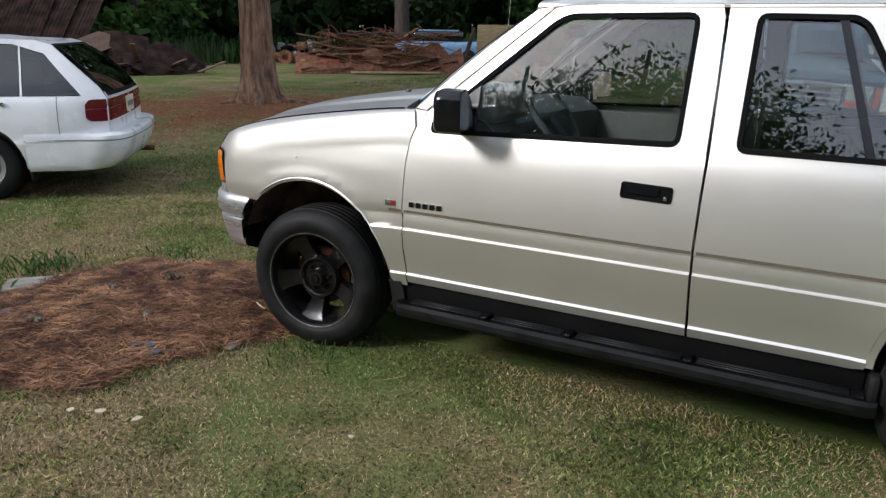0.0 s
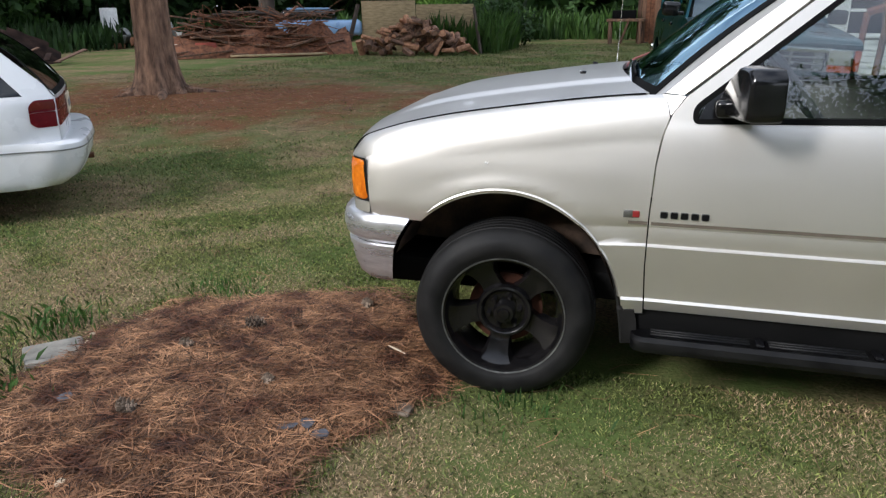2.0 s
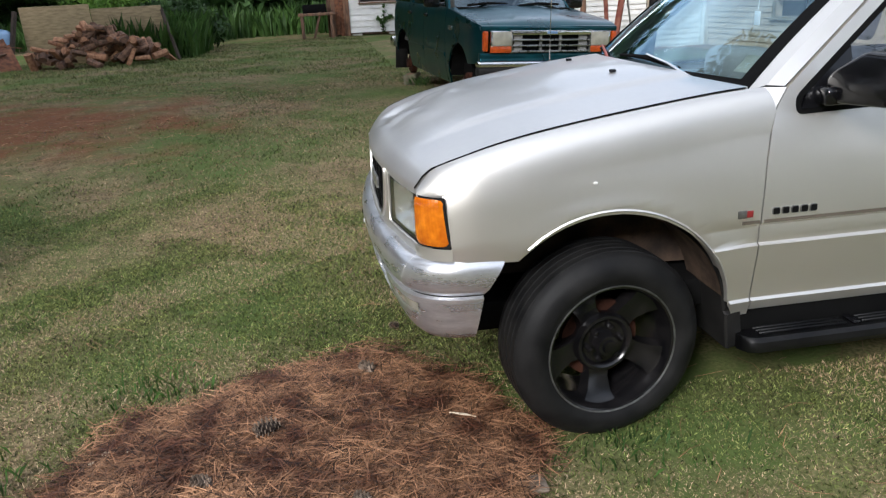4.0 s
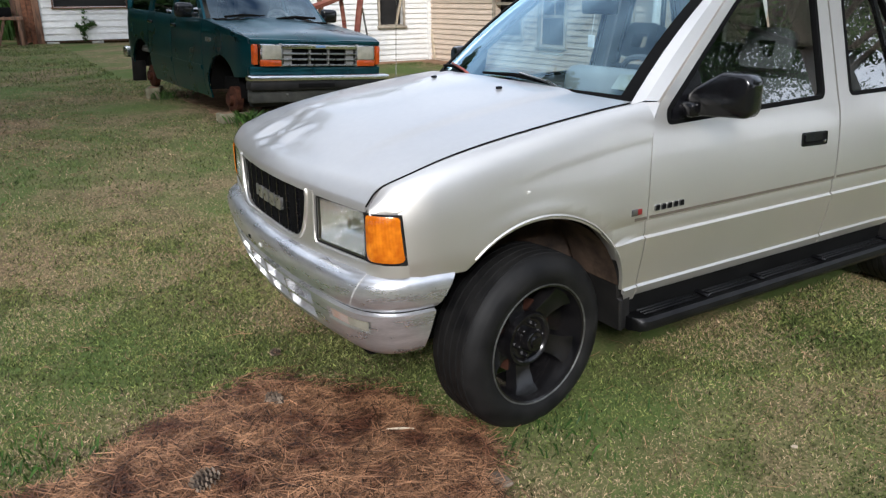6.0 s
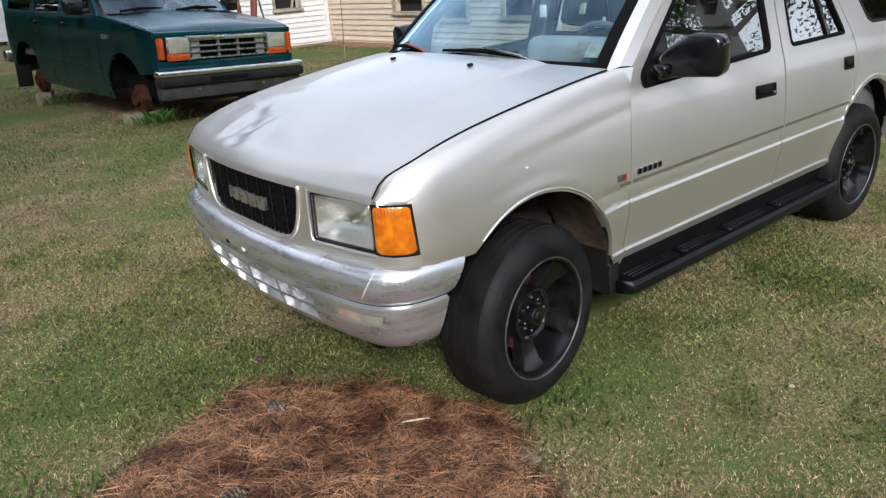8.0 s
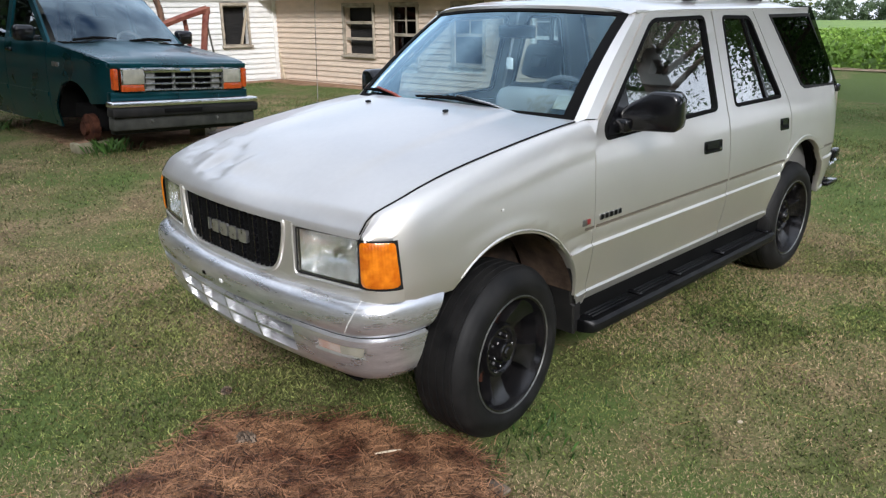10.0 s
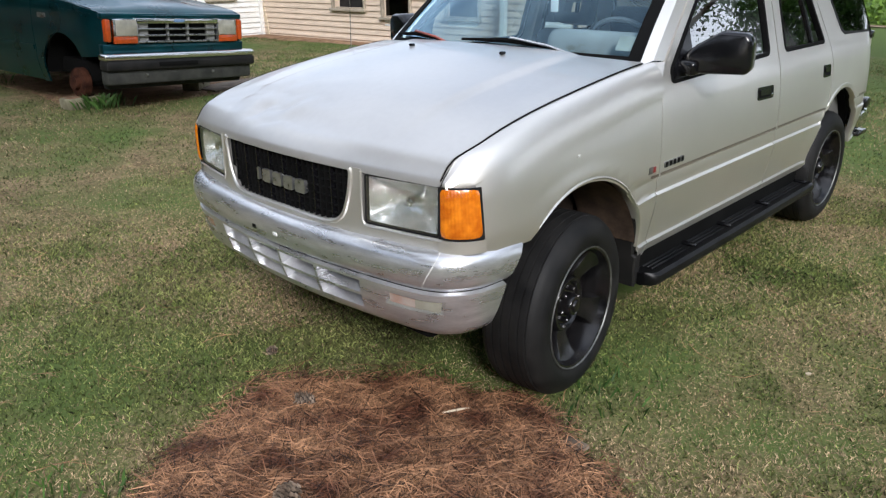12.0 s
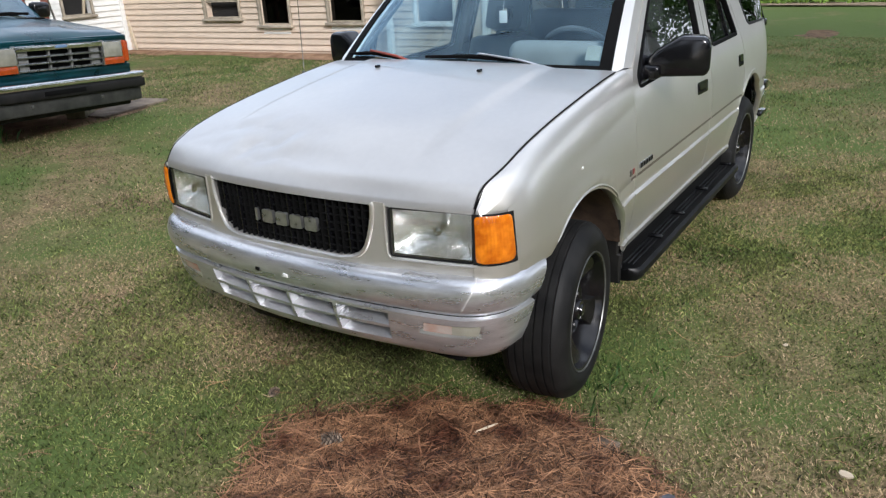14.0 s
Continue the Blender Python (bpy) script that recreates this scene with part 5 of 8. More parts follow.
    grid(span(-1, 1, 9), span(0, 1, 6), lambda u, t: V((3.13 + 0.37 * t, (0.655 + 0.12 * t) * u, 1.655 - 0.53 * t)), bm=tail)
    part("rear_window", tail, "dark_pane", car, "dark tinted rear window")
    tg = bmesh.new()
    grid(span(-1, 1, 9), span(0, 1, 6), lambda u, t: V((3.50 + 0.05 * math.sin(2.6 * t), 0.775 * u, 1.125 - 0.68 * t)), bm=tg)
    part("tailgate", tg, "paint", car)
    rbp = box((3.58, 0, 0.56), (0.14, 1.56, 0.16), 0.03)
    rbm = part("rear_bumper", rbp, "chrome", car, "chrome step bumper with black pads")
    for s in (-1, 1):
        part("bumper_pad", box((3.535, 0.800 * s, 0.665), (0.11, 0.05, 0.07), 0.014), "plastic", rbm)
        part("bumper_end", box((3.52, 0.785 * s, 0.56), (0.18, 0.07, 0.14), 0.034, seg=3), "chrome", rbm)
        part("bumper_step", box((3.52, 0.79 * s, 0.46), (0.20, 0.08, 0.032), 0.012), "plastic", rbm)
    # roof rack
    for s in (-1, 1):
        rk = part("roof_rail", tube([(1.72, 0.53 * s, 1.700), (1.76, 0.53 * s, 1.738), (1.86, 0.53 * s, 1.742), (2.50, 0.53 * s, 1.742), (2.58, 0.53 * s, 1.736), (2.66, 0.53 * s, 1.694)], 0.012, 8), "plastic", car, "black roof rack rail")
        for x in (1.78, 2.56):
            part("rail_foot", box((x, 0.53 * s, 1.712), (0.10, 0.06, 0.05), 0.014), "plastic", rk)
    for x in (1.80, 2.52):
        part("crossbar", tube([(x, -0.53, 1.742), (x, -0.4, 1.756), (x, 0.4, 1.756), (x, 0.53, 1.742)], 0.013, 8), "plastic", car, "black roof rack crossbar")
    # aerial
    an = part("aerial", tube([(0.285, 0.785, 1.165), (0.30, 0.785, 1.60), (0.325, 0.785, 2.05)], [0.0024, 0.0017, 0.0010], 6), "chrome", car, "thin whip aerial")
    part("aerial_base", tube([(0.284, 0.785, 1.150), (0.285, 0.785, 1.192)], [0.014, 0.008], 8), "edge", an)
    # underside
    part("underbody", box((1.42, 0, 0.44), (4.06, 1.30, 0.12), 0.02), "flatblack", car)
    part("engine_bay", box((-0.10, 0, 0.70), (0.90, 0.98, 0.36), 0.03), "flatblack", car)
    part("axle", tube([(0, -0.60, 0.36), (0, 0.60, 0.36)], 0.045, 8), "flatblack", car)
    part("axle", tube([(2.765, -0.60, 0.36), (2.765, 0.60, 0.36)], 0.05, 8), "flatblack", car)
    # cabin
    part("cabin_floor", box((1.95, 0, 0.52), (2.7, 1.42, 0.06), 0.01), "cabin", car)
    part("load_side", box((2.95, -0.70, 0.83), (0.95, 0.08, 0.58), 0.02), "cabin", car)
    part("load_side", box((2.95, 0.70, 0.83), (0.95, 0.08, 0.58), 0.02), "cabin", car)
    db = bmesh.new()
    grid(span(-0.70, 0.70, 15), list(range(6)), lambda y, k: V([(0.50, y, 1.16), (0.62, y, 1.185), (0.84, y, 1.175), (0.93, y, 1.11), (0.93, y, 0.95), (0.78, y, 0.60)][k]) + V((-0.12 * (1 - (y / 0.7) ** 2), 0, 0)), bm=db)
    bmesh.ops.recalc_face_normals(db, faces=db.faces[:])
    dash = part("dashboard", db, "dash", car, "dark grey padded dashboard")
    part("instrument_hood", box((0.755, -0.400, 1.225), (0.25, 0.475, 0.150), 0.055, m=Matrix.Translation((0.755, 0, 1.225)) @ Matrix.Rotation(radians(6), 4, "Y") @ Matrix.Translation((-0.755, 0, -1.225)), seg=4), "binnacle", dash, "pale grey rounded instrument hood")
    hl = grid(span(1.08, 3.05, 6), span(-0.60, 0.60, 6), lambda x, y: V((x, y, 1.668 - 0.02 * (y / 0.6) ** 2)))
    part("headlining", hl, "cabin", car)
    st = bmesh.new()
    cpt, ax = V((1.036, -0.37, 1.186)), V((0.80, 0, 0.60)).normalized()
    e1 = V((0, 1, 0))
    e2 = ax.cross(e1)
    circ = [cpt + 0.19 * (math.cos(a) * e1 + math.sin(a) * e2) for a in span(0, 2 * math.pi, 33)]
    add_tube(st, circ, 0.014, 8, caps=False)
    add_tube(st, [cpt - 0.18 * e1, cpt - 0.02 * ax, cpt + 0.18 * e1], 0.016, 6)
    add_tube(st, [cpt - 0.02 * ax, cpt - 0.17 * e2], 0.016, 6)
    add_tube(st, [cpt - 0.03 * ax, cpt - 0.35 * ax], 0.03, 8)
    part("steering_wheel", st, "seat", car)
    for y in (-0.42, 0.42):
        seat = part("front_seat", box((1.31, y, 0.66), (0.52, 0.50, 0.20), 0.07, seg=3), "seat", car, "grey cloth front seat with an open headrest")
        lean = Matrix.Translation((1.565, y, 0.69)) @ Matrix.Rotation(radians(16), 4, "Y")
        part("seat_back", box((0.02, 0, 0.24), (0.14, 0.48, 0.60), 0.06, m=lean, seg=3), "seat", seat)
        hr = bmesh.new()
        oo = rounded([(-0.128, 0.575), (0.128, 0.575), (0.118, 0.775), (-0.118, 0.775)], 0.045, 5)
        ii = rounded([(-0.060, 0.632), (0.060, 0.632), (0.055, 0.712), (-0.055, 0.712)], 0.014, 5)
        ring(oo, ii, lambda u, v: V((-0.035, u, v)), bm=hr, rim=0.08, inward=(1, 0, 0))
        ring(oo, ii, lambda u, v: V((0.045, u, v)), bm=hr, rim=0.0, inward=(1, 0, 0))
        bmesh.ops.transform(hr, matrix=lean, verts=hr.verts[:])
        part("headrest", hr, "seat", seat)
    bench = part("rear_seat", box((2.30, 0, 0.78), (0.50, 1.30, 0.20), 0.07, seg=3), "seat", car, "grey cloth rear bench")
    part("seat_back", box((2.56, 0, 1.02), (0.14, 1.30, 0.56), 0.06, seg=3), "seat", bench)
    rvm = part("rear_view_mirror", box((1.00, 0.0, 1.545), (0.03, 0.24, 0.065), 0.02, seg=3), "plastic", car)
    part("hanging_tag", box((0.99, 0.035, 1.385), (0.004, 0.045, 0.060), 0.0015), "whitetrim", rvm, "pale paper tag hanging on a thread")
    part("thread", tube([(0.99, 0.02, 1.52), (0.99, 0.035, 1.412)], 0.0012, 4), "whitetrim", rvm)
    part("screen_sticker", grid((-0.975, -0.865), (0.105, 0.215), lambda u, v: screen_fn(u, v, -0.006)), "cloudlens", car, "pale faded sticker inside the windscreen")
    return car


suv = build_suv()

# ---- the two other parked vehicles ----
def lofted(side_z, side_y, nose=(0, 0), tail=(9, 0)):
    def fn(x, z, out=0.0):
        w = float(np.interp(z, side_z, side_y)) + out
        w -= nose[1] * max(0.0, nose[0] - x) ** 2 + tail[1] * max(0.0, x - tail[0]) ** 2
        return V((x, -w, z))
    return fn


def mirrored(bm, on):
    if on:
        bmesh.ops.transform(bm, matrix=Matrix.Diagonal((1, -1, 1, 1)), verts=bm.verts[:])
        bmesh.ops.reverse_faces(bm, faces=bm.faces[:])
    return bm


DRUM_Z = {0.0: 0.27, 2.84: 0.25}         # heights of the bare hubs under the propped car


def build_green_suv(m):
    car = thing("suv", "dark teal sport utility vehicle without wheels propped on concrete blocks", "suv", m)
    fn = lofted([0.20, 0.40, 0.52, 0.54, 0.80, 1.02, 1.09, 1.14, 1.17, 1.70], [0.795, 0.850, 0.868, 0.862, 0.878, 0.872, 0.862, 0.845, 0.825, 0.690], (-0.45, 0.9), (3.3, 1.0))
    xs, zs = span(-0.7, 3.8, 46), [0.30, 0.40, 0.50, 0.56, 0.58, 0.68, 0.80, 0.90, 0.98, 1.02, 1.06, 1.09, 1.115, 1.14, 1.17, 1.3, 1.5, 1.65]
    for mirror in (False, True):
        wing = [(-0.70, 0.60)] + arc(0.0, 0.36, 0.42, 150, 4, 18) + [(0.43, 0.24), (0.53, 0.24), (0.53, 1.150), (0.40, 1.138), (-0.30, 1.072), (-0.66, 1.020), (-0.72, 0.985), (-0.72, 0.62)]
        part("wing", panel(wing, fn, xs, zs, 0.02, mirror=mirror), "teal", car)
        for nm, lo, hi in (("front_door", 0.54, 1.57), ("rear_door", 1.58, 2.46)):
            ra = [(2.46, 0.56), (2.43, 0.42), (2.41, 0.26)] if nm == "rear_door" else [(hi, 0.25)]
            poly = [(lo, 0.25)] + ra[::-1] + [(hi, 1.16), (lo, 1.15)]
            door = part(nm, panel(poly, fn, xs, zs, 0.02, mirror=mirror), "teal", car)
            part("door_handle", mirrored(box(fn(hi - 0.13, 1.03, 0.012), (0.15, 0.03, 0.04), 0.01), mirror), "plastic", door)
            part("side_moulding", panel([(lo + 0.02, 0.565), (hi - 0.02, 0.565), (hi - 0.02, 0.615), (lo + 0.02, 0.615)], lambda u, v: fn(u, v, 0.012), (), (), 0.012, mirror=mirror), "teal", door)
        quarter = [(2.47, 0.60)] + arc(2.84, 0.35, 0.42, 140, 8, 18) + [(3.56, 0.42), (3.60, 0.80), (3.58, 1.16), (2.47, 1.16)]
        part("rear_quarter", panel(quarter, fn, xs, zs, 0.02, mirror=mirror), "teal", car)
        pill = [[(0.54, 1.150), (0.66, 1.16), (1.22, 1.62), (1.15, 1.66)], [(1.52, 1.16), (1.63, 1.16), (1.66, 1.62), (1.56, 1.62)], [(2.40, 1.16), (2.54, 1.16), (2.52, 1.62), (2.42, 1.62)],
                [(3.36, 1.16), (3.58, 1.16), (3.48, 1.62), (3.30, 1.62)], [(1.15, 1.615), (3.50, 1.615), (3.46, 1.69), (1.20, 1.69)]]
        for p in pill:
            part("pillar", panel(p, fn, (), zs, 0.03, mirror=mirror), "teal", car)
        for p, g in (([(0.66, 1.16), (1.52, 1.16), (1.56, 1.62), (1.22, 1.62)], "dark_pane"), ([(1.63, 1.16), (2.40, 1.16), (2.42, 1.62), (1.66, 1.62)], "dark_pane"), ([(2.54, 1.16), (3.36, 1.16), (3.30, 1.62), (2.52, 1.62)], "dark_pane")):
            gl = part("window_pane", panel(p, lambda u, v: fn(u, v, -0.015), (), zs, 0, mirror=mirror), g, car, "dusty side window")
            gl.visible_shadow = False
        mb = part("door_mirror", mirrored(box((0.76, -0.985, 1.235), (0.13, 0.22, 0.17), 0.045, seg=3), mirror), "plastic", car, "black door mirror")
        part("mirror_arm", mirrored(box((0.73, -0.87, 1.19), (0.08, 0.08, 0.05), 0.015), mirror), "plastic", mb)
        part("wing_badge", panel(rounded([(0.24, 0.905), (0.40, 0.905), (0.40, 0.955), (0.24, 0.955)], 0.015, 3), lambda u, v: fn(u, v, 0.006), (), (), 0.006, mirror=mirror), "dullchrome", car, "small dull metal badge")
        part("crease_line", panel([(-0.60, 0.985), (0.52, 1.030), (0.52, 1.040), (-0.60, 0.995)], lambda u, v: fn(u, v, 0.004), xs, (), 0.004, mirror=mirror), "teal", car)
        # lamps
        lamp = part("headlamp", mirrored(box((-0.735, -0.610, 0.842), (0.06, 0.25, 0.235), 0.012), mirror), "chrome", car, "clouded headlamp with amber lenses")
        part("headlamp_lens", mirrored(box((-0.768, -0.600, 0.872), (0.02, 0.225, 0.150), 0.012), mirror), "cloudlens", lamp, "yellowed headlamp lens")
        part("amber_lens", mirrored(box((-0.752, -0.610, 0.758), (0.045, 0.250, 0.072), 0.010), mirror), "orange", lamp, "amber lower lens")
        part("amber_lens", mirrored(box((-0.715, -0.785, 0.845), (0.10, 0.060, 0.220), 0.02), mirror), "orange", lamp, "amber corner lens")
        part("mud_flap", mirrored(box((3.28, -0.78, 0.30), (0.03, 0.20, 0.34), 0.01), mirror), "rubber", car)
        # bare hub on a block
        for x in (0.0, 2.84):
            hub = part("brake_drum", mirrored(add_lathe(bmesh.new(), [(0.0, -0.79), (0.07, -0.79), (0.07, -0.745), (0.150, -0.74), (0.155, -0.73), (0.155, -0.665), (0.0, -0.66)], 24), mirror), "darkrust", car, "bare rusted brake drum", at=pose(x, 0, DRUM_Z[x]))
            part("axle", mirrored(box((x, -0.40, DRUM_Z[x]), (0.09, 0.56, 0.09), 0.03), mirror), "flatblack", car)
            part("spring", mirrored(tube([(x + 0.03, -0.60, DRUM_Z[x] - 0.04), (x + 0.03, -0.60, 0.62)], 0.045, 10), mirror), "flatblack", car)
            ln = bmesh.new()
            rows = []
            for a in span(0, 180, 14):
                rows.append([ln.verts.new((x + 0.435 * math.cos(radians(a)), y, 0.34 + 0.46 * math.sin(radians(a)))) for y in (-0.82, -0.50)])
            for p, q in zip(rows, rows[1:]):
                ln.faces.new((p[0], p[1], q[1], q[0]))
            ln.faces.new([r[1] for r in rows])
            part("wheel_arch_liner", mirrored(ln, mirror), "flatblack", car)
    hood = grid(span(0, 1, 18), span(-1, 1, 24), lambda s, v: V((-0.745 + 0.04 * v * v + 1.22 * s, 0.840 * v, 1.018 + 0.135 * s ** 0.8 + 0.022 * (1 - v * v) + (0.014 if abs(v) < 0.42 else 0.0) * ease(s, 0.0, 0.3) - 0.05 * max(0, 0.08 - s) / 0.08)), flip=True)
    part("bonnet", hood, "teal", car, "dusty teal bonnet")
    part("nose", box((-0.690, 0, 0.980), (0.08, 1.66, 0.06), 0.015), "teal", car)
    part("nose", box((-0.690, 0, 0.672), (0.08, 1.68, 0.09), 0.012), "teal", car)
    gr = part("grille", box((-0.700, 0, 0.842), (0.03, 1.00, 0.250), 0.005), "flatblack", car, "chrome three-bar grille over a black mesh")
    for z in (0.735, 0.797, 0.859, 0.938):
        part("slat", box((-0.745, 0, z), (0.05, 0.98, 0.050 if z > 0.9 else 0.019), 0.007), "chrome" if z > 0.9 else "dullchrome", gr)
    for y in (-0.485, 0.485):
        part("grille_end", box((-0.745, y, 0.842), (0.05, 0.026, 0.25), 0.006), "dullchrome", gr)
    for y, w in ((-0.40, 0.10), (-0.12, 0.022), (0.12, 0.022), (0.40, 0.10)):
        part("grille_bar", box((-0.728, y, 0.842), (0.03, w, 0.22), 0.0), "greytrim", gr)
    part("emblem", box((-0.775, 0, 0.940), (0.01, 0.12, 0.028), 0.004), "blue", gr, "blue oval badge")
    bp = part("front_bumper", box((-0.79, 0, 0.602), (0.14, 1.80, 0.065), 0.022, seg=3), "chrome", car, "chrome-topped bumper with a black rub strip")
    part("rub_strip", box((-0.795, 0, 0.522), (0.14, 1.79, 0.095), 0.02), "rubber", bp)
    part("air_slot", box((-0.868, 0.10, 0.525), (0.01, 0.46, 0.045), 0.004), "flatblack", bp)
    part("valance", box((-0.76, 0, 0.405), (0.12, 1.74, 0.14), 0.02), "darktrim", bp)
    for y in (-0.35, 0.45):
        part("bolt", box((-0.822, y, 0.42), (0.02, 0.03, 0.03), 0.008), "edge", bp)
    part("air_dam", box((-0.66, 0, 0.33), (0.10, 1.62, 0.10), 0.02), "rubber", car)
    roof = grid(span(0, 1, 14), span(-1, 1, 18), lambda s, v: V((1.17 - 0.08 * (1 - v * v) + 2.30 * s, 0.70 * v, 1.722 - 0.02 * v * v - 0.03 * abs(v) ** 8 - 0.02 * (1 - ease(s, 0, 0.1)))), flip=True)
    part("roof", roof, "teal", car)
    sc = grid(span(-1, 1, 14), span(0, 1, 8), lambda u, v: V((0.50 - 0.10 * (1 - u * u), 0.76 * u, 1.155)).lerp(V((1.17 - 0.08 * (1 - u * u), 0.66 * u, 1.69)), v) + V((-0.02, 0, 0.02)) * (4 * v * (1 - v)))
    ws = part("windscreen", sc, "teal_screen", car, "dusty windscreen")
    ws.visible_shadow = False
    for y0, y1 in ((-0.05, -0.62), (0.62, 0.08)):
        part("wiper", tube([(0.41, y0, 1.185), (0.47, (y0 + y1) / 2, 1.215), (0.47, y1, 1.205)], 0.015, 6), "flatblack", car)
    part("cowl", box((0.44, 0, 1.150), (0.14, 1.50, 0.03), 0.01), "flatblack", car)
    part("tailgate", box((3.57, 0, 0.86), (0.06, 1.60, 0.9), 0.03), "teal", car)
    tg = grid(span(-1, 1, 6), span(0, 1, 4), lambda u, v: V((3.57 - 0.12 * v, (0.79 - 0.12 * v) * u, 1.16 + 0.51 * v)))
    part("rear_window", tg, "dark_pane", car)
    part("rear_bumper", box((3.66, 0, 0.52), (0.14, 1.74, 0.16), 0.03), "chrome", car)
    part("underbody", box((1.42, 0, 0.42), (4.0, 1.30, 0.16), 0.02), "flatblack", car)
    part("engine_bay", box((-0.1, 0, 0.76), (0.95, 1.05, 0.40), 0.02), "flatblack", car)
    part("cabin_floor", box((2.1, 0, 0.62), (3.2, 1.5, 0.10), 0.02), "cabin", car)
    part("dashboard", box((0.78, 0, 1.06), (0.40, 1.45, 0.18), 0.06), "cabin", car)
    st = tube([V((0.98, 0.0, 1.09)) + 0.17 * V((0.45 * math.sin(a), math.cos(a), 0.9 * math.sin(a))) for a in span(0, 2 * math.pi, 25)], 0.017, 6, caps=False)
    bmesh.ops.translate(st, verts=st.verts[:], vec=(0, -0.38, 0.03))
    part("steering_wheel", st, "greytrim", car, "pale steering wheel")
    for y in (-0.38, 0.38):
        sb = part("front_seat", box((1.60, y, 0.80), (0.50, 0.5, 0.22), 0.06), "cabin", car)
        part("seat_back", box((1.84, y, 1.12), (0.16, 0.5, 0.64), 0.06), "cabin", sb)
        part("roof_rail", tube([(1.7, 0.55 * (1 if y > 0 else -1), 1.73), (1.75, 0.55 * (1 if y > 0 else -1), 1.77), (3.2, 0.55 * (1 if y > 0 else -1), 1.77), (3.25, 0.55 * (1 if y > 0 else -1), 1.71)], 0.014, 6), "flatblack", car)
    return car


def build_wagon(m):
    """The white estate car; its rear axle is the origin, its tail towards +x."""
    car = thing("station_wagon", "white station wagon with a raked dark rear window parked on grass", "car", m)
    fn = lofted([0.24, 0.30, 0.42, 0.52, 0.56, 0.70, 0.88, 0.93, 0.96, 1.40], [0.80, 0.845, 0.880, 0.895, 0.885, 0.890, 0.870, 0.845, 0.825, 0.62], (-3.1, 0.35), (0.40, 0.55))
    xs, zs = span(-3.6, 1.0, 40), [0.30, 0.42, 0.50, 0.52, 0.54, 0.56, 0.62, 0.70, 0.80, 0.88, 0.91, 0.93, 0.96, 1.1, 1.25]
    for mirror in (False, True):
        low = [(-3.55, 0.28)] + [(-3.08, 0.28)] + arc(-2.70, 0.33, 0.37, 186, -6, 14) + [(-2.30, 0.26), (-0.62, 0.26)] + arc(-0.22, 0.33, 0.37, 186, -6, 16) + [(0.20, 0.28), (0.86, 0.34), (0.86, 0.93), (-1.95, 0.93), (-2.6, 0.86), (-3.5, 0.74)]
        body = part("side_panel", panel(low, fn, xs, zs, 0.02, mirror=mirror), "whitecar", car)
        for x in (-1.80, -0.78):
            part("door_seam", panel([(x, 0.30), (x + 0.010, 0.30), (x + 0.010, 0.93), (x, 0.93)], lambda u, v: fn(u, v, 0.0015), (), zs, 0, mirror=mirror), "flatblack", body)
        part("door_seam", panel([(0.46, 0.56), (0.467, 0.56), (0.467, 0.93), (0.46, 0.93)], lambda u, v: fn(u, v, 0.0015), (), zs, 0, mirror=mirror), "greytrim", body)
        part("rub_strip", panel([(-2.3, 0.535), (-0.62, 0.535), (-0.62, 0.565), (-2.3, 0.565)], lambda u, v: fn(u, v, 0.012), xs, (), 0.012, mirror=mirror), "whitecar", body)
        part("rub_strip", panel([(0.18, 0.540), (0.50, 0.540), (0.50, 0.552), (0.18, 0.552)], lambda u, v: fn(u, v, 0.010), xs, (), 0.012, mirror=mirror), "whitecar", body)
        part("fuel_flap", panel(rounded([(-0.36, 0.70), (-0.18, 0.70), (-0.18, 0.84), (-0.36, 0.84)], 0.02), lambda u, v: fn(u, v, 0.003), (), zs, 0.003, mirror=mirror), "whitecar", body)
        part("key_lock", mirrored(add_lathe(bmesh.new(), [(0.0, -0.012), (0.02, -0.008), (0.022, 0.01)], 14), mirror), "chrome", body, at=Matrix.Translation(fn(0.03, 0.865, 0.005) if not mirror else V((0.03, -fn(0.03, 0.865, 0.005).y, 0.865))))
        part("window_surround", panel([(0.66, 0.93), (0.86, 0.93), (0.80, 1.00), (0.42, 1.365), (0.28, 1.405), (0.10, 1.37), (0.36, 1.29)], fn, xs, zs, 0.03, mirror=mirror), "whitecar", car)
        part("window_surround", panel([(-1.25, 1.37), (-1.16, 1.335), (-0.9, 1.365), (0.10, 1.37), (0.28, 1.405), (-0.2, 1.42), (-0.9, 1.42)], fn, xs, zs, 0.03, mirror=mirror), "whitecar", car)
        part("front_pillar", panel([(-1.95, 0.93), (-1.80, 0.945), (-1.16, 1.325), (-1.25, 1.36)], fn, xs, zs, 0.03, mirror=mirror), "whitecar", car)
        for a, b in (((-0.80, 0.93), (-0.74, 1.345)), ((0.17, 0.93), (0.15, 1.36))):
            part("window_bar", panel([a, (a[0] + (0.05 if a[0] < -0.5 else 0.016), a[1]), (b[0] + 0.014, b[1]), b], lambda u, v: fn(u, v, 0.002), (), zs, 0.01, mirror=mirror), "whitecar" if a[0] > -0.5 else "flatblack", car)
        gl = part("window_pane", panel([(-1.80, 0.935), (0.67, 0.935), (0.37, 1.29), (0.10, 1.375), (-0.9, 1.37), (-1.16, 1.34)], lambda u, v: fn(u, v, -0.012), xs, zs, 0, mirror=mirror), "dark_pane", car, "dark side windows")
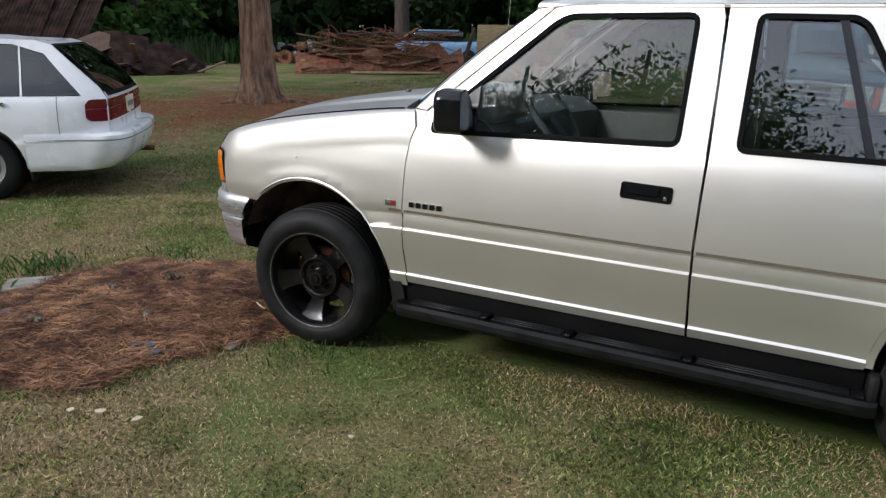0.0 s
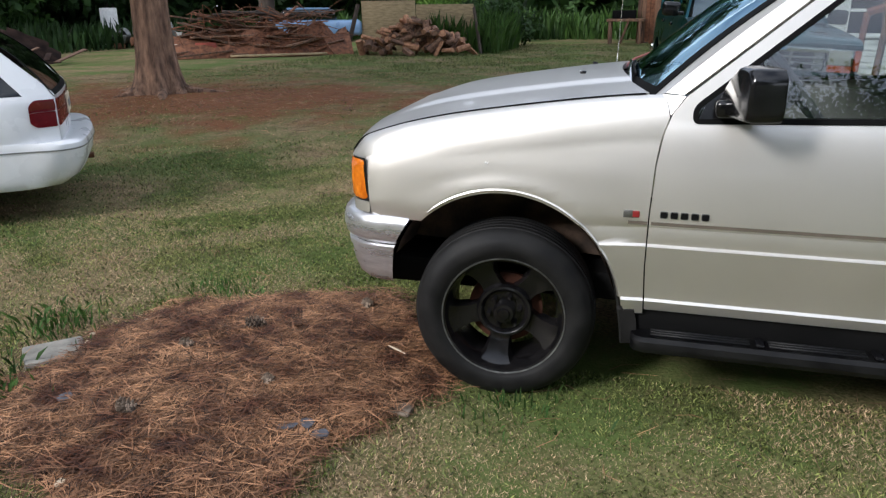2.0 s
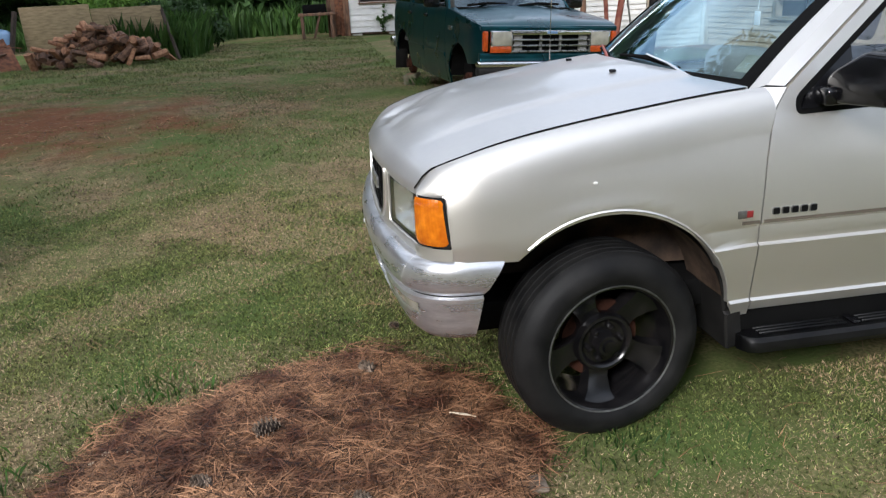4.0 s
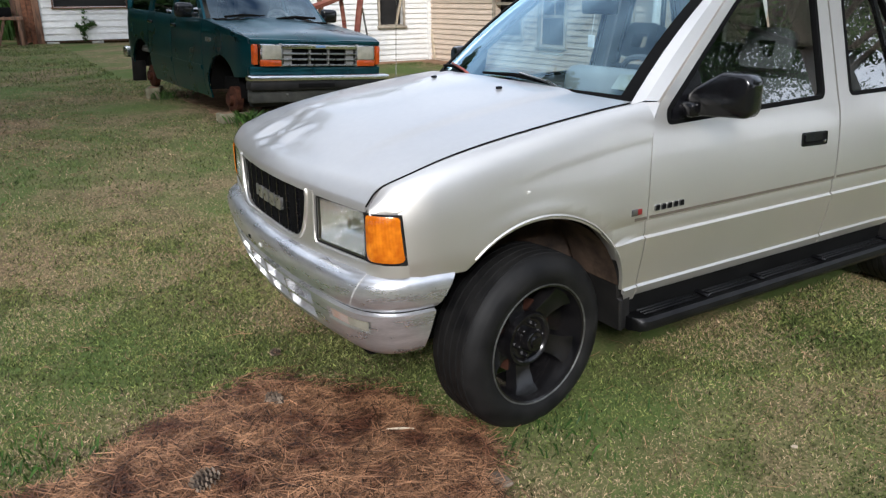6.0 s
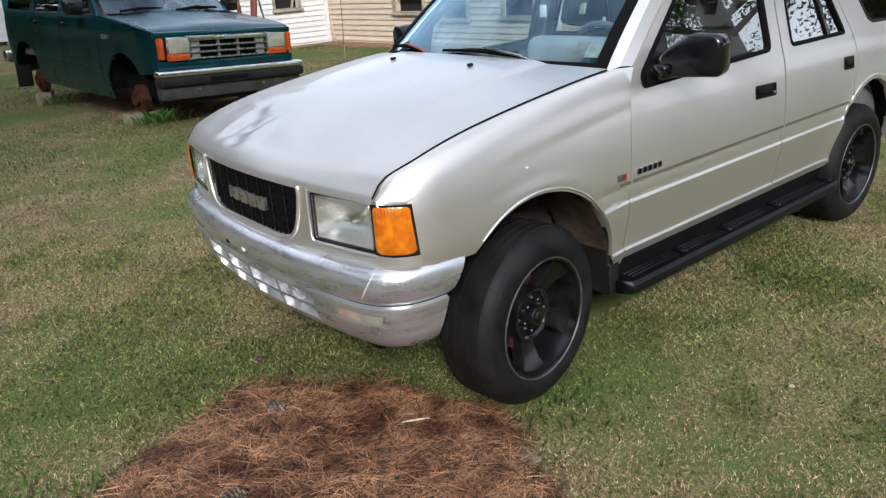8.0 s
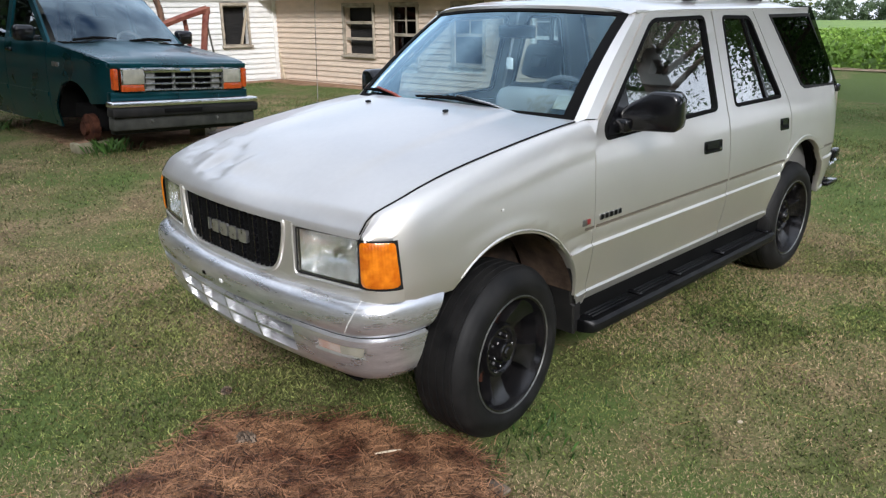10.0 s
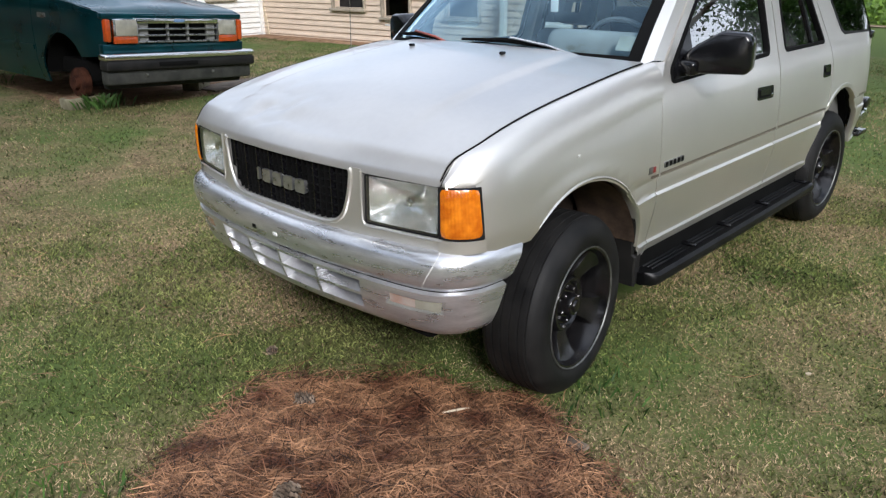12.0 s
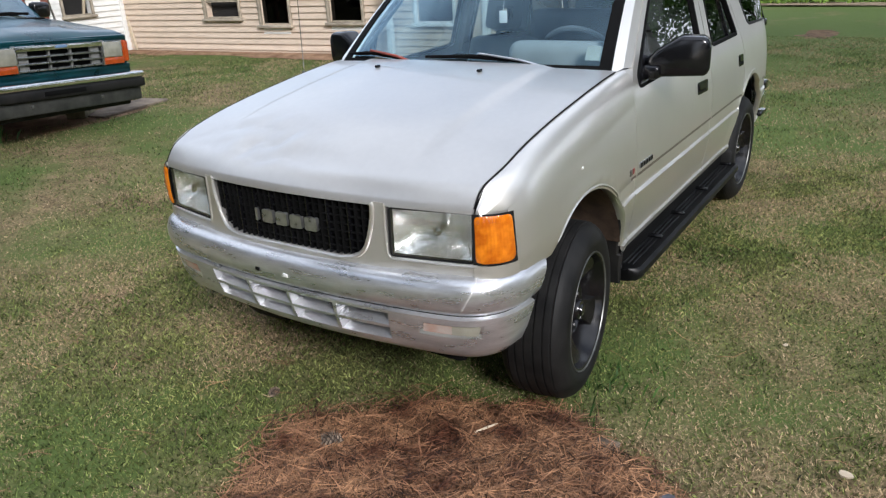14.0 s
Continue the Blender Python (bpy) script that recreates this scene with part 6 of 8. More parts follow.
        for x in (-2.70, -0.22):
            wb = part("wheel", mirrored(add_lathe(bmesh.new(), [(0.0, -0.80), (0.05, -0.81), (0.14, -0.795), (0.165, -0.81), (0.185, -0.82), (0.19, -0.70)], 30), mirror), "greytrim", car, "grey steel wheel with a black tyre", at=pose(x, 0, 0.315))
            part("tyre", mirrored(add_lathe(bmesh.new(), [(0.185, -0.80), (0.20, -0.825), (0.26, -0.832), (0.298, -0.815), (0.315, -0.79), (0.315, -0.66), (0.298, -0.635), (0.20, -0.63), (0.185, -0.66)], 40, close=True), mirror), "tyre", wb)
            ln = bmesh.new()
            rows = []
            for a in span(0, 180, 12):
                rows.append([ln.verts.new((x + 0.372 * math.cos(radians(a)), y, 0.33 + 0.372 * math.sin(radians(a)))) for y in (-0.84, -0.5)])
            for p, q in zip(rows, rows[1:]):
                ln.faces.new((p[0], p[1], q[1], q[0]))
            ln.faces.new([r[1] for r in rows])
            part("wheel_arch_liner", mirrored(ln, mirror), "flatblack", car)
        part("mud_flap", mirrored(box((0.18, -0.76, 0.30), (0.03, 0.18, 0.24), 0.01), mirror), "rubber", car)
        # tail lamp wrapping the corner
        def tail_fn(u, z, out=0.0):
            z = 0.795 + (z - 0.795) * (1 - 0.42 * (max(0.0, 0.24 - u) / 0.16) ** 2)
            p = fn(0.66 + 0.20 * min(u, 0.6) / 0.6, z, out) if u < 0.6 else V((0.862 + out + 0.03 * (1 - (1 - (u - 0.6) * 2.07) ** 2), fn(0.86, z).y + (u - 0.6) * 1.80, z))
            return p
        tl = bmesh.new()
        grid(span(0.08, 1.0, 18), span(0.708, 0.815, 4), lambda u, z: tail_fn(u, z, 0.008), bm=tl)
        lamp = part("tail_lamp", mirrored(tl, mirror), "red", car, "red and amber wrap-round tail lamp")
        ta = bmesh.new()
        grid(span(0.08, 1.0, 18), span(0.818, 0.900, 4), lambda u, z: tail_fn(u, z, 0.008), bm=ta)
        part("amber_lens", mirrored(ta, mirror), "red", lamp)
        tb = bmesh.new()
        grid(span(0.10, 0.98, 18), span(0.835, 0.888, 3), lambda u, z: tail_fn(u, z, 0.0105), bm=tb)
        part("amber_band", mirrored(tb, mirror), "orangered", lamp)
        part("door_mirror", mirrored(box((-1.72, -0.93, 0.98), (0.12, 0.18, 0.13), 0.04), mirror), "whitecar", car)
        hl = part("headlamp", mirrored(box((-3.50, -0.60, 0.66), (0.10, 0.44, 0.12), 0.02), mirror), "reflector", car)
    wid = lambda x, z: -fn(x, z).y
    roof = grid(span(0, 1, 18), span(-1, 1, 20), lambda s, v: V((-1.22 + 1.62 * s, 0.625 * v, 1.445 - 0.02 * v * v - 0.025 * abs(v) ** 8 - 0.05 * (1 - ease(s, 0, 0.25)) - 0.075 * ease(s, 0.6, 1.0))), flip=True)
    part("roof", roof, "whitecar", car)
    hood = grid(span(0, 1, 12), span(-1, 1, 16), lambda s, v: V((-3.56 + 0.12 * v * v + 1.62 * s, 0.84 * v, 0.74 + 0.19 * s ** 0.7 + 0.03 * (1 - v * v))), flip=True)
    part("bonnet", hood, "whitecar", car)
    sc = grid(span(-1, 1, 10), span(0, 1, 6), lambda u, v: V((-1.95 - 0.12 * (1 - u * u), 0.80 * u, 0.94)).lerp(V((-1.20 - 0.06 * (1 - u * u), 0.60 * u, 1.385)), v))
    ws = part("windscreen", sc, "dark_pane", car)
    hatch = grid(span(-1, 1, 14), span(0, 1, 8), lambda u, v: V((0.885 - 0.03 * u * u, 0.745 * u, 0.915)).lerp(V((0.40 + 0.02 * (1 - u * u), 0.575 * u, 1.372)), v) + V((0.03, 0, 0.03)) * (4 * v * (1 - v)))
    part("rear_window", hatch, "dark_pane", car, "raked dark rear window")
    part("rear_window_border", ring([(u, 0.0) for u in span(-1, 1, 9)] + [(1, v) for v in span(0.2, 0.8, 4)] + [(u, 1.0) for u in span(1, -1, 9)] + [(-1, v) for v in span(0.8, 0.2, 4)],
         [(u * 0.93, 0.07) for u in span(-1, 1, 9)] + [(0.93, 0.07 + v * 0.88) for v in span(0.2, 0.8, 4)] + [(u * 0.93, 0.95) for u in span(1, -1, 9)] + [(-0.93, 0.07 + v * 0.88) for v in span(0.8, 0.2, 4)],
         lambda u, v: V((0.889 - 0.03 * u * u, 0.745 * u, 0.917)).lerp(V((0.404 + 0.02 * (1 - u * u), 0.575 * u, 1.374)), v) + V((0.03, 0, 0.03)) * (4 * v * (1 - v)), rim=0.004, inward=(-0.6, 0, -0.6)), "flatblack", car)
    tg = grid(span(-1, 1, 16), span(0.50, 0.925, 8), lambda u, z: V((0.862 + 0.03 * (1 - u * u), wid(0.86, z) * u, z)))
    tail = part("tailgate", tg, "whitecar", car)
    part("plate", box((0.905, 0.0, 0.80), (0.012, 0.34, 0.15), 0.004), "chip", tail, "pale plate with plain dark bars")
    part("plate_bar", box((0.913, 0.0, 0.80), (0.006, 0.26, 0.05), 0.002), "greytrim", tail)
    # bumper
    bm = bmesh.new()
    sec = [(-0.06, 0.60), (0.10, 0.605), (0.135, 0.585), (0.145, 0.54), (0.13, 0.50), (0.12, 0.44), (0.07, 0.34), (-0.02, 0.28), (-0.10, 0.27)]
    def pl(t, d):
        a = [(0.17, -0.874), (0.40, -0.876), (0.62, -0.866), (0.78, -0.825), (0.86, -0.72), (0.90, -0.40), (0.92, 0.0)]
        a = a + [(x, -y) for x, y in reversed(a[:-1])]
        def at(t):
            k = min(max(t, 0.0), 1.0) * (len(a) - 1)
            i = min(int(k), len(a) - 2)
            f = k - i
            p0, p1, p2, p3 = (V(a[min(max(j, 0), len(a) - 1)]) for j in (i - 1, i, i + 1, i + 2))
            return 0.5 * ((2 * p1) + (p2 - p0) * f + (2 * p0 - 5 * p1 + 4 * p2 - p3) * f * f + (3 * p1 - p0 - 3 * p2 + p3) * f ** 3)
        tn = (at(t + 0.03) - at(t - 0.03)).normalized()
        return at(t) + V((tn.y, -tn.x)) * d
    def bump(t, k):
        d, z = sec[k]
        q = pl(t, d * (0.13 + 0.87 * ease(min(t, 1 - t), 0.14, 0.34)))
        return V((q.x, q.y, z))
    grid(span(0, 1, 61), list(range(len(sec))), bump, bm=bm)
    bmesh.ops.recalc_face_normals(bm, faces=bm.faces[:])
    rbp = part("rear_bumper", bm, "whitecar", car, "large white wrap-round rear bumper")
    ts = bmesh.new()
    grid(span(0, 1, 61), (0, 1), lambda t, k: bump(t, 3) + V((0, 0, 0.012 - 0.010 * k)) + (bump(t, 3) - V((0.3, 0, 0.54))).normalized() * 0.004, bm=ts)
    part("trim_line", ts, "greytrim", rbp)
    fb = box((-3.58, 0, 0.46), (0.16, 1.72, 0.34), 0.06, seg=3)
    part("front_bumper", fb, "whitecar", car)
    part("exhaust", tube([(0.70, 0.45, 0.28), (1.02, 0.45, 0.27)], 0.028, 10), "rust", car)
    part("underbody", box((-1.3, 0, 0.33), (4.3, 1.2, 0.10), 0.02), "flatblack", car)
    part("cabin", box((-0.6, 0, 0.60), (2.6, 1.5, 0.45), 0.05), "cabin", car)
    for x, y in ((-1.05, -0.37), (-1.05, 0.37), (-0.10, -0.35), (-0.10, 0.35)):
        part("seat_back", box((x, y, 0.98), (0.14, 0.5, 0.45), 0.05), "cabin", car)
    return car


GREEN = Matrix.Translation((1.540, 6.053, 0.143)) @ Matrix.Rotation(radians(97.1), 4, "Z") @ Matrix.Rotation(radians(-1.7), 4, "Y") @ Matrix.Rotation(radians(3.4), 4, "X")
green_suv = build_green_suv(GREEN)
wagon = build_wagon(Matrix.Translation((-4.84, 0.96, 0.0)) @ Matrix.Rotation(radians(40.2), 4, "Z"))

# ---- buildings ----
def facade(name, a, b, base, top, openings, material, board=0.105, label="", category="wall", parent=None):
    """A wall of lapped boards from a to b (plan), with openings (from, to, sill, head) along it; its outer face looks to the right of a to b."""
    a, b = V((*a, 0)), V((*b, 0))
    d = (b - a)
    length = d.length
    d.normalize()
    m = Matrix(((d.x, -d.y, 0, a.x), (d.y, d.x, 0, a.y), (0, 0, 1, 0), (0, 0, 0, 1)))
    # core wall behind the boards, open where the windows are
    core = bmesh.new()
    us = sorted({0.0, length} | {o[0] for o in openings} | {o[1] for o in openings})
    zs = sorted({base, top} | {o[2] for o in openings} | {o[3] for o in openings})
    for u0, u1 in zip(us, us[1:]):
        for z0, z1 in zip(zs, zs[1:]):
            if not any(o[0] <= u0 and u1 <= o[1] and o[2] <= z0 and z1 <= o[3] for o in openings):
                add_box(core, ((u0 + u1) / 2, 0.09, (z0 + z1) / 2), (u1 - u0, 0.12, z1 - z0))
    bmesh.ops.remove_doubles(core, verts=core.verts[:], dist=1e-4)
    wall = part(name, core, material, parent, at=m)
    if parent is None:
        tagged(wall, label, category, kind="structure")
    boards.append((wall, length, base, top, openings, material, board))
    return wall, m


boards = []


def lay_boards():
    """Lapped boards, each a piece of its own, the lower edge proud of the one below."""
    for wall, length, base, top, openings, material, h in boards:
        k, z = 0, base
        while z < top - 0.02:
            z1 = min(z + h, top)
            stops = [(0.0, length)]
            for o in openings:
                if o[2] < z1 - 0.01 and o[3] > z + 0.01:
                    nxt = []
                    for s0, s1 in stops:
                        if o[0] - 0.05 > s0:
                            nxt.append((s0, min(s1, o[0] - 0.05)))
                        if o[1] + 0.05 < s1:
                            nxt.append((max(s0, o[1] + 0.05), s1))
                    stops = [p for p in nxt if p[1] - p[0] > 0.03]
            for s0, s1 in stops:
                bm = bmesh.new()
                p = [(s0, 0.03, z), (s1, 0.03, z), (s1, 0.03, z1 + 0.012), (s0, 0.03, z1 + 0.012), (s0, -0.012, z + 0.0), (s1, -0.012, z + random.uniform(-0.003, 0.003)), (s1, 0.018, z1 + 0.012), (s0, 0.018, z1 + 0.012)]
                vs = [bm.verts.new(q) for q in p]
                for f in ((4, 5, 6, 7), (0, 1, 5, 4), (0, 4, 7, 3), (1, 2, 6, 5), (3, 7, 6, 2)):
                    bm.faces.new([vs[i] for i in f])
                bmesh.ops.recalc_face_normals(bm, faces=bm.faces[:])
                part("board", bm, material, wall)
            z += h
            k += 1


def window(name, m, o, sashes=2, muntins=0, frame_mat="trim", label="", glass="house_pane", patch=0.0):
    """A timber window set in an opening of a facade."""
    u0, u1, z0, z1 = o
    w = thing(name, label, "window", m, kind="structure")
    t = 0.042
    for c, s in (((u0 - 0.02, -0.005, (z0 + z1) / 2), (t, 0.06, z1 - z0 + 0.12)), ((u1 + 0.02, -0.005, (z0 + z1) / 2), (t, 0.06, z1 - z0 + 0.12)), (((u0 + u1) / 2, -0.005, z1 + 0.03), (u1 - u0 + 0.06, 0.055, 0.06))):
        part("window_frame", box(c, s, 0.006), frame_mat, w)
    part("window_sill", box(((u0 + u1) / 2, -0.02, z0 - 0.02), (u1 - u0 + 0.14, 0.10, 0.045), 0.008), frame_mat, w)
    hh = (z1 - z0) / sashes
    for k in range(sashes):
        zc = z0 + hh * (k + 0.5)
        for c, s in ((((u0 + u1) / 2, 0.05, zc - hh / 2 + 0.015), (u1 - u0, 0.035, 0.026)), (((u0 + u1) / 2, 0.05, zc + hh / 2 - 0.012), (u1 - u0, 0.035, 0.024))):
            part("sash_rail", box(c, s, 0.004), frame_mat, w)
        for j in range(muntins if k else 0):
            part("muntin", box((u0 + (u1 - u0) * (j + 1) / (muntins + 1), 0.052, zc), (0.022, 0.025, hh), 0.003), frame_mat, w)
        if muntins and k:
            part("muntin", box(((u0 + u1) / 2, 0.054, zc), (u1 - u0, 0.022, 0.022), 0.003), frame_mat, w)
        pane = bmesh.new()
        pane.faces.new([pane.verts.new(q) for q in ((u0, 0.065, zc - hh / 2), (u1, 0.065, zc - hh / 2), (u1, 0.065, zc + hh / 2), (u0, 0.065, zc + hh / 2))])
        if glass:
            part("pane", pane, glass, w)
        else:
            pane.free()
    # Near-black box added behind the opening; its colour imitates the unlit room.
    part("dark_room", box(((u0 + u1) / 2, 0.62, (z0 + z1) / 2), (u1 - u0 + 0.3, 0.9, z1 - z0 + 0.3)), "unlitroom", w)
    if patch:
        part("patch_board", box(((u0 + u1) / 2, 0.02, z0 - 0.09), (u1 - u0 - 0.04, 0.05, 0.11), 0.004), "whitetrim", w)
    return w


HC = (6.93, 11.72)                      # inner corner of the house
HE = (7.41, 3.80)                       # far end of the beige wing
ops = [(2.24, 3.06, 0.82, 1.72), (3.56, 4.20, 0.70, 1.72), (5.06, 5.72, 0.74, 1.72), (6.75, 7.40, 0.72, 1.70)]
wall_beige, MB = facade("wall_beige", HC, HE, 0.17, 1.86, ops, "beige", label="beige lapped-board house wall with old sash windows")
window("window_1", MB, ops[0], 3, 0, "trim", "empty three-part window opening, dark inside", "")
window("window_2", MB, ops[1], 2, 1, "trim", "old sash window with a white patch under it", "house_pane", patch=0.1)
window("window_3", MB, ops[2], 2, 1, "trim", "old sash window with a white patch under it", "house_pane", patch=0.1)
window("window_4", MB, ops[3], 2, 1, "whitetrim", "white-framed sash window", "house_pane")
ops_w = [(3.02, 3.56, 0.97, 1.76), (0.9, 1.5, 0.95, 1.80)]
WA, WB = (2.72, 11.95), (6.93, 11.74)
wall_white, MW = facade("wall_white", WA, WB, 0.17, 2.06, ops_w, "white", label="white lapped-board house wall, paint worn")
window("window_5", MW, ops_w[0], 1, 0, "trim", "broken window with bare timber reveals", "")
window("window_6", MW, ops_w[1], 2, 0, "whitetrim", "dark window half hidden behind the parked car", "house_pane")
part("reveal_board", box((0, 0, 0), (0.04, 0.05, 0.75), 0.004), "chip", bpy.data.objects["window_5"], at=Matrix.Translation((3.50, 0.04, 1.36)) @ Matrix.Rotation(radians(14), 4, "Y"))
# roofs
def build_roof():
    r1 = thing("roof_beige", "low rusty tin roof with a white fascia and gutter", "roof", MB, kind="structure")
    length = (V(HE) - V(HC)).length
    part("fascia", box((length / 2 - 0.2, -0.36, 1.985), (length + 0.5, 0.035, 0.25), 0.006), "whitetrim", r1)
    part("gutter", tube([(-0.3, -0.40, 2.10), (length + 0.1, -0.40, 2.09)], 0.035, 8), "whitetrim", r1)
    part("soffit", box((length / 2 - 0.2, -0.17, 1.872), (length + 0.5, 0.40, 0.02), 0.0), "whitetrim", r1)
    n = int((length + 0.4) / 0.62)
    for k in range(n):
        sh = grid(span(0, 0.63, 22), (0, 1), lambda u, t: V((-0.2 + 0.62 * k + u, -0.45 + 3.0 * t, 2.14 + 0.75 * t + 0.012 * math.cos(u * 2 * math.pi / 0.075))))
        part("tin_sheet", sh, "tin", r1)
    part("gable_trim", box((length + 0.12, 1.0, 2.30), (0.04, 3.0, 0.14), 0.005, m=Matrix.Translation((0, 0, 0))), "whitetrim", r1)
    part("porch_post", box((length - 1.5, -0.30, 1.05), (0.09, 0.09, 1.72), 0.008), "whitetrim", r1)
    part("corner_board", box((length + 0.0, 0.02, 1.02), (0.10, 0.10, 1.68), 0.006), "whitetrim", r1)
    r2 = thing("roof_white", "tin roof with wide white eave boards", "roof", MW, kind="structure")
    part("fascia", box((2.1, -0.28, 2.14), (4.9, 0.035, 0.16), 0.006), "whitetrim", r2)
    part("soffit", box((2.1, -0.12, 2.065), (4.8, 0.32, 0.02), 0.0), "whitetrim", r2)
    for k in range(8):
        sh = grid(span(0, 0.63, 22), (0, 1), lambda u, t: V((-0.3 + 0.62 * k + u, -0.34 + 3.0 * t, 2.24 + 1.3 * t + 0.012 * math.cos(u * 2 * math.pi / 0.075))))
        part("tin_sheet", sh, "tin", r2)
    part("corner_board", box((4.19, -0.02, 1.10), (0.09, 0.05, 1.86), 0.006), "whitetrim", r2)


build_roof()
# closing walls behind
tagged(part("wall_back", box((10.4, 7.95, 1.2), (0.2, 8.5, 2.3), 0.01), "beige"), "plain back wall of the house", "wall", kind="structure")
tagged(part("wall_end", box((9.0, 3.86, 1.0), (2.8, 0.12, 1.7), 0.01), "beige"), "plain end wall of the house", "wall", kind="structure")
tagged(part("wall_side", box((2.76, 14.1, 1.15), (0.12, 4.2, 2.0), 0.01), "white"), "plain side wall of the white wing", "wall", kind="structure")
# dirt strip along the house foot
def foot_strip(name, pts, w, label):
    bm = bmesh.new()
    rows = []
    for i, t in enumerate(span(0, 1, 40)):
        p = V(pts[0]).lerp(V(pts[1]), t)
        d = (V(pts[1]) - V(pts[0])).normalized()
        n = V((d.y, -d.x))
        k = w * (0.7 + 0.6 * abs(noise.noise(V((t * 9, w, 0)))))
        rows.append([bm.verts.new((q.x, q.y, lift(q.x, q.y) + h)) for q, h in ((p - n * 0.1, 0.04), (p + n * k * 0.5, 0.03), (p + n * k, 0.0))])
    for a, b in zip(rows, rows[1:]):
        for j in range(2):
            bm.faces.new((a[j], b[j], b[j + 1], a[j + 1]))
    bmesh.ops.recalc_face_normals(bm, faces=bm.faces[:])
    return tagged(part(name, bm, "dirt"), label, "dirt", kind="structure")


foot_strip("dirt_strip_1", (HC, HE), 0.45, "bare dirt along the foot of the house wall")
tagged(part("leaning_plank", box((0, 0, 0.36), (0.022, 0.07, 0.72), 0.004), "chip", at=Matrix.Translation((6.915, 11.52, 0.178)) @ Matrix.Rotation(radians(-14), 4, "X") @ Matrix.Rotation(radians(2), 4, "Y")), "thin pale plank leaning in the corner of the house walls", "plank")
foot_strip("dirt_strip_2", (WA, WB), 0.2, "bare dirt along the foot of the white wall")

# ---- white shed with a broken window and bare timber corner ----
ops_s = [(0.48, 2.6, 1.30, 2.4)]
SA, SB = (0.12, 24.3), (4.9, 23.6)
wall_shed, MS = facade("wall_shed", SA, SB, 0.30, 3.0, ops_s, "white", 0.20, label="white board wall of an old shed with a vine on it")
window("window_7", MS, ops_s[0], 1, 2, "board", "broken wide window in grey weathered timber", "")
def build_shed():
    sh = thing("shed_corner", "weathered brown plank corner of the old shed", "shed", MS, kind="structure")
    for k in range(5):
        part("plank", box((-0.05 - 0.145 * k, -0.02 + 0.02 * (k % 2), 1.55), (0.14, 0.03, 2.8 - 0.12 * (k % 3)), 0.006), "board" if k not in (1, 2) else "rust", sh)
    part("corner_post", box((0.02, -0.02, 1.6), (0.12, 0.12, 2.9), 0.01), "board", sh)
    part("shed_side", box((-0.5, 2.0, 1.6), (0.1, 3.8, 2.9), 0.01), "board", sh)
    part("shed_roof", box((2.0, 1.8, 3.10), (6.4, 4.4, 0.08), 0.01), "tin", sh)
    part("shed_floor", box((2.4, 1.9, 0.27), (4.8, 3.7, 0.08), 0.01), "board", sh)
    for x in (0.3, 1.6, 3.0, 4.4):
        part("pier", box((x, 0.15, 0.20), (0.35, 0.3, 0.14), 0.02), "concrete", sh)
    tb = thing("work_table", "rough dark timber work table beside the shed", "table", Matrix.Translation((-0.95, 24.0, 0.15)))
    part("tabletop", box((0, 0, 0.86), (1.25, 0.7, 0.09), 0.012), "board", tb)
    for x in (-0.5, 0.5):
        for y in (-0.28, 0.28):
            part("leg", box((x, y, 0.41), (0.10, 0.10, 0.82), 0.01), "board", tb)
    part("brace", box((-0.15, -0.28, 0.45), (0.08, 0.05, 0.95), 0.01, m=Matrix.Rotation(radians(18), 4, "Y")), "board", tb)
    tagged(part("toolbox", box((0, 0, 0.14), (0.8, 0.45, 0.28), 0.03), "flatblack", at=Matrix.Translation((-1.0, 24.0, 1.055))), "dark metal box lying on the work table", "box")


build_shed()

# ---- red steel frame in front of the white wall ----
def build_hoist():
    h = thing("steel_frame", "old red steel hoist frame leaning by the white wall", "frame", Matrix.Translation((4.35, 10.45, 0.15)))
    for pts, r, mt in ((((0.35, 0, 1.55), (-0.1, 0, 1.42), (-0.75, 0.05, 1.20)), 0.065, "redsteel"), (((0.35, 0, 1.57), (0.30, 0.0, 1.30), (0.20, 0.0, 0.70), (0.12, 0.0, 0.0)), 0.06, "redsteel"),
                       (((-0.05, 0.1, 1.44), (0.02, 0.15, 1.0), (0.10, 0.2, 0.0)), 0.04, "redsteel"), (((0.36, 0.1, 1.4), (0.50, 0.15, 0.7), (0.58, 0.2, 0.0)), 0.018, "edge"),
                       (((-0.62, 0.05, 1.95), (-0.50, 0.05, 1.55), (-0.45, 0.05, 1.0), (-0.5, 0.05, 0.0)), 0.055, "board"), (((-0.75, 0.05, 1.20), (-0.8, 0.0, 0.5), (-0.85, 0, 0.0)), 0.05, "redsteel")):
        part("beam", tube(pts, r, 6), mt, h)
    part("gusset", box((0.33, 0, 1.52), (0.16, 0.08, 0.14), 0.02), "redsteel", h)


build_hoist()

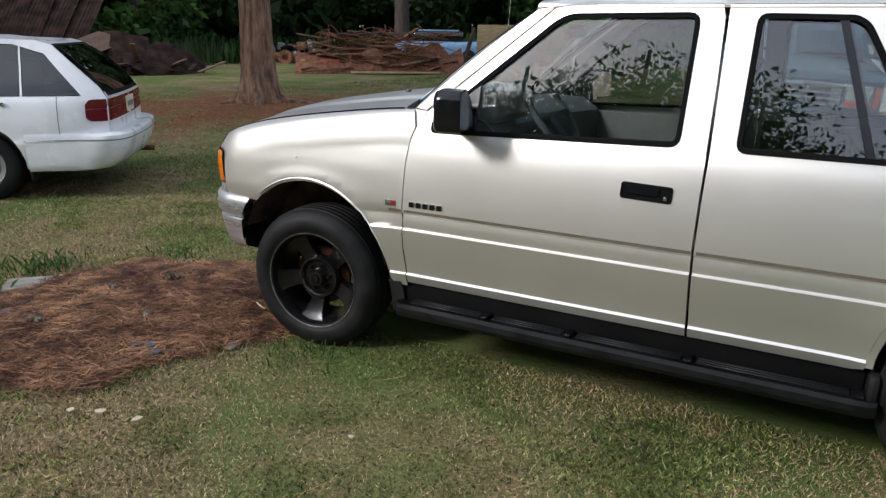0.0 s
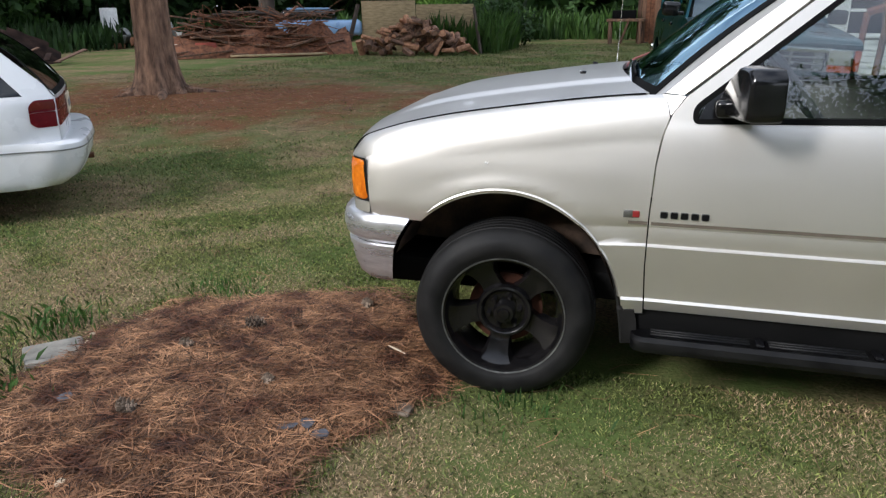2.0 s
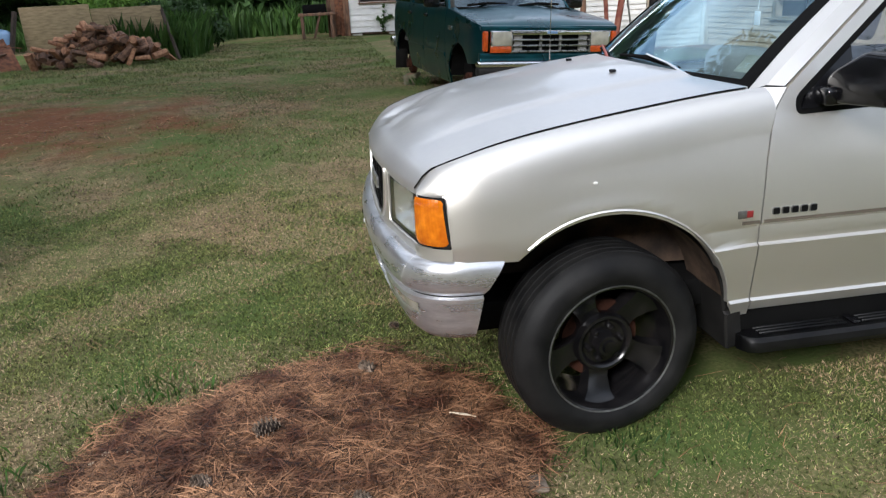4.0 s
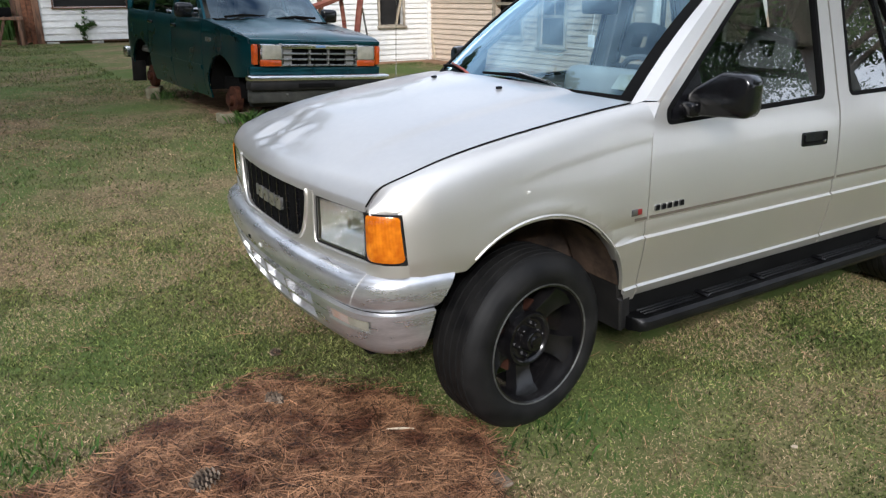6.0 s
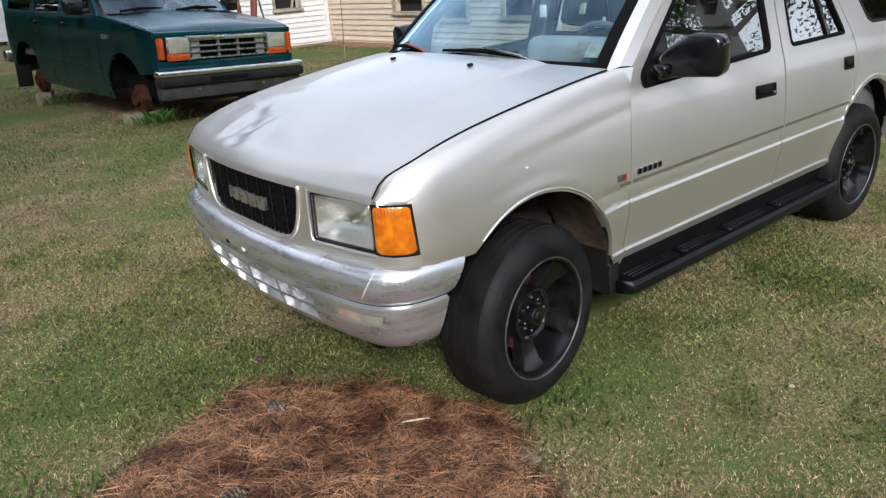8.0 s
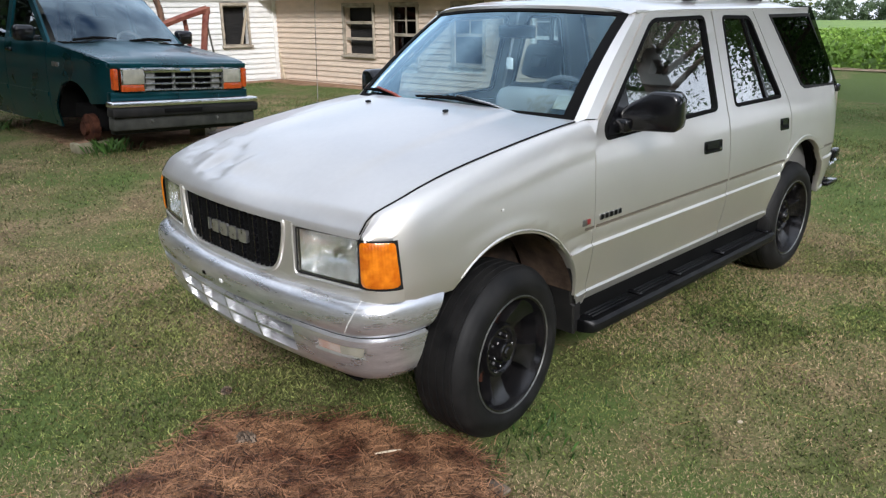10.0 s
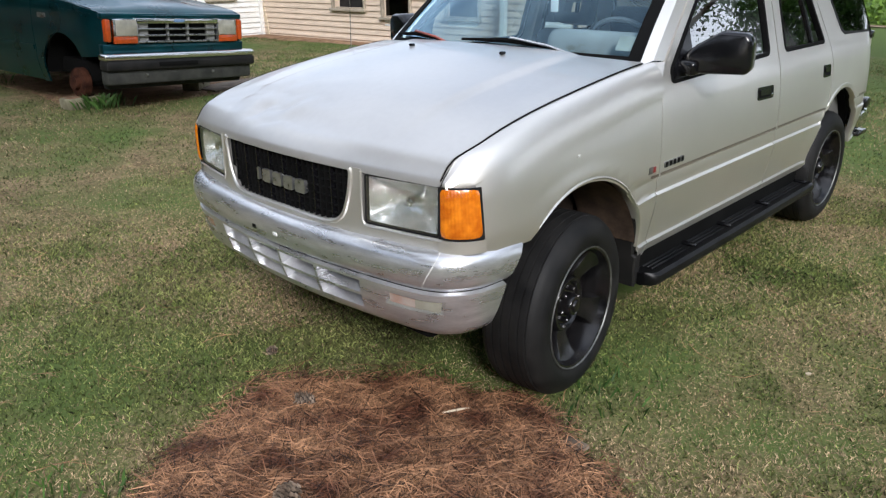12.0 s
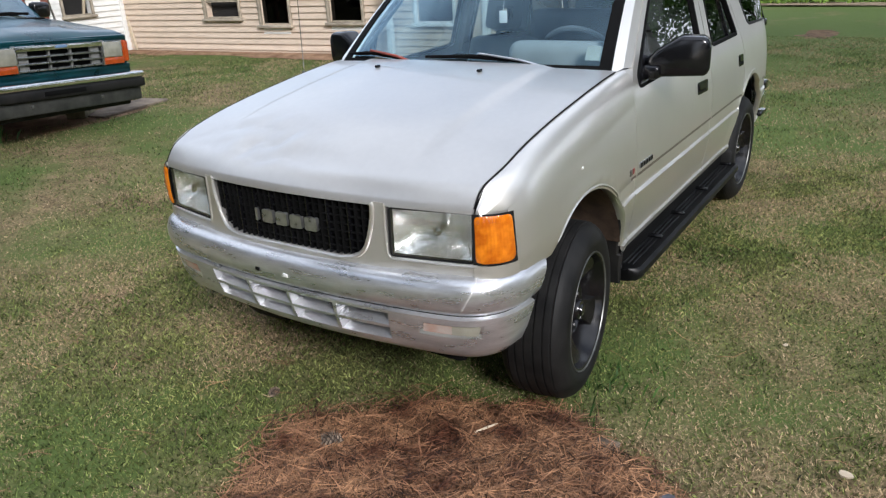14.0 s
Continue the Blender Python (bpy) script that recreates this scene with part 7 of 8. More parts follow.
# ---- trees and weeds ----
def leaf_cloud(centres, radii, n, size, rng, droop=0.0, long=1.0):
    """Leaf quads scattered in clumps; returns verts and quads."""
    c = np.asarray(centres, float)
    k = rng.integers(0, len(c), n)
    r = np.asarray(radii, float)[k]
    d = rng.normal(size=(n, 3))
    d /= np.linalg.norm(d, axis=1)[:, None]
    p = c[k] + d * (r * rng.random(n) ** 0.45)[:, None] * (1, 1, 0.75)
    u = rng.normal(size=(n, 3))
    u[:, 2] -= droop
    u /= np.linalg.norm(u, axis=1)[:, None]
    w = np.cross(u, rng.normal(size=(n, 3)))
    w /= np.linalg.norm(w, axis=1)[:, None]
    s = size * (0.6 + 0.8 * rng.random(n))[:, None]
    u, w = u * s * long, w * s * 0.55
    v = np.stack([p - u * 0.5, p + w * 0.5 + u * 0.05, p + u * 0.5, p - w * 0.5 + u * 0.05], 1).reshape(-1, 3)
    return v, np.arange(4 * n).reshape(-1, 4)


def build_tree(name, label, height, trunk_r, crown_z, crown_r, n, size, leaf, bark, seed, flare=1.3, m=None, clumps=26, lean=0.0, long=1.0, kind=""):
    rng = np.random.default_rng(seed)
    tree = thing(name, label, "tree", m, kind=kind)
    pts, rs = [], []
    for t in span(0, 1, 12):
        z = height * t
        pts.append((lean * z + 0.06 * math.sin(z * 0.8 + seed), 0.06 * math.cos(z * 0.7 + seed), z - 0.05))
        rs.append(trunk_r * (1 - 0.75 * t) * (1 + (flare - 1) * math.exp(-z / (1.1 * trunk_r + 0.05))))
    bm = bmesh.new()
    add_tube(bm, pts, rs, 18)
    for v in bm.verts:
        a = math.atan2(v.co.y, v.co.x)
        k = 1 + 0.05 * math.sin(5 * a + seed) * math.exp(-v.co.z / 1.0) * 2 + 0.03 * noise.noise(V((v.co.x * 3, v.co.y * 3, v.co.z * 0.8)))
        v.co.x *= k
        v.co.y *= k
    part("trunk", bm, bark, tree, sharp=80)
    cen, rad = [], []
    for i in range(clumps):
        d = rng.normal(size=3)
        d /= np.linalg.norm(d)
        k = 0.35 + 0.65 * rng.random() ** 0.5
        cen.append((lean * height + d[0] * crown_r * k, d[1] * crown_r * k, crown_z + d[2] * (height - crown_z) * 0.85 * k))
        rad.append(crown_r * (0.22 + 0.22 * rng.random()))
    for i in range(0, clumps, 3):
        c = V(cen[i])
        z0 = max(min(c.z - crown_r * 0.5, height * 0.9), height * 0.25)
        part("limb", tube([(lean * z0, 0, z0), V((lean * z0, 0, z0)).lerp(c, 0.5) + V((0, 0, 0.2)), c], [trunk_r * 0.30, trunk_r * 0.2, trunk_r * 0.07], 6), bark, tree)
    v, f = leaf_cloud(cen, rad, n, size, rng, 0.3, long)
    ob = fast_mesh("crown", v, f, leaf)
    ob.parent = tree
    return tree


def gh(x, y):
    return lift(x, y)


def build_big_pine():
    """The pine by the red-brown litter: a fluted, flared butt."""
    tree = thing("pine_tree", "tall pine trunk with flaking grey-brown bark and root flare", "tree", Matrix.Translation((-7.45, 7.08, gh(-7.25, 7.25) - 0.05)))
    rows = []
    bm = bmesh.new()
    for z in [0, 0.06, 0.14, 0.25, 0.4, 0.6, 0.8, 1.0, 1.2, 1.4, 1.6, 1.8, 2.0, 2.2, 2.4, 2.6, 2.8, 3.2, 4.2, 5.5, 7, 9, 12, 16]:
        ring_v = []
        for k in range(84):
            a = 2 * math.pi * k / 84
            r = 0.305 * (1 - 0.03 * z) + 0.24 * math.exp(-z / 0.32) * (0.7 + 0.5 * math.cos(4 * a + 0.6) ** 2)
            r *= 1 + 0.05 * math.sin(6 * a + 0.8) * math.exp(-z / 2.5) + 0.035 * noise.noise(V((math.cos(a) * 2.5, math.sin(a) * 2.5, z * 0.7)))
            r *= 1 - 0.045 * abs(math.sin(8.5 * a + 1.5 * noise.noise(V((math.cos(a) * 3, math.sin(a) * 3, z * 1.3))))) ** 0.6
            ring_v.append(bm.verts.new((r * math.cos(a), r * math.sin(a), z)))
        rows.append(ring_v)
    for p, q in zip(rows, rows[1:]):
        for k in range(84):
            bm.faces.new((p[k], p[(k + 1) % 84], q[(k + 1) % 84], q[k]))
    part("trunk", bm, "bark", tree, sharp=80)
    for k, (a, ln) in enumerate(((20, 1.1), (95, 0.7), (170, 0.9), (250, 0.8), (310, 1.0))):
        c, s = math.cos(radians(a)), math.sin(radians(a))
        part("root", tube([(0.30 * c, 0.30 * s, 0.16), (0.5 * c, 0.5 * s, 0.07), (ln * c, ln * s - 0.05, 0.02), ((ln + 0.3) * c, (ln + 0.3) * s, -0.05)], [0.10, 0.08, 0.05, 0.02], 8), "bark", tree)
    rng = np.random.default_rng(5)
    cen = [(rng.normal() * 2.6, rng.normal() * 2.6, 15.0 + rng.normal() * 2.0) for _ in range(44)]
    for c in cen[::3]:
        part("limb", tube([(0, 0, c[2] - 1.5), c], [0.08, 0.02], 6), "bark", tree)
    v, f = leaf_cloud(cen, [1.25] * 44, 15000, 0.24, rng, 0.2, 1.6)
    fast_mesh("crown", v, f, "darkleaf").parent = tree


build_big_pine()
rngp = random.Random(11)
proto = [build_tree("broadleaf_tree", "dense green broadleaf tree at the wood's edge", 11.0, 0.22, 5.2, 3.9, 5200, 0.42, "leaf", "darkbark", 21, m=Matrix.Translation((-24, 30, 0.1)), clumps=30),
         build_tree("broadleaf_tree", "broadleaf tree in the wood, shade put into its leaf colour", 12.5, 0.26, 6.0, 4.2, 5200, 0.45, "darkleaf", "darkbark", 22, m=Matrix.Translation((-31, 24, 0.1)), clumps=30),
         build_tree("broadleaf_tree", "dense green broadleaf tree at the wood's edge", 9.0, 0.18, 3.6, 3.6, 4600, 0.40, "leaf", "darkbark", 23, m=Matrix.Translation((-14, 37, 0.1)), clumps=28)]
for o in proto:
    tagged(o, group="trees of the wood")
spots = [(-29, 34, 1), (-35, 29, 1), (-19, 40, 1), (-8, 42, 1), (-2, 45, 1), (4, 44, 2), (-26, 20, 2), (-27, 13, 1), (-30, 6, 0), (-29, -3, 1), (-32, -12, 0), (-22, 33, 2), (-10, 34, 2), (9, 42, 1), (15, 38, 0), (-38, 18, 1), (-5, 38, 0), (-40, 40, 1), (0, 52, 1), (-24, 26, 1), (-17, 31, 1), (-12, 41, 1)]
for x, y, k in spots:
    copy_thing(proto[k], pose(x, y, 0.08, 0, 0, rngp.uniform(0, 360)))
# trees behind the camera and across the lawn
back = build_tree("broadleaf_tree", "tall green broadleaf tree across the lawn", 13.4, 0.28, 6.4, 4.9, 62000, 0.17, "leaf", "darkbark", 25, m=Matrix.Translation((-18.5, -25, 0.0)), clumps=100)
# Unseen tree and its copy, added and placed by the sun's angle to cast shade.
build_tree("pine_tree", "unseen tall tree added to shade the lawn", 18.5, 0.30, 14.6, 5.4, 24000, 0.36, "darkleaf", "bark", 27, m=Matrix.Translation((-16.6, -8.0, 0.0)), clumps=60)
copy_thing(bpy.data.objects["pine_tree.001"], pose(-17.6, -0.5, 0.0, 0, 0, 140))
for x, y, k in ((-27, -24, 1), (-9, -22.5, 1), (-1, -22, 0), (6.5, -23.5, 1), (15, -27, 0), (31, -7.3, 0)):
    copy_thing(back, pose(x, y, 0.0, 0, 0, rngp.uniform(0, 360)))
for x, y, k in ((-5.0, -24.5, 1.15), (-7.5, -27.5, 1.2)):
    copy_thing(back, pose(x, y, 0.0, 0, 0, 40 * k) @ Matrix.Scale(k, 4))
high = build_tree("broadleaf_tree", "yard tree with high spreading boughs across the lawn", 14.5, 0.30, 10.0, 5.6, 30000, 0.15, "darkleaf", "darkbark", 28, m=Matrix.Translation((21.0, -11.5, 0.0)), clumps=70)
copy_thing(high, pose(27.0, -9.5, 0.0, 0, 0, 150))
copy_thing(high, pose(24.0, -18.5, 0.0, 0, 0, 250))
build_tree("pine_tree", "dark straight trunk standing behind the scrap pile", 12.0, 0.36, 8.6, 3.2, 3600, 0.34, "darkleaf", "darkbark", 31, m=Matrix.Translation((-15.8, 25.6, 0.1)), flare=1.15)
build_tree("broadleaf_tree", "yellow-green leafy tree behind the house, sunlight put into its colour", 5.6, 0.2, 2.6, 1.75, 17000, 0.13, "sunleaf", "darkbark", 33, m=Matrix.Translation((13.8, 4.75, 0.05)), clumps=64)


def build_bough_tree():
    """A yard tree whose low boughs hang over the lawn."""
    m = Matrix.Translation((8.6, -4.9, 0.0))
    tree = thing("broadleaf_tree", "yard tree with low hanging leafy boughs", "tree", m)
    part("trunk", tube([(0, 0, -0.05), (0.05, 0.1, 1.2), (0, 0.1, 2.6), (-0.1, 0.2, 5.5)], [0.34, 0.24, 0.21, 0.10], 14), "darkbark", tree, sharp=80)
    rng = np.random.default_rng(9)
    cen, rad = [], []
    for pts in (((0, 0.1, 2.6), (-0.6, 1.9, 2.9), (-0.7, 3.4, 2.35), (-0.7, 4.6, 1.6)), ((0, 0.1, 2.9), (-0.3, 2.0, 3.1), (-0.4, 3.9, 2.45), (-0.2, 5.2, 1.9)), ((0, 0.1, 3.2), (0.6, 2.0, 4.2), (1.0, 3.6, 3.6)), ((0, 0.1, 3.2), (-1.6, -0.2, 4.0), (-3.0, 0.4, 3.7)), ((0, 0.1, 4), (0.8, -1.5, 4.8), (1.2, -2.8, 4.6))):
        part("bough", tube(pts, [0.055, 0.024, 0.013, 0.006][:len(pts)], 6), "darkbark", tree)
        for p, q in zip(pts[1:], pts[2:]):
            for t in (0.0, 0.12, 0.25, 0.37, 0.5, 0.62, 0.75, 0.88, 1.0):
                c = V(p).lerp(V(q), t)
                cen.append(tuple(c + V((rng.normal() * 0.24, rng.normal() * 0.2, 0.02 + rng.normal() * 0.12))))
                rad.append(0.26)
    for _ in range(60):
        cen.append((rng.normal() * 2.2, rng.normal() * 1.8, 4.6 + rng.normal() * 1.2))
        rad.append(0.5)
    v, f = leaf_cloud(cen, rad, 30000, 0.066, rng, 0.4, 1.3)
    fast_mesh("crown", v, f, "leaf").parent = tree


build_bough_tree()


def weeds(name, label, n, area, h, seed, leaf, width=0.05, kind="stuff", category="weeds"):
    """Tall blades and stalks over a stretch of ground."""
    rng = np.random.default_rng(seed)
    x0, x1, y0, y1 = area
    p = np.stack([rng.uniform(x0, x1, n), rng.uniform(y0, y1, n), np.zeros(n)], 1)
    clump = 0.55 + 0.45 * np.sin(p[:, 0] * 1.3 + 2 * np.sin(p[:, 1] * 0.7)) * np.cos(p[:, 1] * 0.9)
    p[:, 2] = [lift(a, b) for a, b, _ in p]
    a = rng.uniform(0, 2 * math.pi, n)
    hh = h * (0.35 + 0.9 * rng.random(n)) * (0.6 + 0.5 * clump)
    lean = rng.uniform(0.05, 0.45, n) * hh
    d = np.stack([np.cos(a), np.sin(a), 0 * a], 1)
    w = np.stack([-np.sin(a), np.cos(a), 0 * a], 1) * (width * (0.6 + 0.8 * rng.random(n)))[:, None]
    mid = p + d * (lean * 0.35)[:, None] + np.stack([0 * a, 0 * a, hh * 0.6], 1)
    tip = p + d * lean[:, None] + np.stack([0 * a, 0 * a, hh], 1)
    v = np.stack([p - w * 0.3, p + w * 0.3, mid + w * 0.5, tip, mid - w * 0.5], 1).reshape(-1, 3)
    f = np.arange(5 * n).reshape(-1, 5)
    return tagged(fast_mesh(name, v, f, leaf), label, category, kind=kind)


weeds("tall_weeds", "bright green tall weeds behind the scrap heaps", 9000, (-34, 6, 27, 34), 1.1, 3, "leaf", 0.10)
# Weeds take the darker leaf, so the shade under the trees is colour.
weeds("tall_weeds", "tangled weeds at the foot of the wood, canopy shade in their colour", 4500, (-30, -18, 14, 28), 0.9, 4, "darkleaf", 0.10)
weeds("roadside_weeds", "low weeds by the woodpile", 2500, (-6.4, -4.2, 18.2, 21.5), 1.0, 6, "leaf", 0.10)


def build_bush(x, y, r, h, seed, leaf, n=2600):
    rng = np.random.default_rng(seed)
    b = thing("bush", "rounded leafy green bush at the lawn's edge", "bush", Matrix.Translation((x, y, gh(x, y))))
    cen = [(rng.normal() * r * 0.45, rng.normal() * r * 0.45, h * (0.25 + 0.55 * rng.random())) for _ in range(16)]
    for c in cen[::3]:
        part("stem", tube([(0, 0, -0.03), (c[0] * 0.5, c[1] * 0.5, c[2] * 0.6), c], [0.03, 0.02, 0.008], 5), "darkbark", b)
    v, f = leaf_cloud(cen, [r * 0.42] * 16, n, 0.16, rng, 0.2, 1.3)
    fast_mesh("leaves", v, f, leaf).parent = b


build_bush(-5.1, 21.6, 1.1, 1.7, 41, "darkleaf")
build_bush(-6.0, 26.5, 1.4, 1.6, 42, "darkleaf")
build_bush(-2.6, 41.0, 2.2, 1.9, 43, "leaf")
build_bush(-9.0, 30.0, 2.2, 2.6, 44, "brightleaf")
build_bush(4.5, 34.0, 2.4, 2.4, 45, "leaf")


def build_thicket():
    """The dense dark wood that closes the lawn."""
    rng = np.random.default_rng(51)
    cen, rad = [], []
    for a in span(78, 205, 90):
        for k in range(6):
            d = 39 + rng.normal() * 2.0
            cen.append((d * math.cos(radians(a)), d * math.sin(radians(a)), 0.8 + 2.6 * k + rng.normal() * 0.5))
            rad.append(2.1)
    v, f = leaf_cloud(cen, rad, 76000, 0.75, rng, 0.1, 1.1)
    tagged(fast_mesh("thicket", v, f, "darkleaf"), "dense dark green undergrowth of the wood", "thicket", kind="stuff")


build_thicket()


# ---- field beyond the lawn ----
def build_field():
    xs = [19.9, 20.0, 20.4, 21] + span(22, 60, 39) + [70, 85, 110, 150, 200, 260]
    ys = [-260, -150, -90] + span(-60, 40, 81) + [60, 110, 200]
    def fn(x, y):
        edge = 0.4 * noise.noise(V((y * 0.5, 0, 3)))
        return V((x + 0.05 * y + edge, y, lift(x, y) + 0.62 * ease(x, 19.95, 21.2) + 0.13 * noise.noise(V((x * 1.3, y * 0.9, 0))) * ease(x, 20.0, 21.0) - 0.02))
    tagged(part("crop_field", grid(xs, ys, fn), "crop"), "green leafy crop field beyond the lawn", "field", kind="structure")
    rng = np.random.default_rng(8)
    n = 42000
    x = 20.0 + 26 * rng.random(n) ** 2.2
    y = rng.uniform(-24, 14, n)
    z = np.where(x < 20.6, rng.uniform(0.05, 0.72, n), rng.uniform(0.5, 0.8, n))
    z = z - 0.0155 * (x - 18)
    c = np.stack([x + 0.05 * y, y, z], 1)
    v, f = leaf_cloud(c, [0.12] * n, n, 0.17, rng, 0.0, 1.0)
    tagged(fast_mesh("crop_leaves", v, f, "crop"), "broad green crop leaves along the field's edge", "crop", kind="stuff")
    bm = grid(span(19.3, 20.3, 4), span(-60, 40, 60), lambda x, y: V((x + 0.05 * y + 0.25 * noise.noise(V((y * 0.8, x, 0))), y, 0.012 + 0.02 * noise.noise(V((x, y, 2))))))
    tagged(part("field_track", bm, "trackdirt"), "bare dirt strip along the field", "dirt", kind="structure")
    cen, rad = [], []
    for k in range(150):
        y = -240 + 3.2 * k + rng.normal()
        hgt = 7.4 + 2.2 * math.sin(k * 0.31) * math.sin(k * 0.13 + 1) + rng.normal() * 1.2
        for j in range(6):
            cen.append((262 + rng.normal() * 5, y + 40, -4.2 + hgt * (j + 0.3) / 6 * (0.9 + 0.2 * rng.random())))
            rad.append(1.9)
    v, f = leaf_cloud(cen, rad, 80000, 1.0, rng, 0.0, 1.0)
    tagged(fast_mesh("far_trees", v, f, "farleaf"), "far tree line beyond the field, haze put into its green", "trees", kind="stuff")
    hs = thing("farmhouse", "far low brick house with a brown roof", "house", Matrix.Translation((240, 43.2, -5.6)))
    part("wall", box((0, 0, 1.4), (9, 15, 2.8), 0.05), "farbrick", hs)
    rf = bmesh.new()
    vs = [rf.verts.new(q) for q in ((-5, -8, 2.5), (5, -8, 2.5), (5, 8, 2.5), (-5, 8, 2.5), (0, -7.4, 4.9), (0, 6.4, 4.9))]
    for q in ((0, 1, 4), (1, 2, 5, 4), (2, 3, 5), (3, 0, 4, 5), (3, 2, 1, 0)):
        rf.faces.new([vs[i] for i in q])
    part("roof", rf, "farroof", hs)
    for y in (-4, -1, 3):
        part("window", box((-4.52, y, 1.5), (0.06, 1.2, 1.2), 0.01), "whitetrim", hs)


build_field()


def build_vine():
    """A green creeper on the shed wall."""
    rng = np.random.default_rng(14)
    v = thing("vine", "green leafy vine climbing the white shed wall", "vine", Matrix.Translation((1.33, 24.06, 0.22)))
    cen = []
    for pts in (((0, 0, 0), (0.02, -0.02, 0.4), (0.10, -0.02, 0.95)), ((0.02, -0.01, 0.3), (-0.12, -0.03, 0.5), (-0.2, -0.03, 0.55)), ((0.03, -0.02, 0.45), (0.2, -0.03, 0.55), (0.3, -0.03, 0.6))):
        part("stem", tube(pts, [0.016, 0.011, 0.006], 5), "darkbark", v)
        for p, q in zip(pts, pts[1:]):
            cen += [tuple(V(p).lerp(V(q), t) + V((0, -0.03, 0))) for t in (0.3, 0.65, 1.0)]
    a, f = leaf_cloud(cen, [0.10] * len(cen), 220, 0.10, rng, 0.3, 1.2)
    fast_mesh("leaves", a, f, "leaf").parent = v


build_vine()

# ---- yard things ----
def build_scrap():
    rng = random.Random(3)
    # lumber and scrap heap
    pile = thing("lumber_pile", "long heap of grey boards, rusty rods and brush", "scrap pile", Matrix.Translation((-11.0, 16.6, gh(-11, 16.6))) @ Matrix.Rotation(radians(36), 4, "Z"))
    core = bmesh.new()
    grid(span(-2.6, 2.6, 27), span(-0.9, 0.9, 10), lambda x, y: V((x, y, max(-0.05, (1.12 - 0.14 * abs(x)) * (1 - (y / 0.9) ** 2) * (0.8 + 0.5 * noise.noise(V((x * 2, y * 3, 0))))))), bm=core)
    part("brush_mass", core, "rust", pile, "red-brown heaped brush")
    for k in range(70):
        ln = rng.uniform(0.5, 1.9)
        z = rng.uniform(0.08, 1.18)
        m = Matrix.Translation((rng.uniform(-2.0, 2.0), -0.95 + 0.62 * z + rng.uniform(-0.1, 0.35), z)) @ Matrix.Rotation(radians(rng.gauss(0, 18)), 4, "Z") @ Matrix.Rotation(radians(rng.gauss(0, 11)), 4, "Y")
        part("board", box((0, 0, 0), (ln, rng.uniform(0.06, 0.16), rng.uniform(0.025, 0.05)), 0.004), "board" if k % 3 else "rust", pile, at=m)
    for k in range(150):
        a, b = V((rng.uniform(-2.3, 2.0), rng.uniform(-0.8, 0.5), rng.uniform(0.2, 1.2))), V((rng.gauss(0, 0.45), rng.gauss(0, 0.25), rng.gauss(0.05, 0.28)))
        part("rod", tube([a, a + b * 0.5 + V((0, 0, rng.uniform(-0.05, 0.1))), a + b], 0.012, 5), "rust", pile)
    part("long_plank", box((0.4, -1.05, 0.06), (2.7, 0.22, 0.05), 0.006), "plywood", pile, "pale fresh plank")
    # leaning dark poles
    for k in range(4):
        part("pole", tube([(-1.9 + 0.3 * k, -0.2, 1.0 + 0.08 * k), (0.2 + 0.4 * k, 0.3, 1.25 - 0.05 * k)], 0.04, 7), "darkbark", pile)
    # white bucket and red crate
    bk = thing("bucket", "dented white plastic bucket", "bucket", Matrix.Translation((-12.65, 14.95, gh(-12, 15))))
    body = add_lathe(bmesh.new(), [(0.0, 0.0), (0.15, 0.0), (0.185, 0.37), (0.195, 0.37), (0.195, 0.39), (0.175, 0.39), (0.14, 0.02), (0.0, 0.02)], 24)
    bmesh.ops.transform(body, matrix=Matrix.Rotation(radians(90), 4, "X"), verts=body.verts[:])
    part("body", body, "white_plain", bk)
    part("handle", tube([(-0.19, 0, 0.36), (-0.10, -0.18, 0.25), (0.10, -0.18, 0.25), (0.19, 0, 0.36)], 0.005, 5), "edge", bk)
    cr = thing("crate", "faded red plastic crate", "crate", Matrix.Translation((-12.0, 15.35, gh(-12, 15.4))) @ Matrix.Rotation(radians(30), 4, "Z"))
    for c, s in (((0, 0, 0.02), (0.55, 0.4, 0.03)), ((0, -0.2, 0.22), (0.55, 0.03, 0.40)), ((0, 0.2, 0.22), (0.55, 0.03, 0.40)), ((-0.27, 0, 0.22), (0.03, 0.4, 0.40)), ((0.27, 0, 0.22), (0.03, 0.4, 0.40))):
        part("side", box(c, s, 0.006), "redplastic", cr)
    # plywood stack behind the firewood
    ps = thing("plywood_stack", "weathered plywood sheets standing on edge behind the firewood", "plywood", Matrix.Translation((-6.75, 18.45, gh(-7, 18))) @ Matrix.Rotation(radians(-2), 4, "Z"))
    for k, (x, w, h) in enumerate(((-0.92, 1.75, 1.50), (0.86, 1.80, 1.38), (0.1, 3.3, 1.1))):
        part("sheet", box((x, 0.04 * k + 0.02, h / 2), (w, 0.03, h), 0.004), "plywood", ps)
    part("prop", tube([(1.75, 0.1, 1.3), (2.15, -0.5, 0.0)], 0.05, 6), "darkbark", ps)
    part("prop", tube([(-1.9, 0.0, 1.4), (-2.1, -0.5, 0.0)], 0.07, 6), "darkbark", ps)
    # firewood heap: each log a piece
    heap = thing("firewood_heap", "heap of split firewood with orange-brown cut faces", "firewood", Matrix.Translation((-6.35, 17.35, gh(-6, 17.3))))
    for k in range(130):
        x = rng.gauss(0, 0.85)
        top = max(0.0, 1.0 - 0.42 * abs(x + 0.1)) * rng.random() ** 0.7
        y = rng.uniform(-0.55, 0.35) * (1.1 - 0.6 * top) - 0.1
        z = 0.07 + top * 0.92
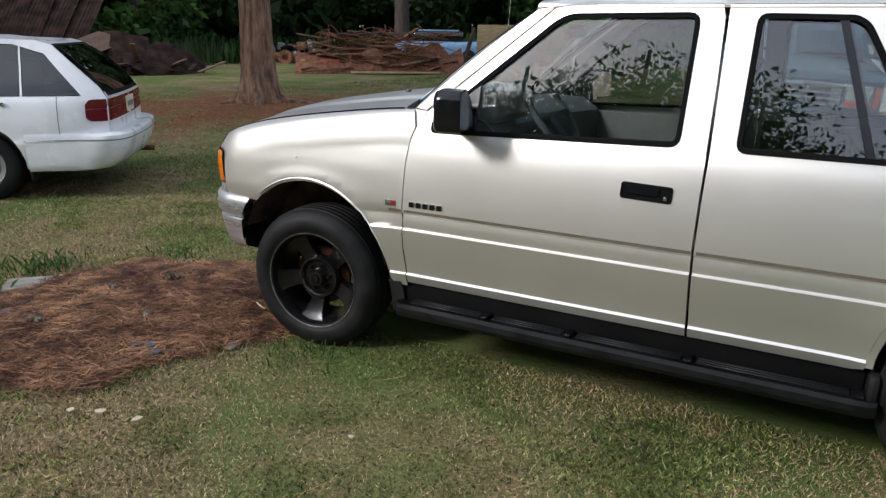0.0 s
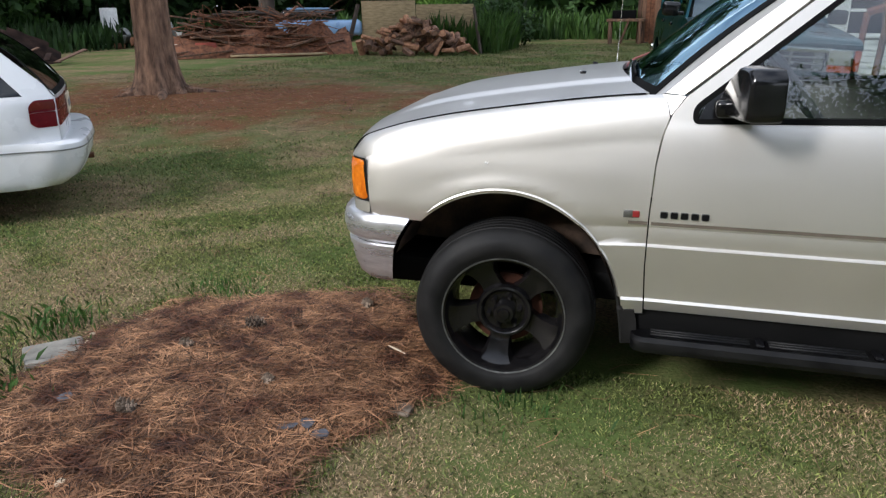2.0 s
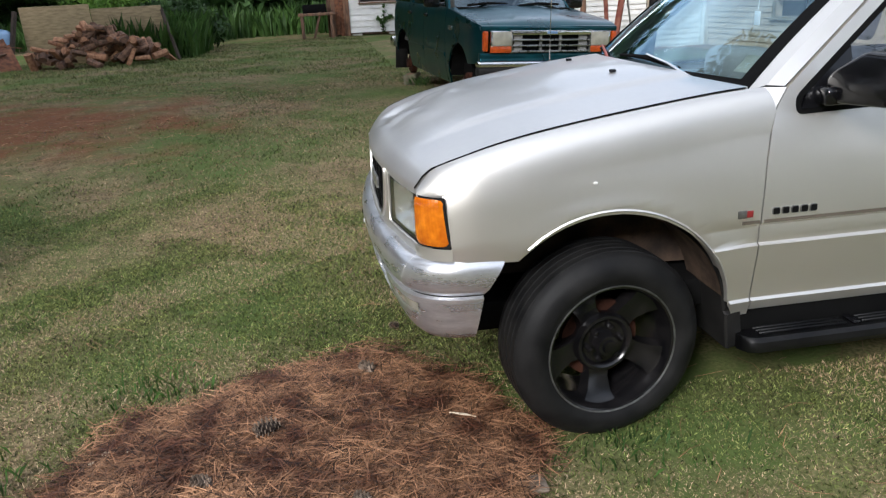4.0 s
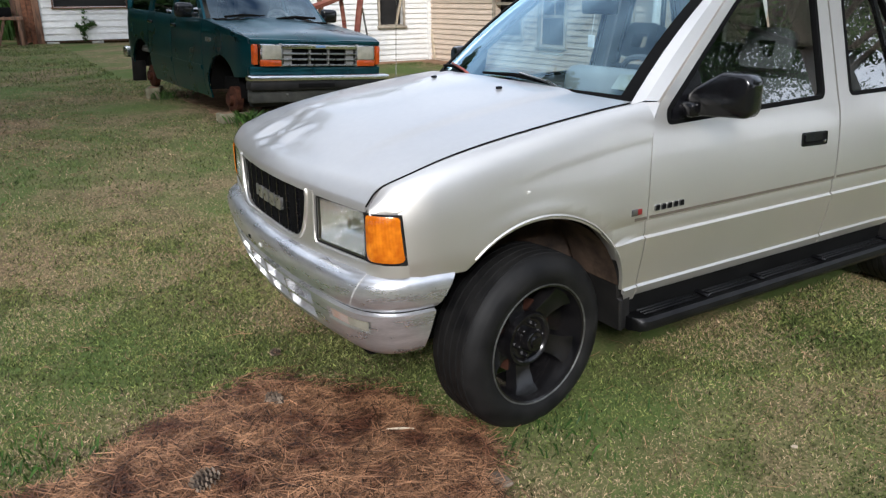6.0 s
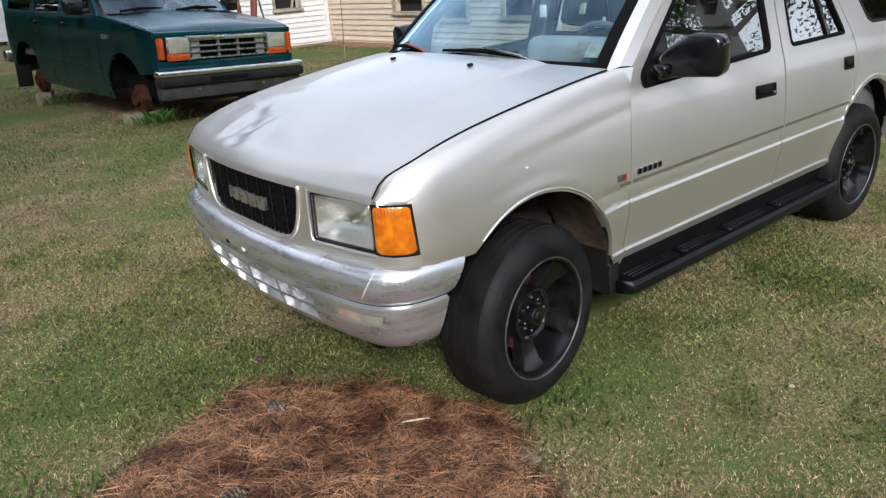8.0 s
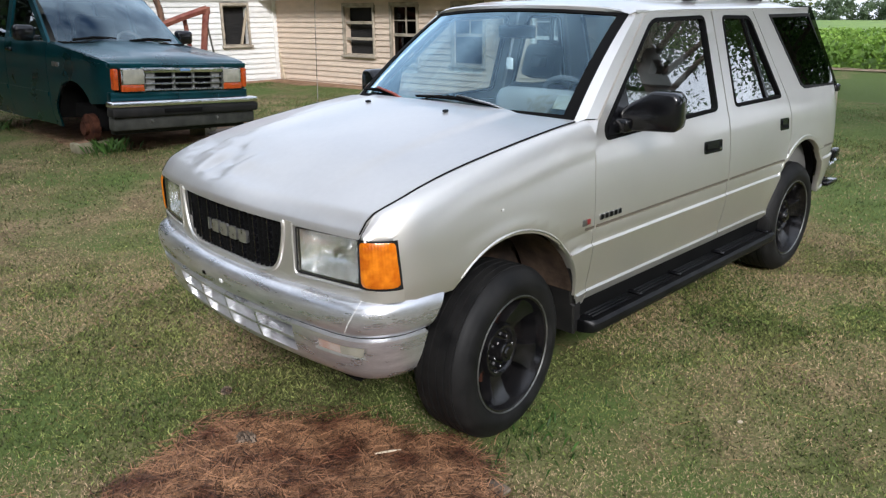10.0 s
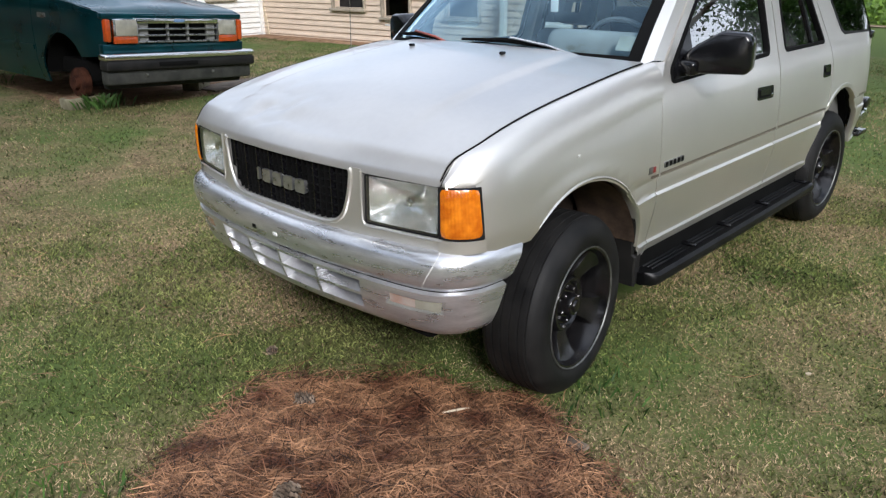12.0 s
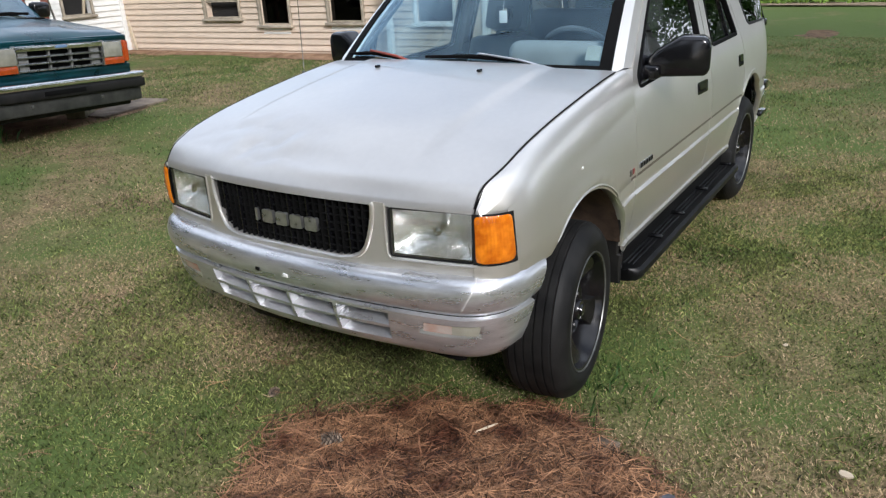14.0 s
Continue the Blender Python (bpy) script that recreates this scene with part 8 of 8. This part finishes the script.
        m = Matrix.Translation((max(-1.6, min(1.6, x)), y, z)) @ Matrix.Rotation(radians(rng.uniform(0, 360)), 4, "Z") @ Matrix.Rotation(radians(rng.gauss(0, 26)), 4, "Y")
        r, ln = rng.uniform(0.06, 0.10), rng.uniform(0.32, 0.5)
        lg = bmesh.new()
        n, wedge = 7, rng.random() < 0.6
        ang = [math.pi * (1.15 if wedge else 2.0) * i / (n - (1 if wedge else 0)) for i in range(n)]
        ends = []
        for sx in (-ln / 2, ln / 2):
            ends.append([lg.verts.new((sx, r * math.cos(a) * rng.uniform(0.9, 1.1), r * math.sin(a) - (r * 0.3 if wedge else 0))) for a in ang])
        for i in range(n):
            lg.faces.new((ends[0][i], ends[0][(i + 1) % n], ends[1][(i + 1) % n], ends[1][i]))
        lg.faces.new(ends[0][::-1]), lg.faces.new(ends[1])
        bmesh.ops.recalc_face_normals(lg, faces=lg.faces[:])
        ob = part("log", lg, "log" if rng.random() < 0.55 else "cut", heap, at=m, sharp=25)
    # far blue car and white van parts behind the heap
    bc = thing("car", "blue car parked far behind the scrap heap", "car", Matrix.Translation((-13.6, 25.2, 0.12)) @ Matrix.Rotation(radians(25), 4, "Z"))
    part("body", box((0, 0, 0.62), (4.2, 1.65, 0.62), 0.18, seg=3), "blue", bc)
    cab = bmesh.new()
    add_box(cab, (0, 0, 1.12), (2.2, 1.4, 0.48), 0.16, seg=3)
    part("cabin", cab, "dark_pane", bc)
    part("roof", box((0, 0, 1.37), (1.7, 1.30, 0.08), 0.03), "blue", bc)
    for x in (-1.3, 1.3):
        for y in (-0.78, 0.78):
            part("wheel", add_lathe(bmesh.new(), [(0.0, -0.09), (0.30, -0.09), (0.31, 0.0), (0.30, 0.09), (0.0, 0.09)], 18), "tyre", bc, at=pose(x, y, 0.31))
    pk = thing("refrigerator", "old white refrigerator standing among weeds", "refrigerator", Matrix.Translation((-20.3, 21.5, 0.1)) @ Matrix.Rotation(radians(40), 4, "Z"))
    part("body", box((0, 0, 0.75), (0.62, 0.60, 1.5), 0.03), "white_plain", pk)
    part("door", box((0, -0.33, 0.52), (0.60, 0.05, 0.98), 0.02), "white_plain", pk)
    part("handle", box((0.24, -0.37, 0.80), (0.03, 0.04, 0.25), 0.01), "edge", pk)
    # junk heap with dark metal
    jk = thing("scrap_heap", "heap of dark scrap metal and old machine parts", "scrap pile", Matrix.Translation((-17.2, 20.2, 0.12)))
    for k in range(34):
        m = Matrix.Translation((rng.gauss(0, 1.0), rng.gauss(0, 0.5), rng.uniform(0.12, 0.75))) @ Matrix.Rotation(rng.uniform(0, 6), 4, "Z") @ Matrix.Rotation(rng.uniform(-0.6, 0.6), 4, "X")
        if k % 3:
            b = box((0, 0, 0), (rng.uniform(0.2, 0.8), rng.uniform(0.1, 0.35), rng.uniform(0.06, 0.3)), 0.02)
        else:
            b = add_lathe(bmesh.new(), [(0.12, -0.06), (0.28, -0.08), (0.30, 0.0), (0.28, 0.08), (0.12, 0.06)], 16, close=True)
        part("scrap_piece", b, ("rust", "greytrim", "flatblack", "edge")[k % 4], jk, at=m)
    # collapsed barn
    bn = thing("collapsed_barn", "collapsed old barn with rusty tin roof sheets and dark boards", "barn", Matrix.Translation((-18.2, 11.4, 0.1)) @ Matrix.Rotation(radians(30), 4, "Z"))
    for k in range(9):
        sh = grid(span(0, 0.66, 18), span(0, 1, 4), lambda u, t: V((-5.4 + 0.66 * k + u, -1.4 + 2.3 * t, 1.0 + 1.9 * t - 0.05 * k + 0.015 * math.cos(u * 2 * math.pi / 0.11) + 0.06 * math.sin(3 * t + k))))
        part("tin_sheet", sh, "darktin", bn)
    for k in range(9):
        m = Matrix.Translation((0.9 + 0.30 * k, -1.3 + 0.25 * (k % 3), 0.95 - 0.085 * k)) @ Matrix.Rotation(radians(18 + 6 * (k % 4)), 4, "X") @ Matrix.Rotation(radians(10 + 3 * k), 4, "Y") @ Matrix.Rotation(radians(9 * (k % 5) - 18), 4, "Z")
        part("fallen_sheet", grid(span(-0.5, 0.5, 14), span(-0.8, 0.8, 3), lambda u, v: V((u, v, 0.012 * math.cos(u * 2 * math.pi / 0.09)))), ("board" if k == 0 else "darktin"), bn, at=m)
    for k in range(16):
        part("wall_board", box((-5.3 + 0.4 * k, -1.2 + 0.05 * (k % 2), max(0.12, 0.9 - 0.04 * k) / 2), (0.34, 0.04, max(0.12, 0.9 - 0.04 * k)), 0.01), "board", bn)
    for k in range(26):
        m = Matrix.Translation((rng.uniform(0.5, 4.2), rng.gauss(-1.0, 0.4), rng.uniform(0.1, 0.55))) @ Matrix.Rotation(rng.uniform(0, 3), 4, "Z") @ Matrix.Rotation(rng.gauss(0, 0.4), 4, "Y")
        part("fallen_board", box((0, 0, 0), (rng.uniform(0.6, 1.8), 0.14, 0.03), 0.004), "board" if k % 3 == 0 else "darktin", bn, at=m)


build_scrap()


def build_blocks():
    """Concrete blocks, slab and boards under and round the vehicles."""
    for k, (x, y) in enumerate(((0.0, 0.72), (0.0, -0.72), (2.84, 0.72), (2.84, -0.72))):
        p = GREEN @ V((x, y, DRUM_Z[x] - 0.155))
        z = gh(p.x, p.y)
        tall = max(p.z - z, 0.12)
        b = thing("concrete_block", "weathered concrete block under a bare brake drum", "block", Matrix.Translation((p.x, p.y, z)) @ Matrix.Rotation(radians(10 + 30 * k), 4, "Z"), group="blocks under the teal car")
        hb = box((0, 0, tall / 2 - 0.01), (0.38, 0.20, tall), 0.016)
        for v in hb.verts:
            v.co += V((noise.noise(v.co * 9) * 0.012, noise.noise(v.co * 7 + V((3, 0, 0))) * 0.012, 0))
        part("body", hb, "oldblock", b)
        part("moss_edge", box((0, 0, tall - 0.013), (0.32, 0.13, 0.008), 0.003), "dirt", b)
    sl = box((0, 0, 0.02), (1.05, 0.40, 0.04), 0.012)
    tagged(part("stone_slab", sl, "slabstone", at=Matrix.Translation((2.75, 6.05, gh(2.75, 6.05) - 0.012)) @ Matrix.Rotation(radians(12), 4, "Z")), "flat worn concrete slab lying in grass", "slab")
    dp = grid(span(0, 2.4, 14), span(-1.1, 3.6, 22), lambda x, y: V((x, y, lift(1.0 + x * 0.9, 5.2 + y) + 0.004 + 0.014 * (1 - ((x - 1.2) / 1.2) ** 2) * (1 - ((y - 1.25) / 2.35) ** 2))))
    tagged(part("bare_patch", dp, "dirt", at=Matrix.Translation((0.75, 5.7, 0))), "bare dirt under the teal car", "dirt", kind="structure")
    eb = box((0, 0, 0.03), (0.26, 0.22, 0.07), 0.012)
    for v in eb.verts:
        v.co.z += noise.noise(v.co * 6) * 0.01
    tagged(part("edging_block", eb, "greystone", at=Matrix.Translation((-2.05, -1.02, -0.040)) @ Matrix.Rotation(radians(48), 4, "Z")), "pale concrete edging block half buried in grass", "block")


build_blocks()


def nz2(x, y, s, seed=0.0):
    """A smooth wobble over the plane, 0 to 1, for arrays."""
    return 0.5 + 0.25 * (np.sin(x * s + 1.7 * np.sin(y * s * 0.83 + seed) + seed) + np.sin(y * s * 1.21 + 1.9 * np.sin(x * s * 0.71 + 2 * seed)))


STRAW = (-1.10, -0.95)
STRAW_A = [-180, -160, -124, -88, -51, -26, 0, 28, 55, 81, 105, 146, 180]
STRAW_R = [0.88, 0.95, 1.02, 1.00, 0.86, 0.72, 0.78, 0.90, 0.97, 0.96, 0.87, 0.87, 0.88]


def straw_edge(a):
    return np.interp(np.degrees(a), STRAW_A, STRAW_R)


def straw_h(x, y):
    d = np.hypot(x - STRAW[0], y - STRAW[1]) / straw_edge(np.arctan2(y - STRAW[1], x - STRAW[0]))
    return 0.055 * np.clip(1 - d * d, 0, 1) * (0.7 + 0.6 * nz2(x, y, 5.0, 1.3))


def build_straw():
    rows = []
    bm = bmesh.new()
    c = bm.verts.new((STRAW[0], STRAW[1], float(straw_h(np.array(STRAW[0]), np.array(STRAW[1]))) + 0.004))
    for r in span(0.08, 0.91, 14):
        ringv = []
        for k in range(64):
            a = -math.pi + 2 * math.pi * k / 64
            rr = r * float(straw_edge(a)) * (1 + (0.05 * math.sin(9 * a) + 0.06 * math.sin(4 * a + 1) + 0.04 * math.sin(17 * a)) * r)
            x, y = STRAW[0] + rr * math.cos(a), STRAW[1] + rr * math.sin(a)
            ringv.append(bm.verts.new((x, y, float(straw_h(np.array(x), np.array(y))) + 0.004 - (0.020 if r > 0.90 else 0))))
        rows.append(ringv)
    for k in range(64):
        bm.faces.new((c, rows[0][k], rows[0][(k + 1) % 64]))
    for p, q in zip(rows, rows[1:]):
        for k in range(64):
            bm.faces.new((p[k], q[k], q[(k + 1) % 64], p[(k + 1) % 64]))
    tagged(part("straw_bed", bm, "duff", sharp=180), "low bed of brown pine straw on the lawn", "straw bed", kind="structure")
    rng = np.random.default_rng(12)

    def strew(name, n, x, y, z, l0, l1, w, label):
        a = rng.uniform(0, 2 * math.pi, n)
        ln = rng.uniform(l0, l1, n)
        d = np.stack([np.cos(a), np.sin(a), rng.normal(size=n) * 0.10], 1)
        s = np.stack([-np.sin(a), np.cos(a), 0 * a], 1)
        p = np.stack([x, y, z], 1)
        bend = rng.normal(size=n) * 0.16
        up = np.zeros((n, 3))
        up[:, 2] = rng.random(n) * 0.012
        q0, q1, q2 = p - d * (ln / 2)[:, None], p + s * (bend * ln)[:, None] + up, p + d * (ln / 2)[:, None]
        hw = (w * (0.7 + 0.6 * rng.random(n)))[:, None] * s / 2
        tw = np.zeros((n, 3))
        tw[:, 2] = w * 0.35
        v = np.stack([q0 - hw, q0 + hw + tw, q1 + hw + tw, q1 - hw, q2 + hw * 0.6 + tw, q2 - hw * 0.6], 1).reshape(-1, 3)
        b = 6 * np.arange(n)[:, None]
        f = np.concatenate([b + [0, 1, 2, 3], b + [3, 2, 4, 5]])
        tagged(fast_mesh(name, v, f, "needle"), label, "pine straw", kind="stuff")

    n = 50000
    a = rng.uniform(-math.pi, math.pi, n)
    r = np.sqrt(rng.random(n)) * straw_edge(a) * (0.95 + 0.06 * np.sin(5 * a + 1.2) + 0.05 * np.sin(11 * a) + 0.07 * rng.normal(size=n).clip(-1.5, 2.4))
    x, y = STRAW[0] + r * np.cos(a), STRAW[1] + r * np.sin(a)
    strew("pine_straw", n, x, y, straw_h(x, y) + 0.006 + 0.022 * rng.random(n), 0.09, 0.20, 0.0027, "loose brown pine needles heaped in a bed")
    n = 2600
    x, y = rng.uniform(-4.5, 4.0, n), rng.uniform(-3.2, 3.2, n)
    strew("fallen_needles", n, x, y, 0.028 + 0.014 * rng.random(n), 0.08, 0.17, 0.0020, "dry pine needles scattered over the lawn")
    n = 9000
    a = rng.uniform(0, 2 * math.pi, n)
    r = 0.5 + 4.2 * rng.random(n) ** 0.8
    x, y = -6.4 + 1.25 * r * np.cos(a), 6.7 + r * np.sin(a)
    z = 0.20 * np.clip((y - 1.2) / 4.8, 0, 1) ** 2 * (3 - 2 * np.clip((y - 1.2) / 4.8, 0, 1)) + 0.03
    strew("fallen_needles", n, x, y, z + 0.02 * rng.random(n), 0.05, 0.12, 0.0045, "red-brown needles and bark litter round the pine")


build_straw()


def build_grass():
    """Short mown blades; thin and straw-coloured where the lawn is dry."""
    rng = np.random.default_rng(77)

    def lay(name, n, x0, x1, y0, y1, hh, ww, keep, label, material="grass", dry=False, fade=0, thin=False):
        x, y = rng.uniform(x0, x1, n), rng.uniform(y0, y1, n)
        dens = 0.50 + 0.50 * np.clip(nz2(x, y, 2.3, 0.4) * 0.6 + nz2(x, y, 6.1, 2.0) * 0.6 - 0.1, 0, 1)
        arid = np.clip(2.72 - 3.6 * (0.45 * nz2(x, y, 1.3, 0.9) + 0.75 * nz2(x, y, 4.3, 5.0) * (0.6 + 0.7 * nz2(x, y, 10.5, 2.6))), 0, 1)
        dens = 0.12 + 0.88 * arid if dry else dens * (1 - 0.75 * arid)
        ds = np.hypot(x - STRAW[0], y - STRAW[1]) / straw_edge(np.arctan2(y - STRAW[1], x - STRAW[0])) + 0.16 * (nz2(x, y, 9.0, 4.0) - 0.5) + 0.10 * (nz2(x, y, 23.0, 1.0) - 0.5)
        dens = np.where(ds < 1.06, 0.03 + 0.6 * np.clip((ds - 0.84) / 0.22, 0, 1), dens)
        near_pine = np.hypot((x + 6.4) / 1.25, y - 6.7)
        dens = np.where(near_pine < 3.6, dens * 0.25, dens)
        if fade:
            border = np.minimum(np.minimum(x + 4.2, 4.4 - x), np.minimum(y + 3.5, 3.6 - y)) + 0.7 * (nz2(x, y, 2.1, 6.0) - 0.5)
            inside = np.clip((border - 0.1) / 1.3, 0, 1)
            dens = dens * (inside if fade > 0 else 1 - 0.85 * inside)
        ok = (rng.random(n) < dens) & keep(x, y)
        x, y = x[ok], y[ok]
        n = len(x)
        e = np.clip((y - 1.2) / 4.8, 0, 1)
        z = 0.20 * e * e * (3 - 2 * e) * (1 - np.clip((x - 11) / 7, 0, 1)) - 0.004
        h = hh * (0.45 + 0.75 * rng.random(n)) * (0.7 + 0.6 * nz2(x, y, 1.7, 3.0))
        a = rng.uniform(0, 2 * math.pi, n)
        lean = h * (rng.uniform(0.4, 1.9, n) if dry else rng.uniform(0.1, 1.3, n))
        w = ww * (0.6 + 0.8 * rng.random(n))
        b = rng.uniform(0, 2 * math.pi, n)
        sx, sy = np.cos(b) * w / 2, np.sin(b) * w / 2
        v = np.empty((n, 4, 3), np.float32)
        v[:, 0] = np.stack([x - sx, y - sy, z], 1)
        v[:, 1] = np.stack([x + sx, y + sy, z], 1)
        v[:, 2] = np.stack([x + np.cos(a) * lean * 0.45 + sx * 0.7, y + np.sin(a) * lean * 0.45 + sy * 0.7, z + h * 0.65], 1)
        v[:, 3] = np.stack([x + np.cos(a) * lean, y + np.sin(a) * lean, z + h * 0.95], 1)
        if thin:
            v = v[:, (0, 1, 3)]
        f = np.arange(v.shape[0] * v.shape[1]).reshape(-1, v.shape[1])
        tagged(fast_mesh(name, v.reshape(-1, 3), f, material), label, "grass", kind="stuff")

    def clear(x, y):
        return ~((x > 0.1) & (x < 3.3) & (np.abs(y) < 0.55))

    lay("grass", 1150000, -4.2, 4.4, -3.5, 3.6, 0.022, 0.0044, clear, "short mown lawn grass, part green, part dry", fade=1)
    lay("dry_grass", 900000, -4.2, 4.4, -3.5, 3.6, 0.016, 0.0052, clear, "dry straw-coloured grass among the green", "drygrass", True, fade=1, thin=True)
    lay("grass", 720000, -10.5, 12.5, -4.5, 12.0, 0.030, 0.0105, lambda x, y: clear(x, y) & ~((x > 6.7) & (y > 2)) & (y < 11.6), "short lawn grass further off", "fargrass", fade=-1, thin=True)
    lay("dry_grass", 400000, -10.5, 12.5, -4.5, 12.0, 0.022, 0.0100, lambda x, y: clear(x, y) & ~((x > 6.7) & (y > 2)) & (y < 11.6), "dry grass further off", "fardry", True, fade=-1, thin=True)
    lay("grass", 130000, -9.0, 5.0, 11.6, 24.0, 0.06, 0.013, lambda x, y: ~((x > 2.4) & (y < 12.6)) & (x < 0.5 + 0.0 * y), "lawn grass towards the wood", "fargrass", thin=True)
    # longer tufts by the tyre, the straw's edge and the blocks
    for cx, cy, n, h in ((-2.05, -1.45, 200, 0.07), (-1.75, -0.10, 120, 0.055), (-2.3, -0.75, 200, 0.07), (0.12, -0.90, 40, 0.05), (-0.02, -1.0, 26, 0.06), (0.95, 5.75, 120, 0.14), (0.6, 8.5, 80, 0.12)):
        x, y = cx + rng.normal(size=n) * 0.12, cy + rng.normal(size=n) * 0.12
        a = rng.uniform(0, 2 * math.pi, n)
        hh = h * rng.uniform(0.5, 1.2, n)
        z = np.array([lift(p, q) for p, q in zip(x, y)])
        d = np.stack([np.cos(a), np.sin(a)], 1) * (hh * rng.uniform(0.2, 0.9, n))[:, None]
        s = np.stack([-np.sin(a), np.cos(a)], 1) * 0.0035
        v = np.empty((n, 4, 3), np.float32)
        v[:, 0] = np.stack([x - s[:, 0], y - s[:, 1], z], 1)
        v[:, 1] = np.stack([x + s[:, 0], y + s[:, 1], z], 1)
        v[:, 2] = np.stack([x + d[:, 0] * 0.4 + s[:, 0], y + d[:, 1] * 0.4 + s[:, 1], z + hh * 0.7], 1)
        v[:, 3] = np.stack([x + d[:, 0], y + d[:, 1], z + hh], 1)
        tagged(fast_mesh("grass_tuft", v.reshape(-1, 3), np.arange(4 * n).reshape(-1, 4), "leaf"), "longer fresh green grass tuft", "grass", kind="stuff")


build_grass()


def build_litter():
    rng = random.Random(8)

    def chip(x, y, s, mat_name, name, label, h=0.0):
        bm = bmesh.new()
        n = 7
        top = [bm.verts.new((s * (0.7 + 0.5 * rng.random()) * math.cos(2 * math.pi * k / n), 0.7 * s * (0.7 + 0.5 * rng.random()) * math.sin(2 * math.pi * k / n), 0.25 * s + 0.1 * s * rng.random())) for k in range(n)]
        bot = [bm.verts.new((v.co.x * 0.9, v.co.y * 0.9, 0)) for v in top]
        bm.faces.new(top), bm.faces.new(bot[::-1])
        for k in range(n):
            bm.faces.new((bot[k], bot[(k + 1) % n], top[(k + 1) % n], top[k]))
        z = float(straw_h(np.array(x), np.array(y))) + lift(x, y) + 0.022 + h
        return tagged(part(name, bm, mat_name, at=Matrix.Translation((x, y, z)) @ Matrix.Rotation(rng.uniform(0, 6), 4, "Z")), label, "chip")

    for x, y, s in ((-0.305, -1.85, 0.026), (-0.12, -1.82, 0.026), (-0.42, -1.90, 0.020), (-1.81, -0.58, 0.022), (-1.85, -0.63, 0.016), (-1.72, -0.60, 0.014), (-2.0, -0.83, 0.02), (-1.95, -0.92, 0.018), (-1.25, -1.85, 0.024), (0.7, -1.5, 0.014), (-0.9, -1.2, 0.012), (1.0, -1.9, 0.012)):
        chip(x, y, s, "chip", "wood_chip", "pale broken wood chip lying on the ground")
    for x, y in ((-0.62, -1.32), (-0.55, -1.36), (-0.68, -1.36), (-1.62, -1.42)):
        ob = chip(x, y, 0.040, "rag", "plastic_scrap", "crumpled grey plastic scrap in the straw")
    st = tube([(-0.55, -0.645, 0.060), (-0.50, -0.68, 0.066), (-0.455, -0.69, 0.055)], [0.003, 0.0048, 0.0025], 7)
    tagged(part("stick", st, "chip"), "short pale broken stick lying on the straw", "stick")
    chip(-0.95, -1.28, 0.03, "flatblack", "black_scrap", "small black scrap in the straw")
    tagged(part("flat_stone", box((0, 0, 0.01), (0.13, 0.09, 0.02), 0.010), "slabstone", at=Matrix.Translation((-0.36, -1.07, 0.0))), "small flat grey stone sunk in grass", "stone")
    # pine cones
    for x, y, r in ((-0.83, -0.20, 0.033), (-1.22, -0.64, 0.040), (-1.42, -0.90, 0.030), (-1.30, -1.45, 0.034), (-0.90, -1.10, 0.026), (-0.67, 0.26, 0.020)):
        cone = thing("pine_cone", "open brown pine cone with pale-tipped scales", "pine cone", Matrix.Translation((x, y, float(straw_h(np.array(x), np.array(y))) + 0.012 + r * 0.7)) @ Matrix.Rotation(rng.uniform(0, 6), 4, "Z") @ Matrix.Rotation(radians(80), 4, "Y"), group="pine cones")
        core = add_lathe(bmesh.new(), [(0.0, -1.3 * r), (0.5 * r, -0.9 * r), (0.6 * r, 0), (0.4 * r, 0.9 * r), (0.0, 1.3 * r)], 10)
        bmesh.ops.transform(core, matrix=Matrix.Rotation(radians(90), 4, "X"), verts=core.verts[:])
        part("core", core, "darkbark", cone)
        sc = bmesh.new()
        for k in range(60):
            t = k / 60
            a, zz = k * 2.4, (-1.15 + 2.3 * t) * r
            rad = r * (1.05 - 0.9 * abs(t - 0.4) ** 1.4)
            d, s = V((math.cos(a), math.sin(a), 0.35)), V((-math.sin(a), math.cos(a), 0))
            p = V((0, 0, zz))
            q = [p + d * rad * 0.3, p + d * rad * 0.9 + s * 0.22 * r, p + d * rad * 1.08, p + d * rad * 0.9 - s * 0.22 * r]
            vs = [sc.verts.new(v) for v in q] + [sc.verts.new(v - V((0, 0, 0.07 * r))) for v in q]
            sc.faces.new(vs[:4]), sc.faces.new(vs[:3:-1])
            for i in range(4):
                sc.faces.new((vs[i], vs[4 + i], vs[4 + (i + 1) % 4], vs[(i + 1) % 4]))
        part("scale_cover", sc, "cone", cone)


build_litter()


def bare_spot(x, y, rx, ry, label):
    bm = bmesh.new()
    c = bm.verts.new((x, y, lift(x, y) + 0.012))
    edge = [bm.verts.new((x + rx * k * math.cos(a), y + ry * k * math.sin(a), lift(x, y) - 0.003)) for a, k in ((2 * math.pi * i / 40, 0.8 + 0.45 * noise.noise(V((math.cos(i * 0.157) * 2 + x, math.sin(i * 0.157) * 2, 0)))) for i in range(40))]
    for i in range(40):
        bm.faces.new((c, edge[i], edge[(i + 1) % 40]))
    tagged(part("bare_spot", bm, "darkdirt", sharp=180), label, "dirt", kind="structure")


bare_spot(12.7, 0.0, 1.1, 0.6, "bare brown spot in the lawn")
bare_spot(6.6, -2.6, 0.5, 0.35, "pale sandy spot in the lawn")
lay_boards()
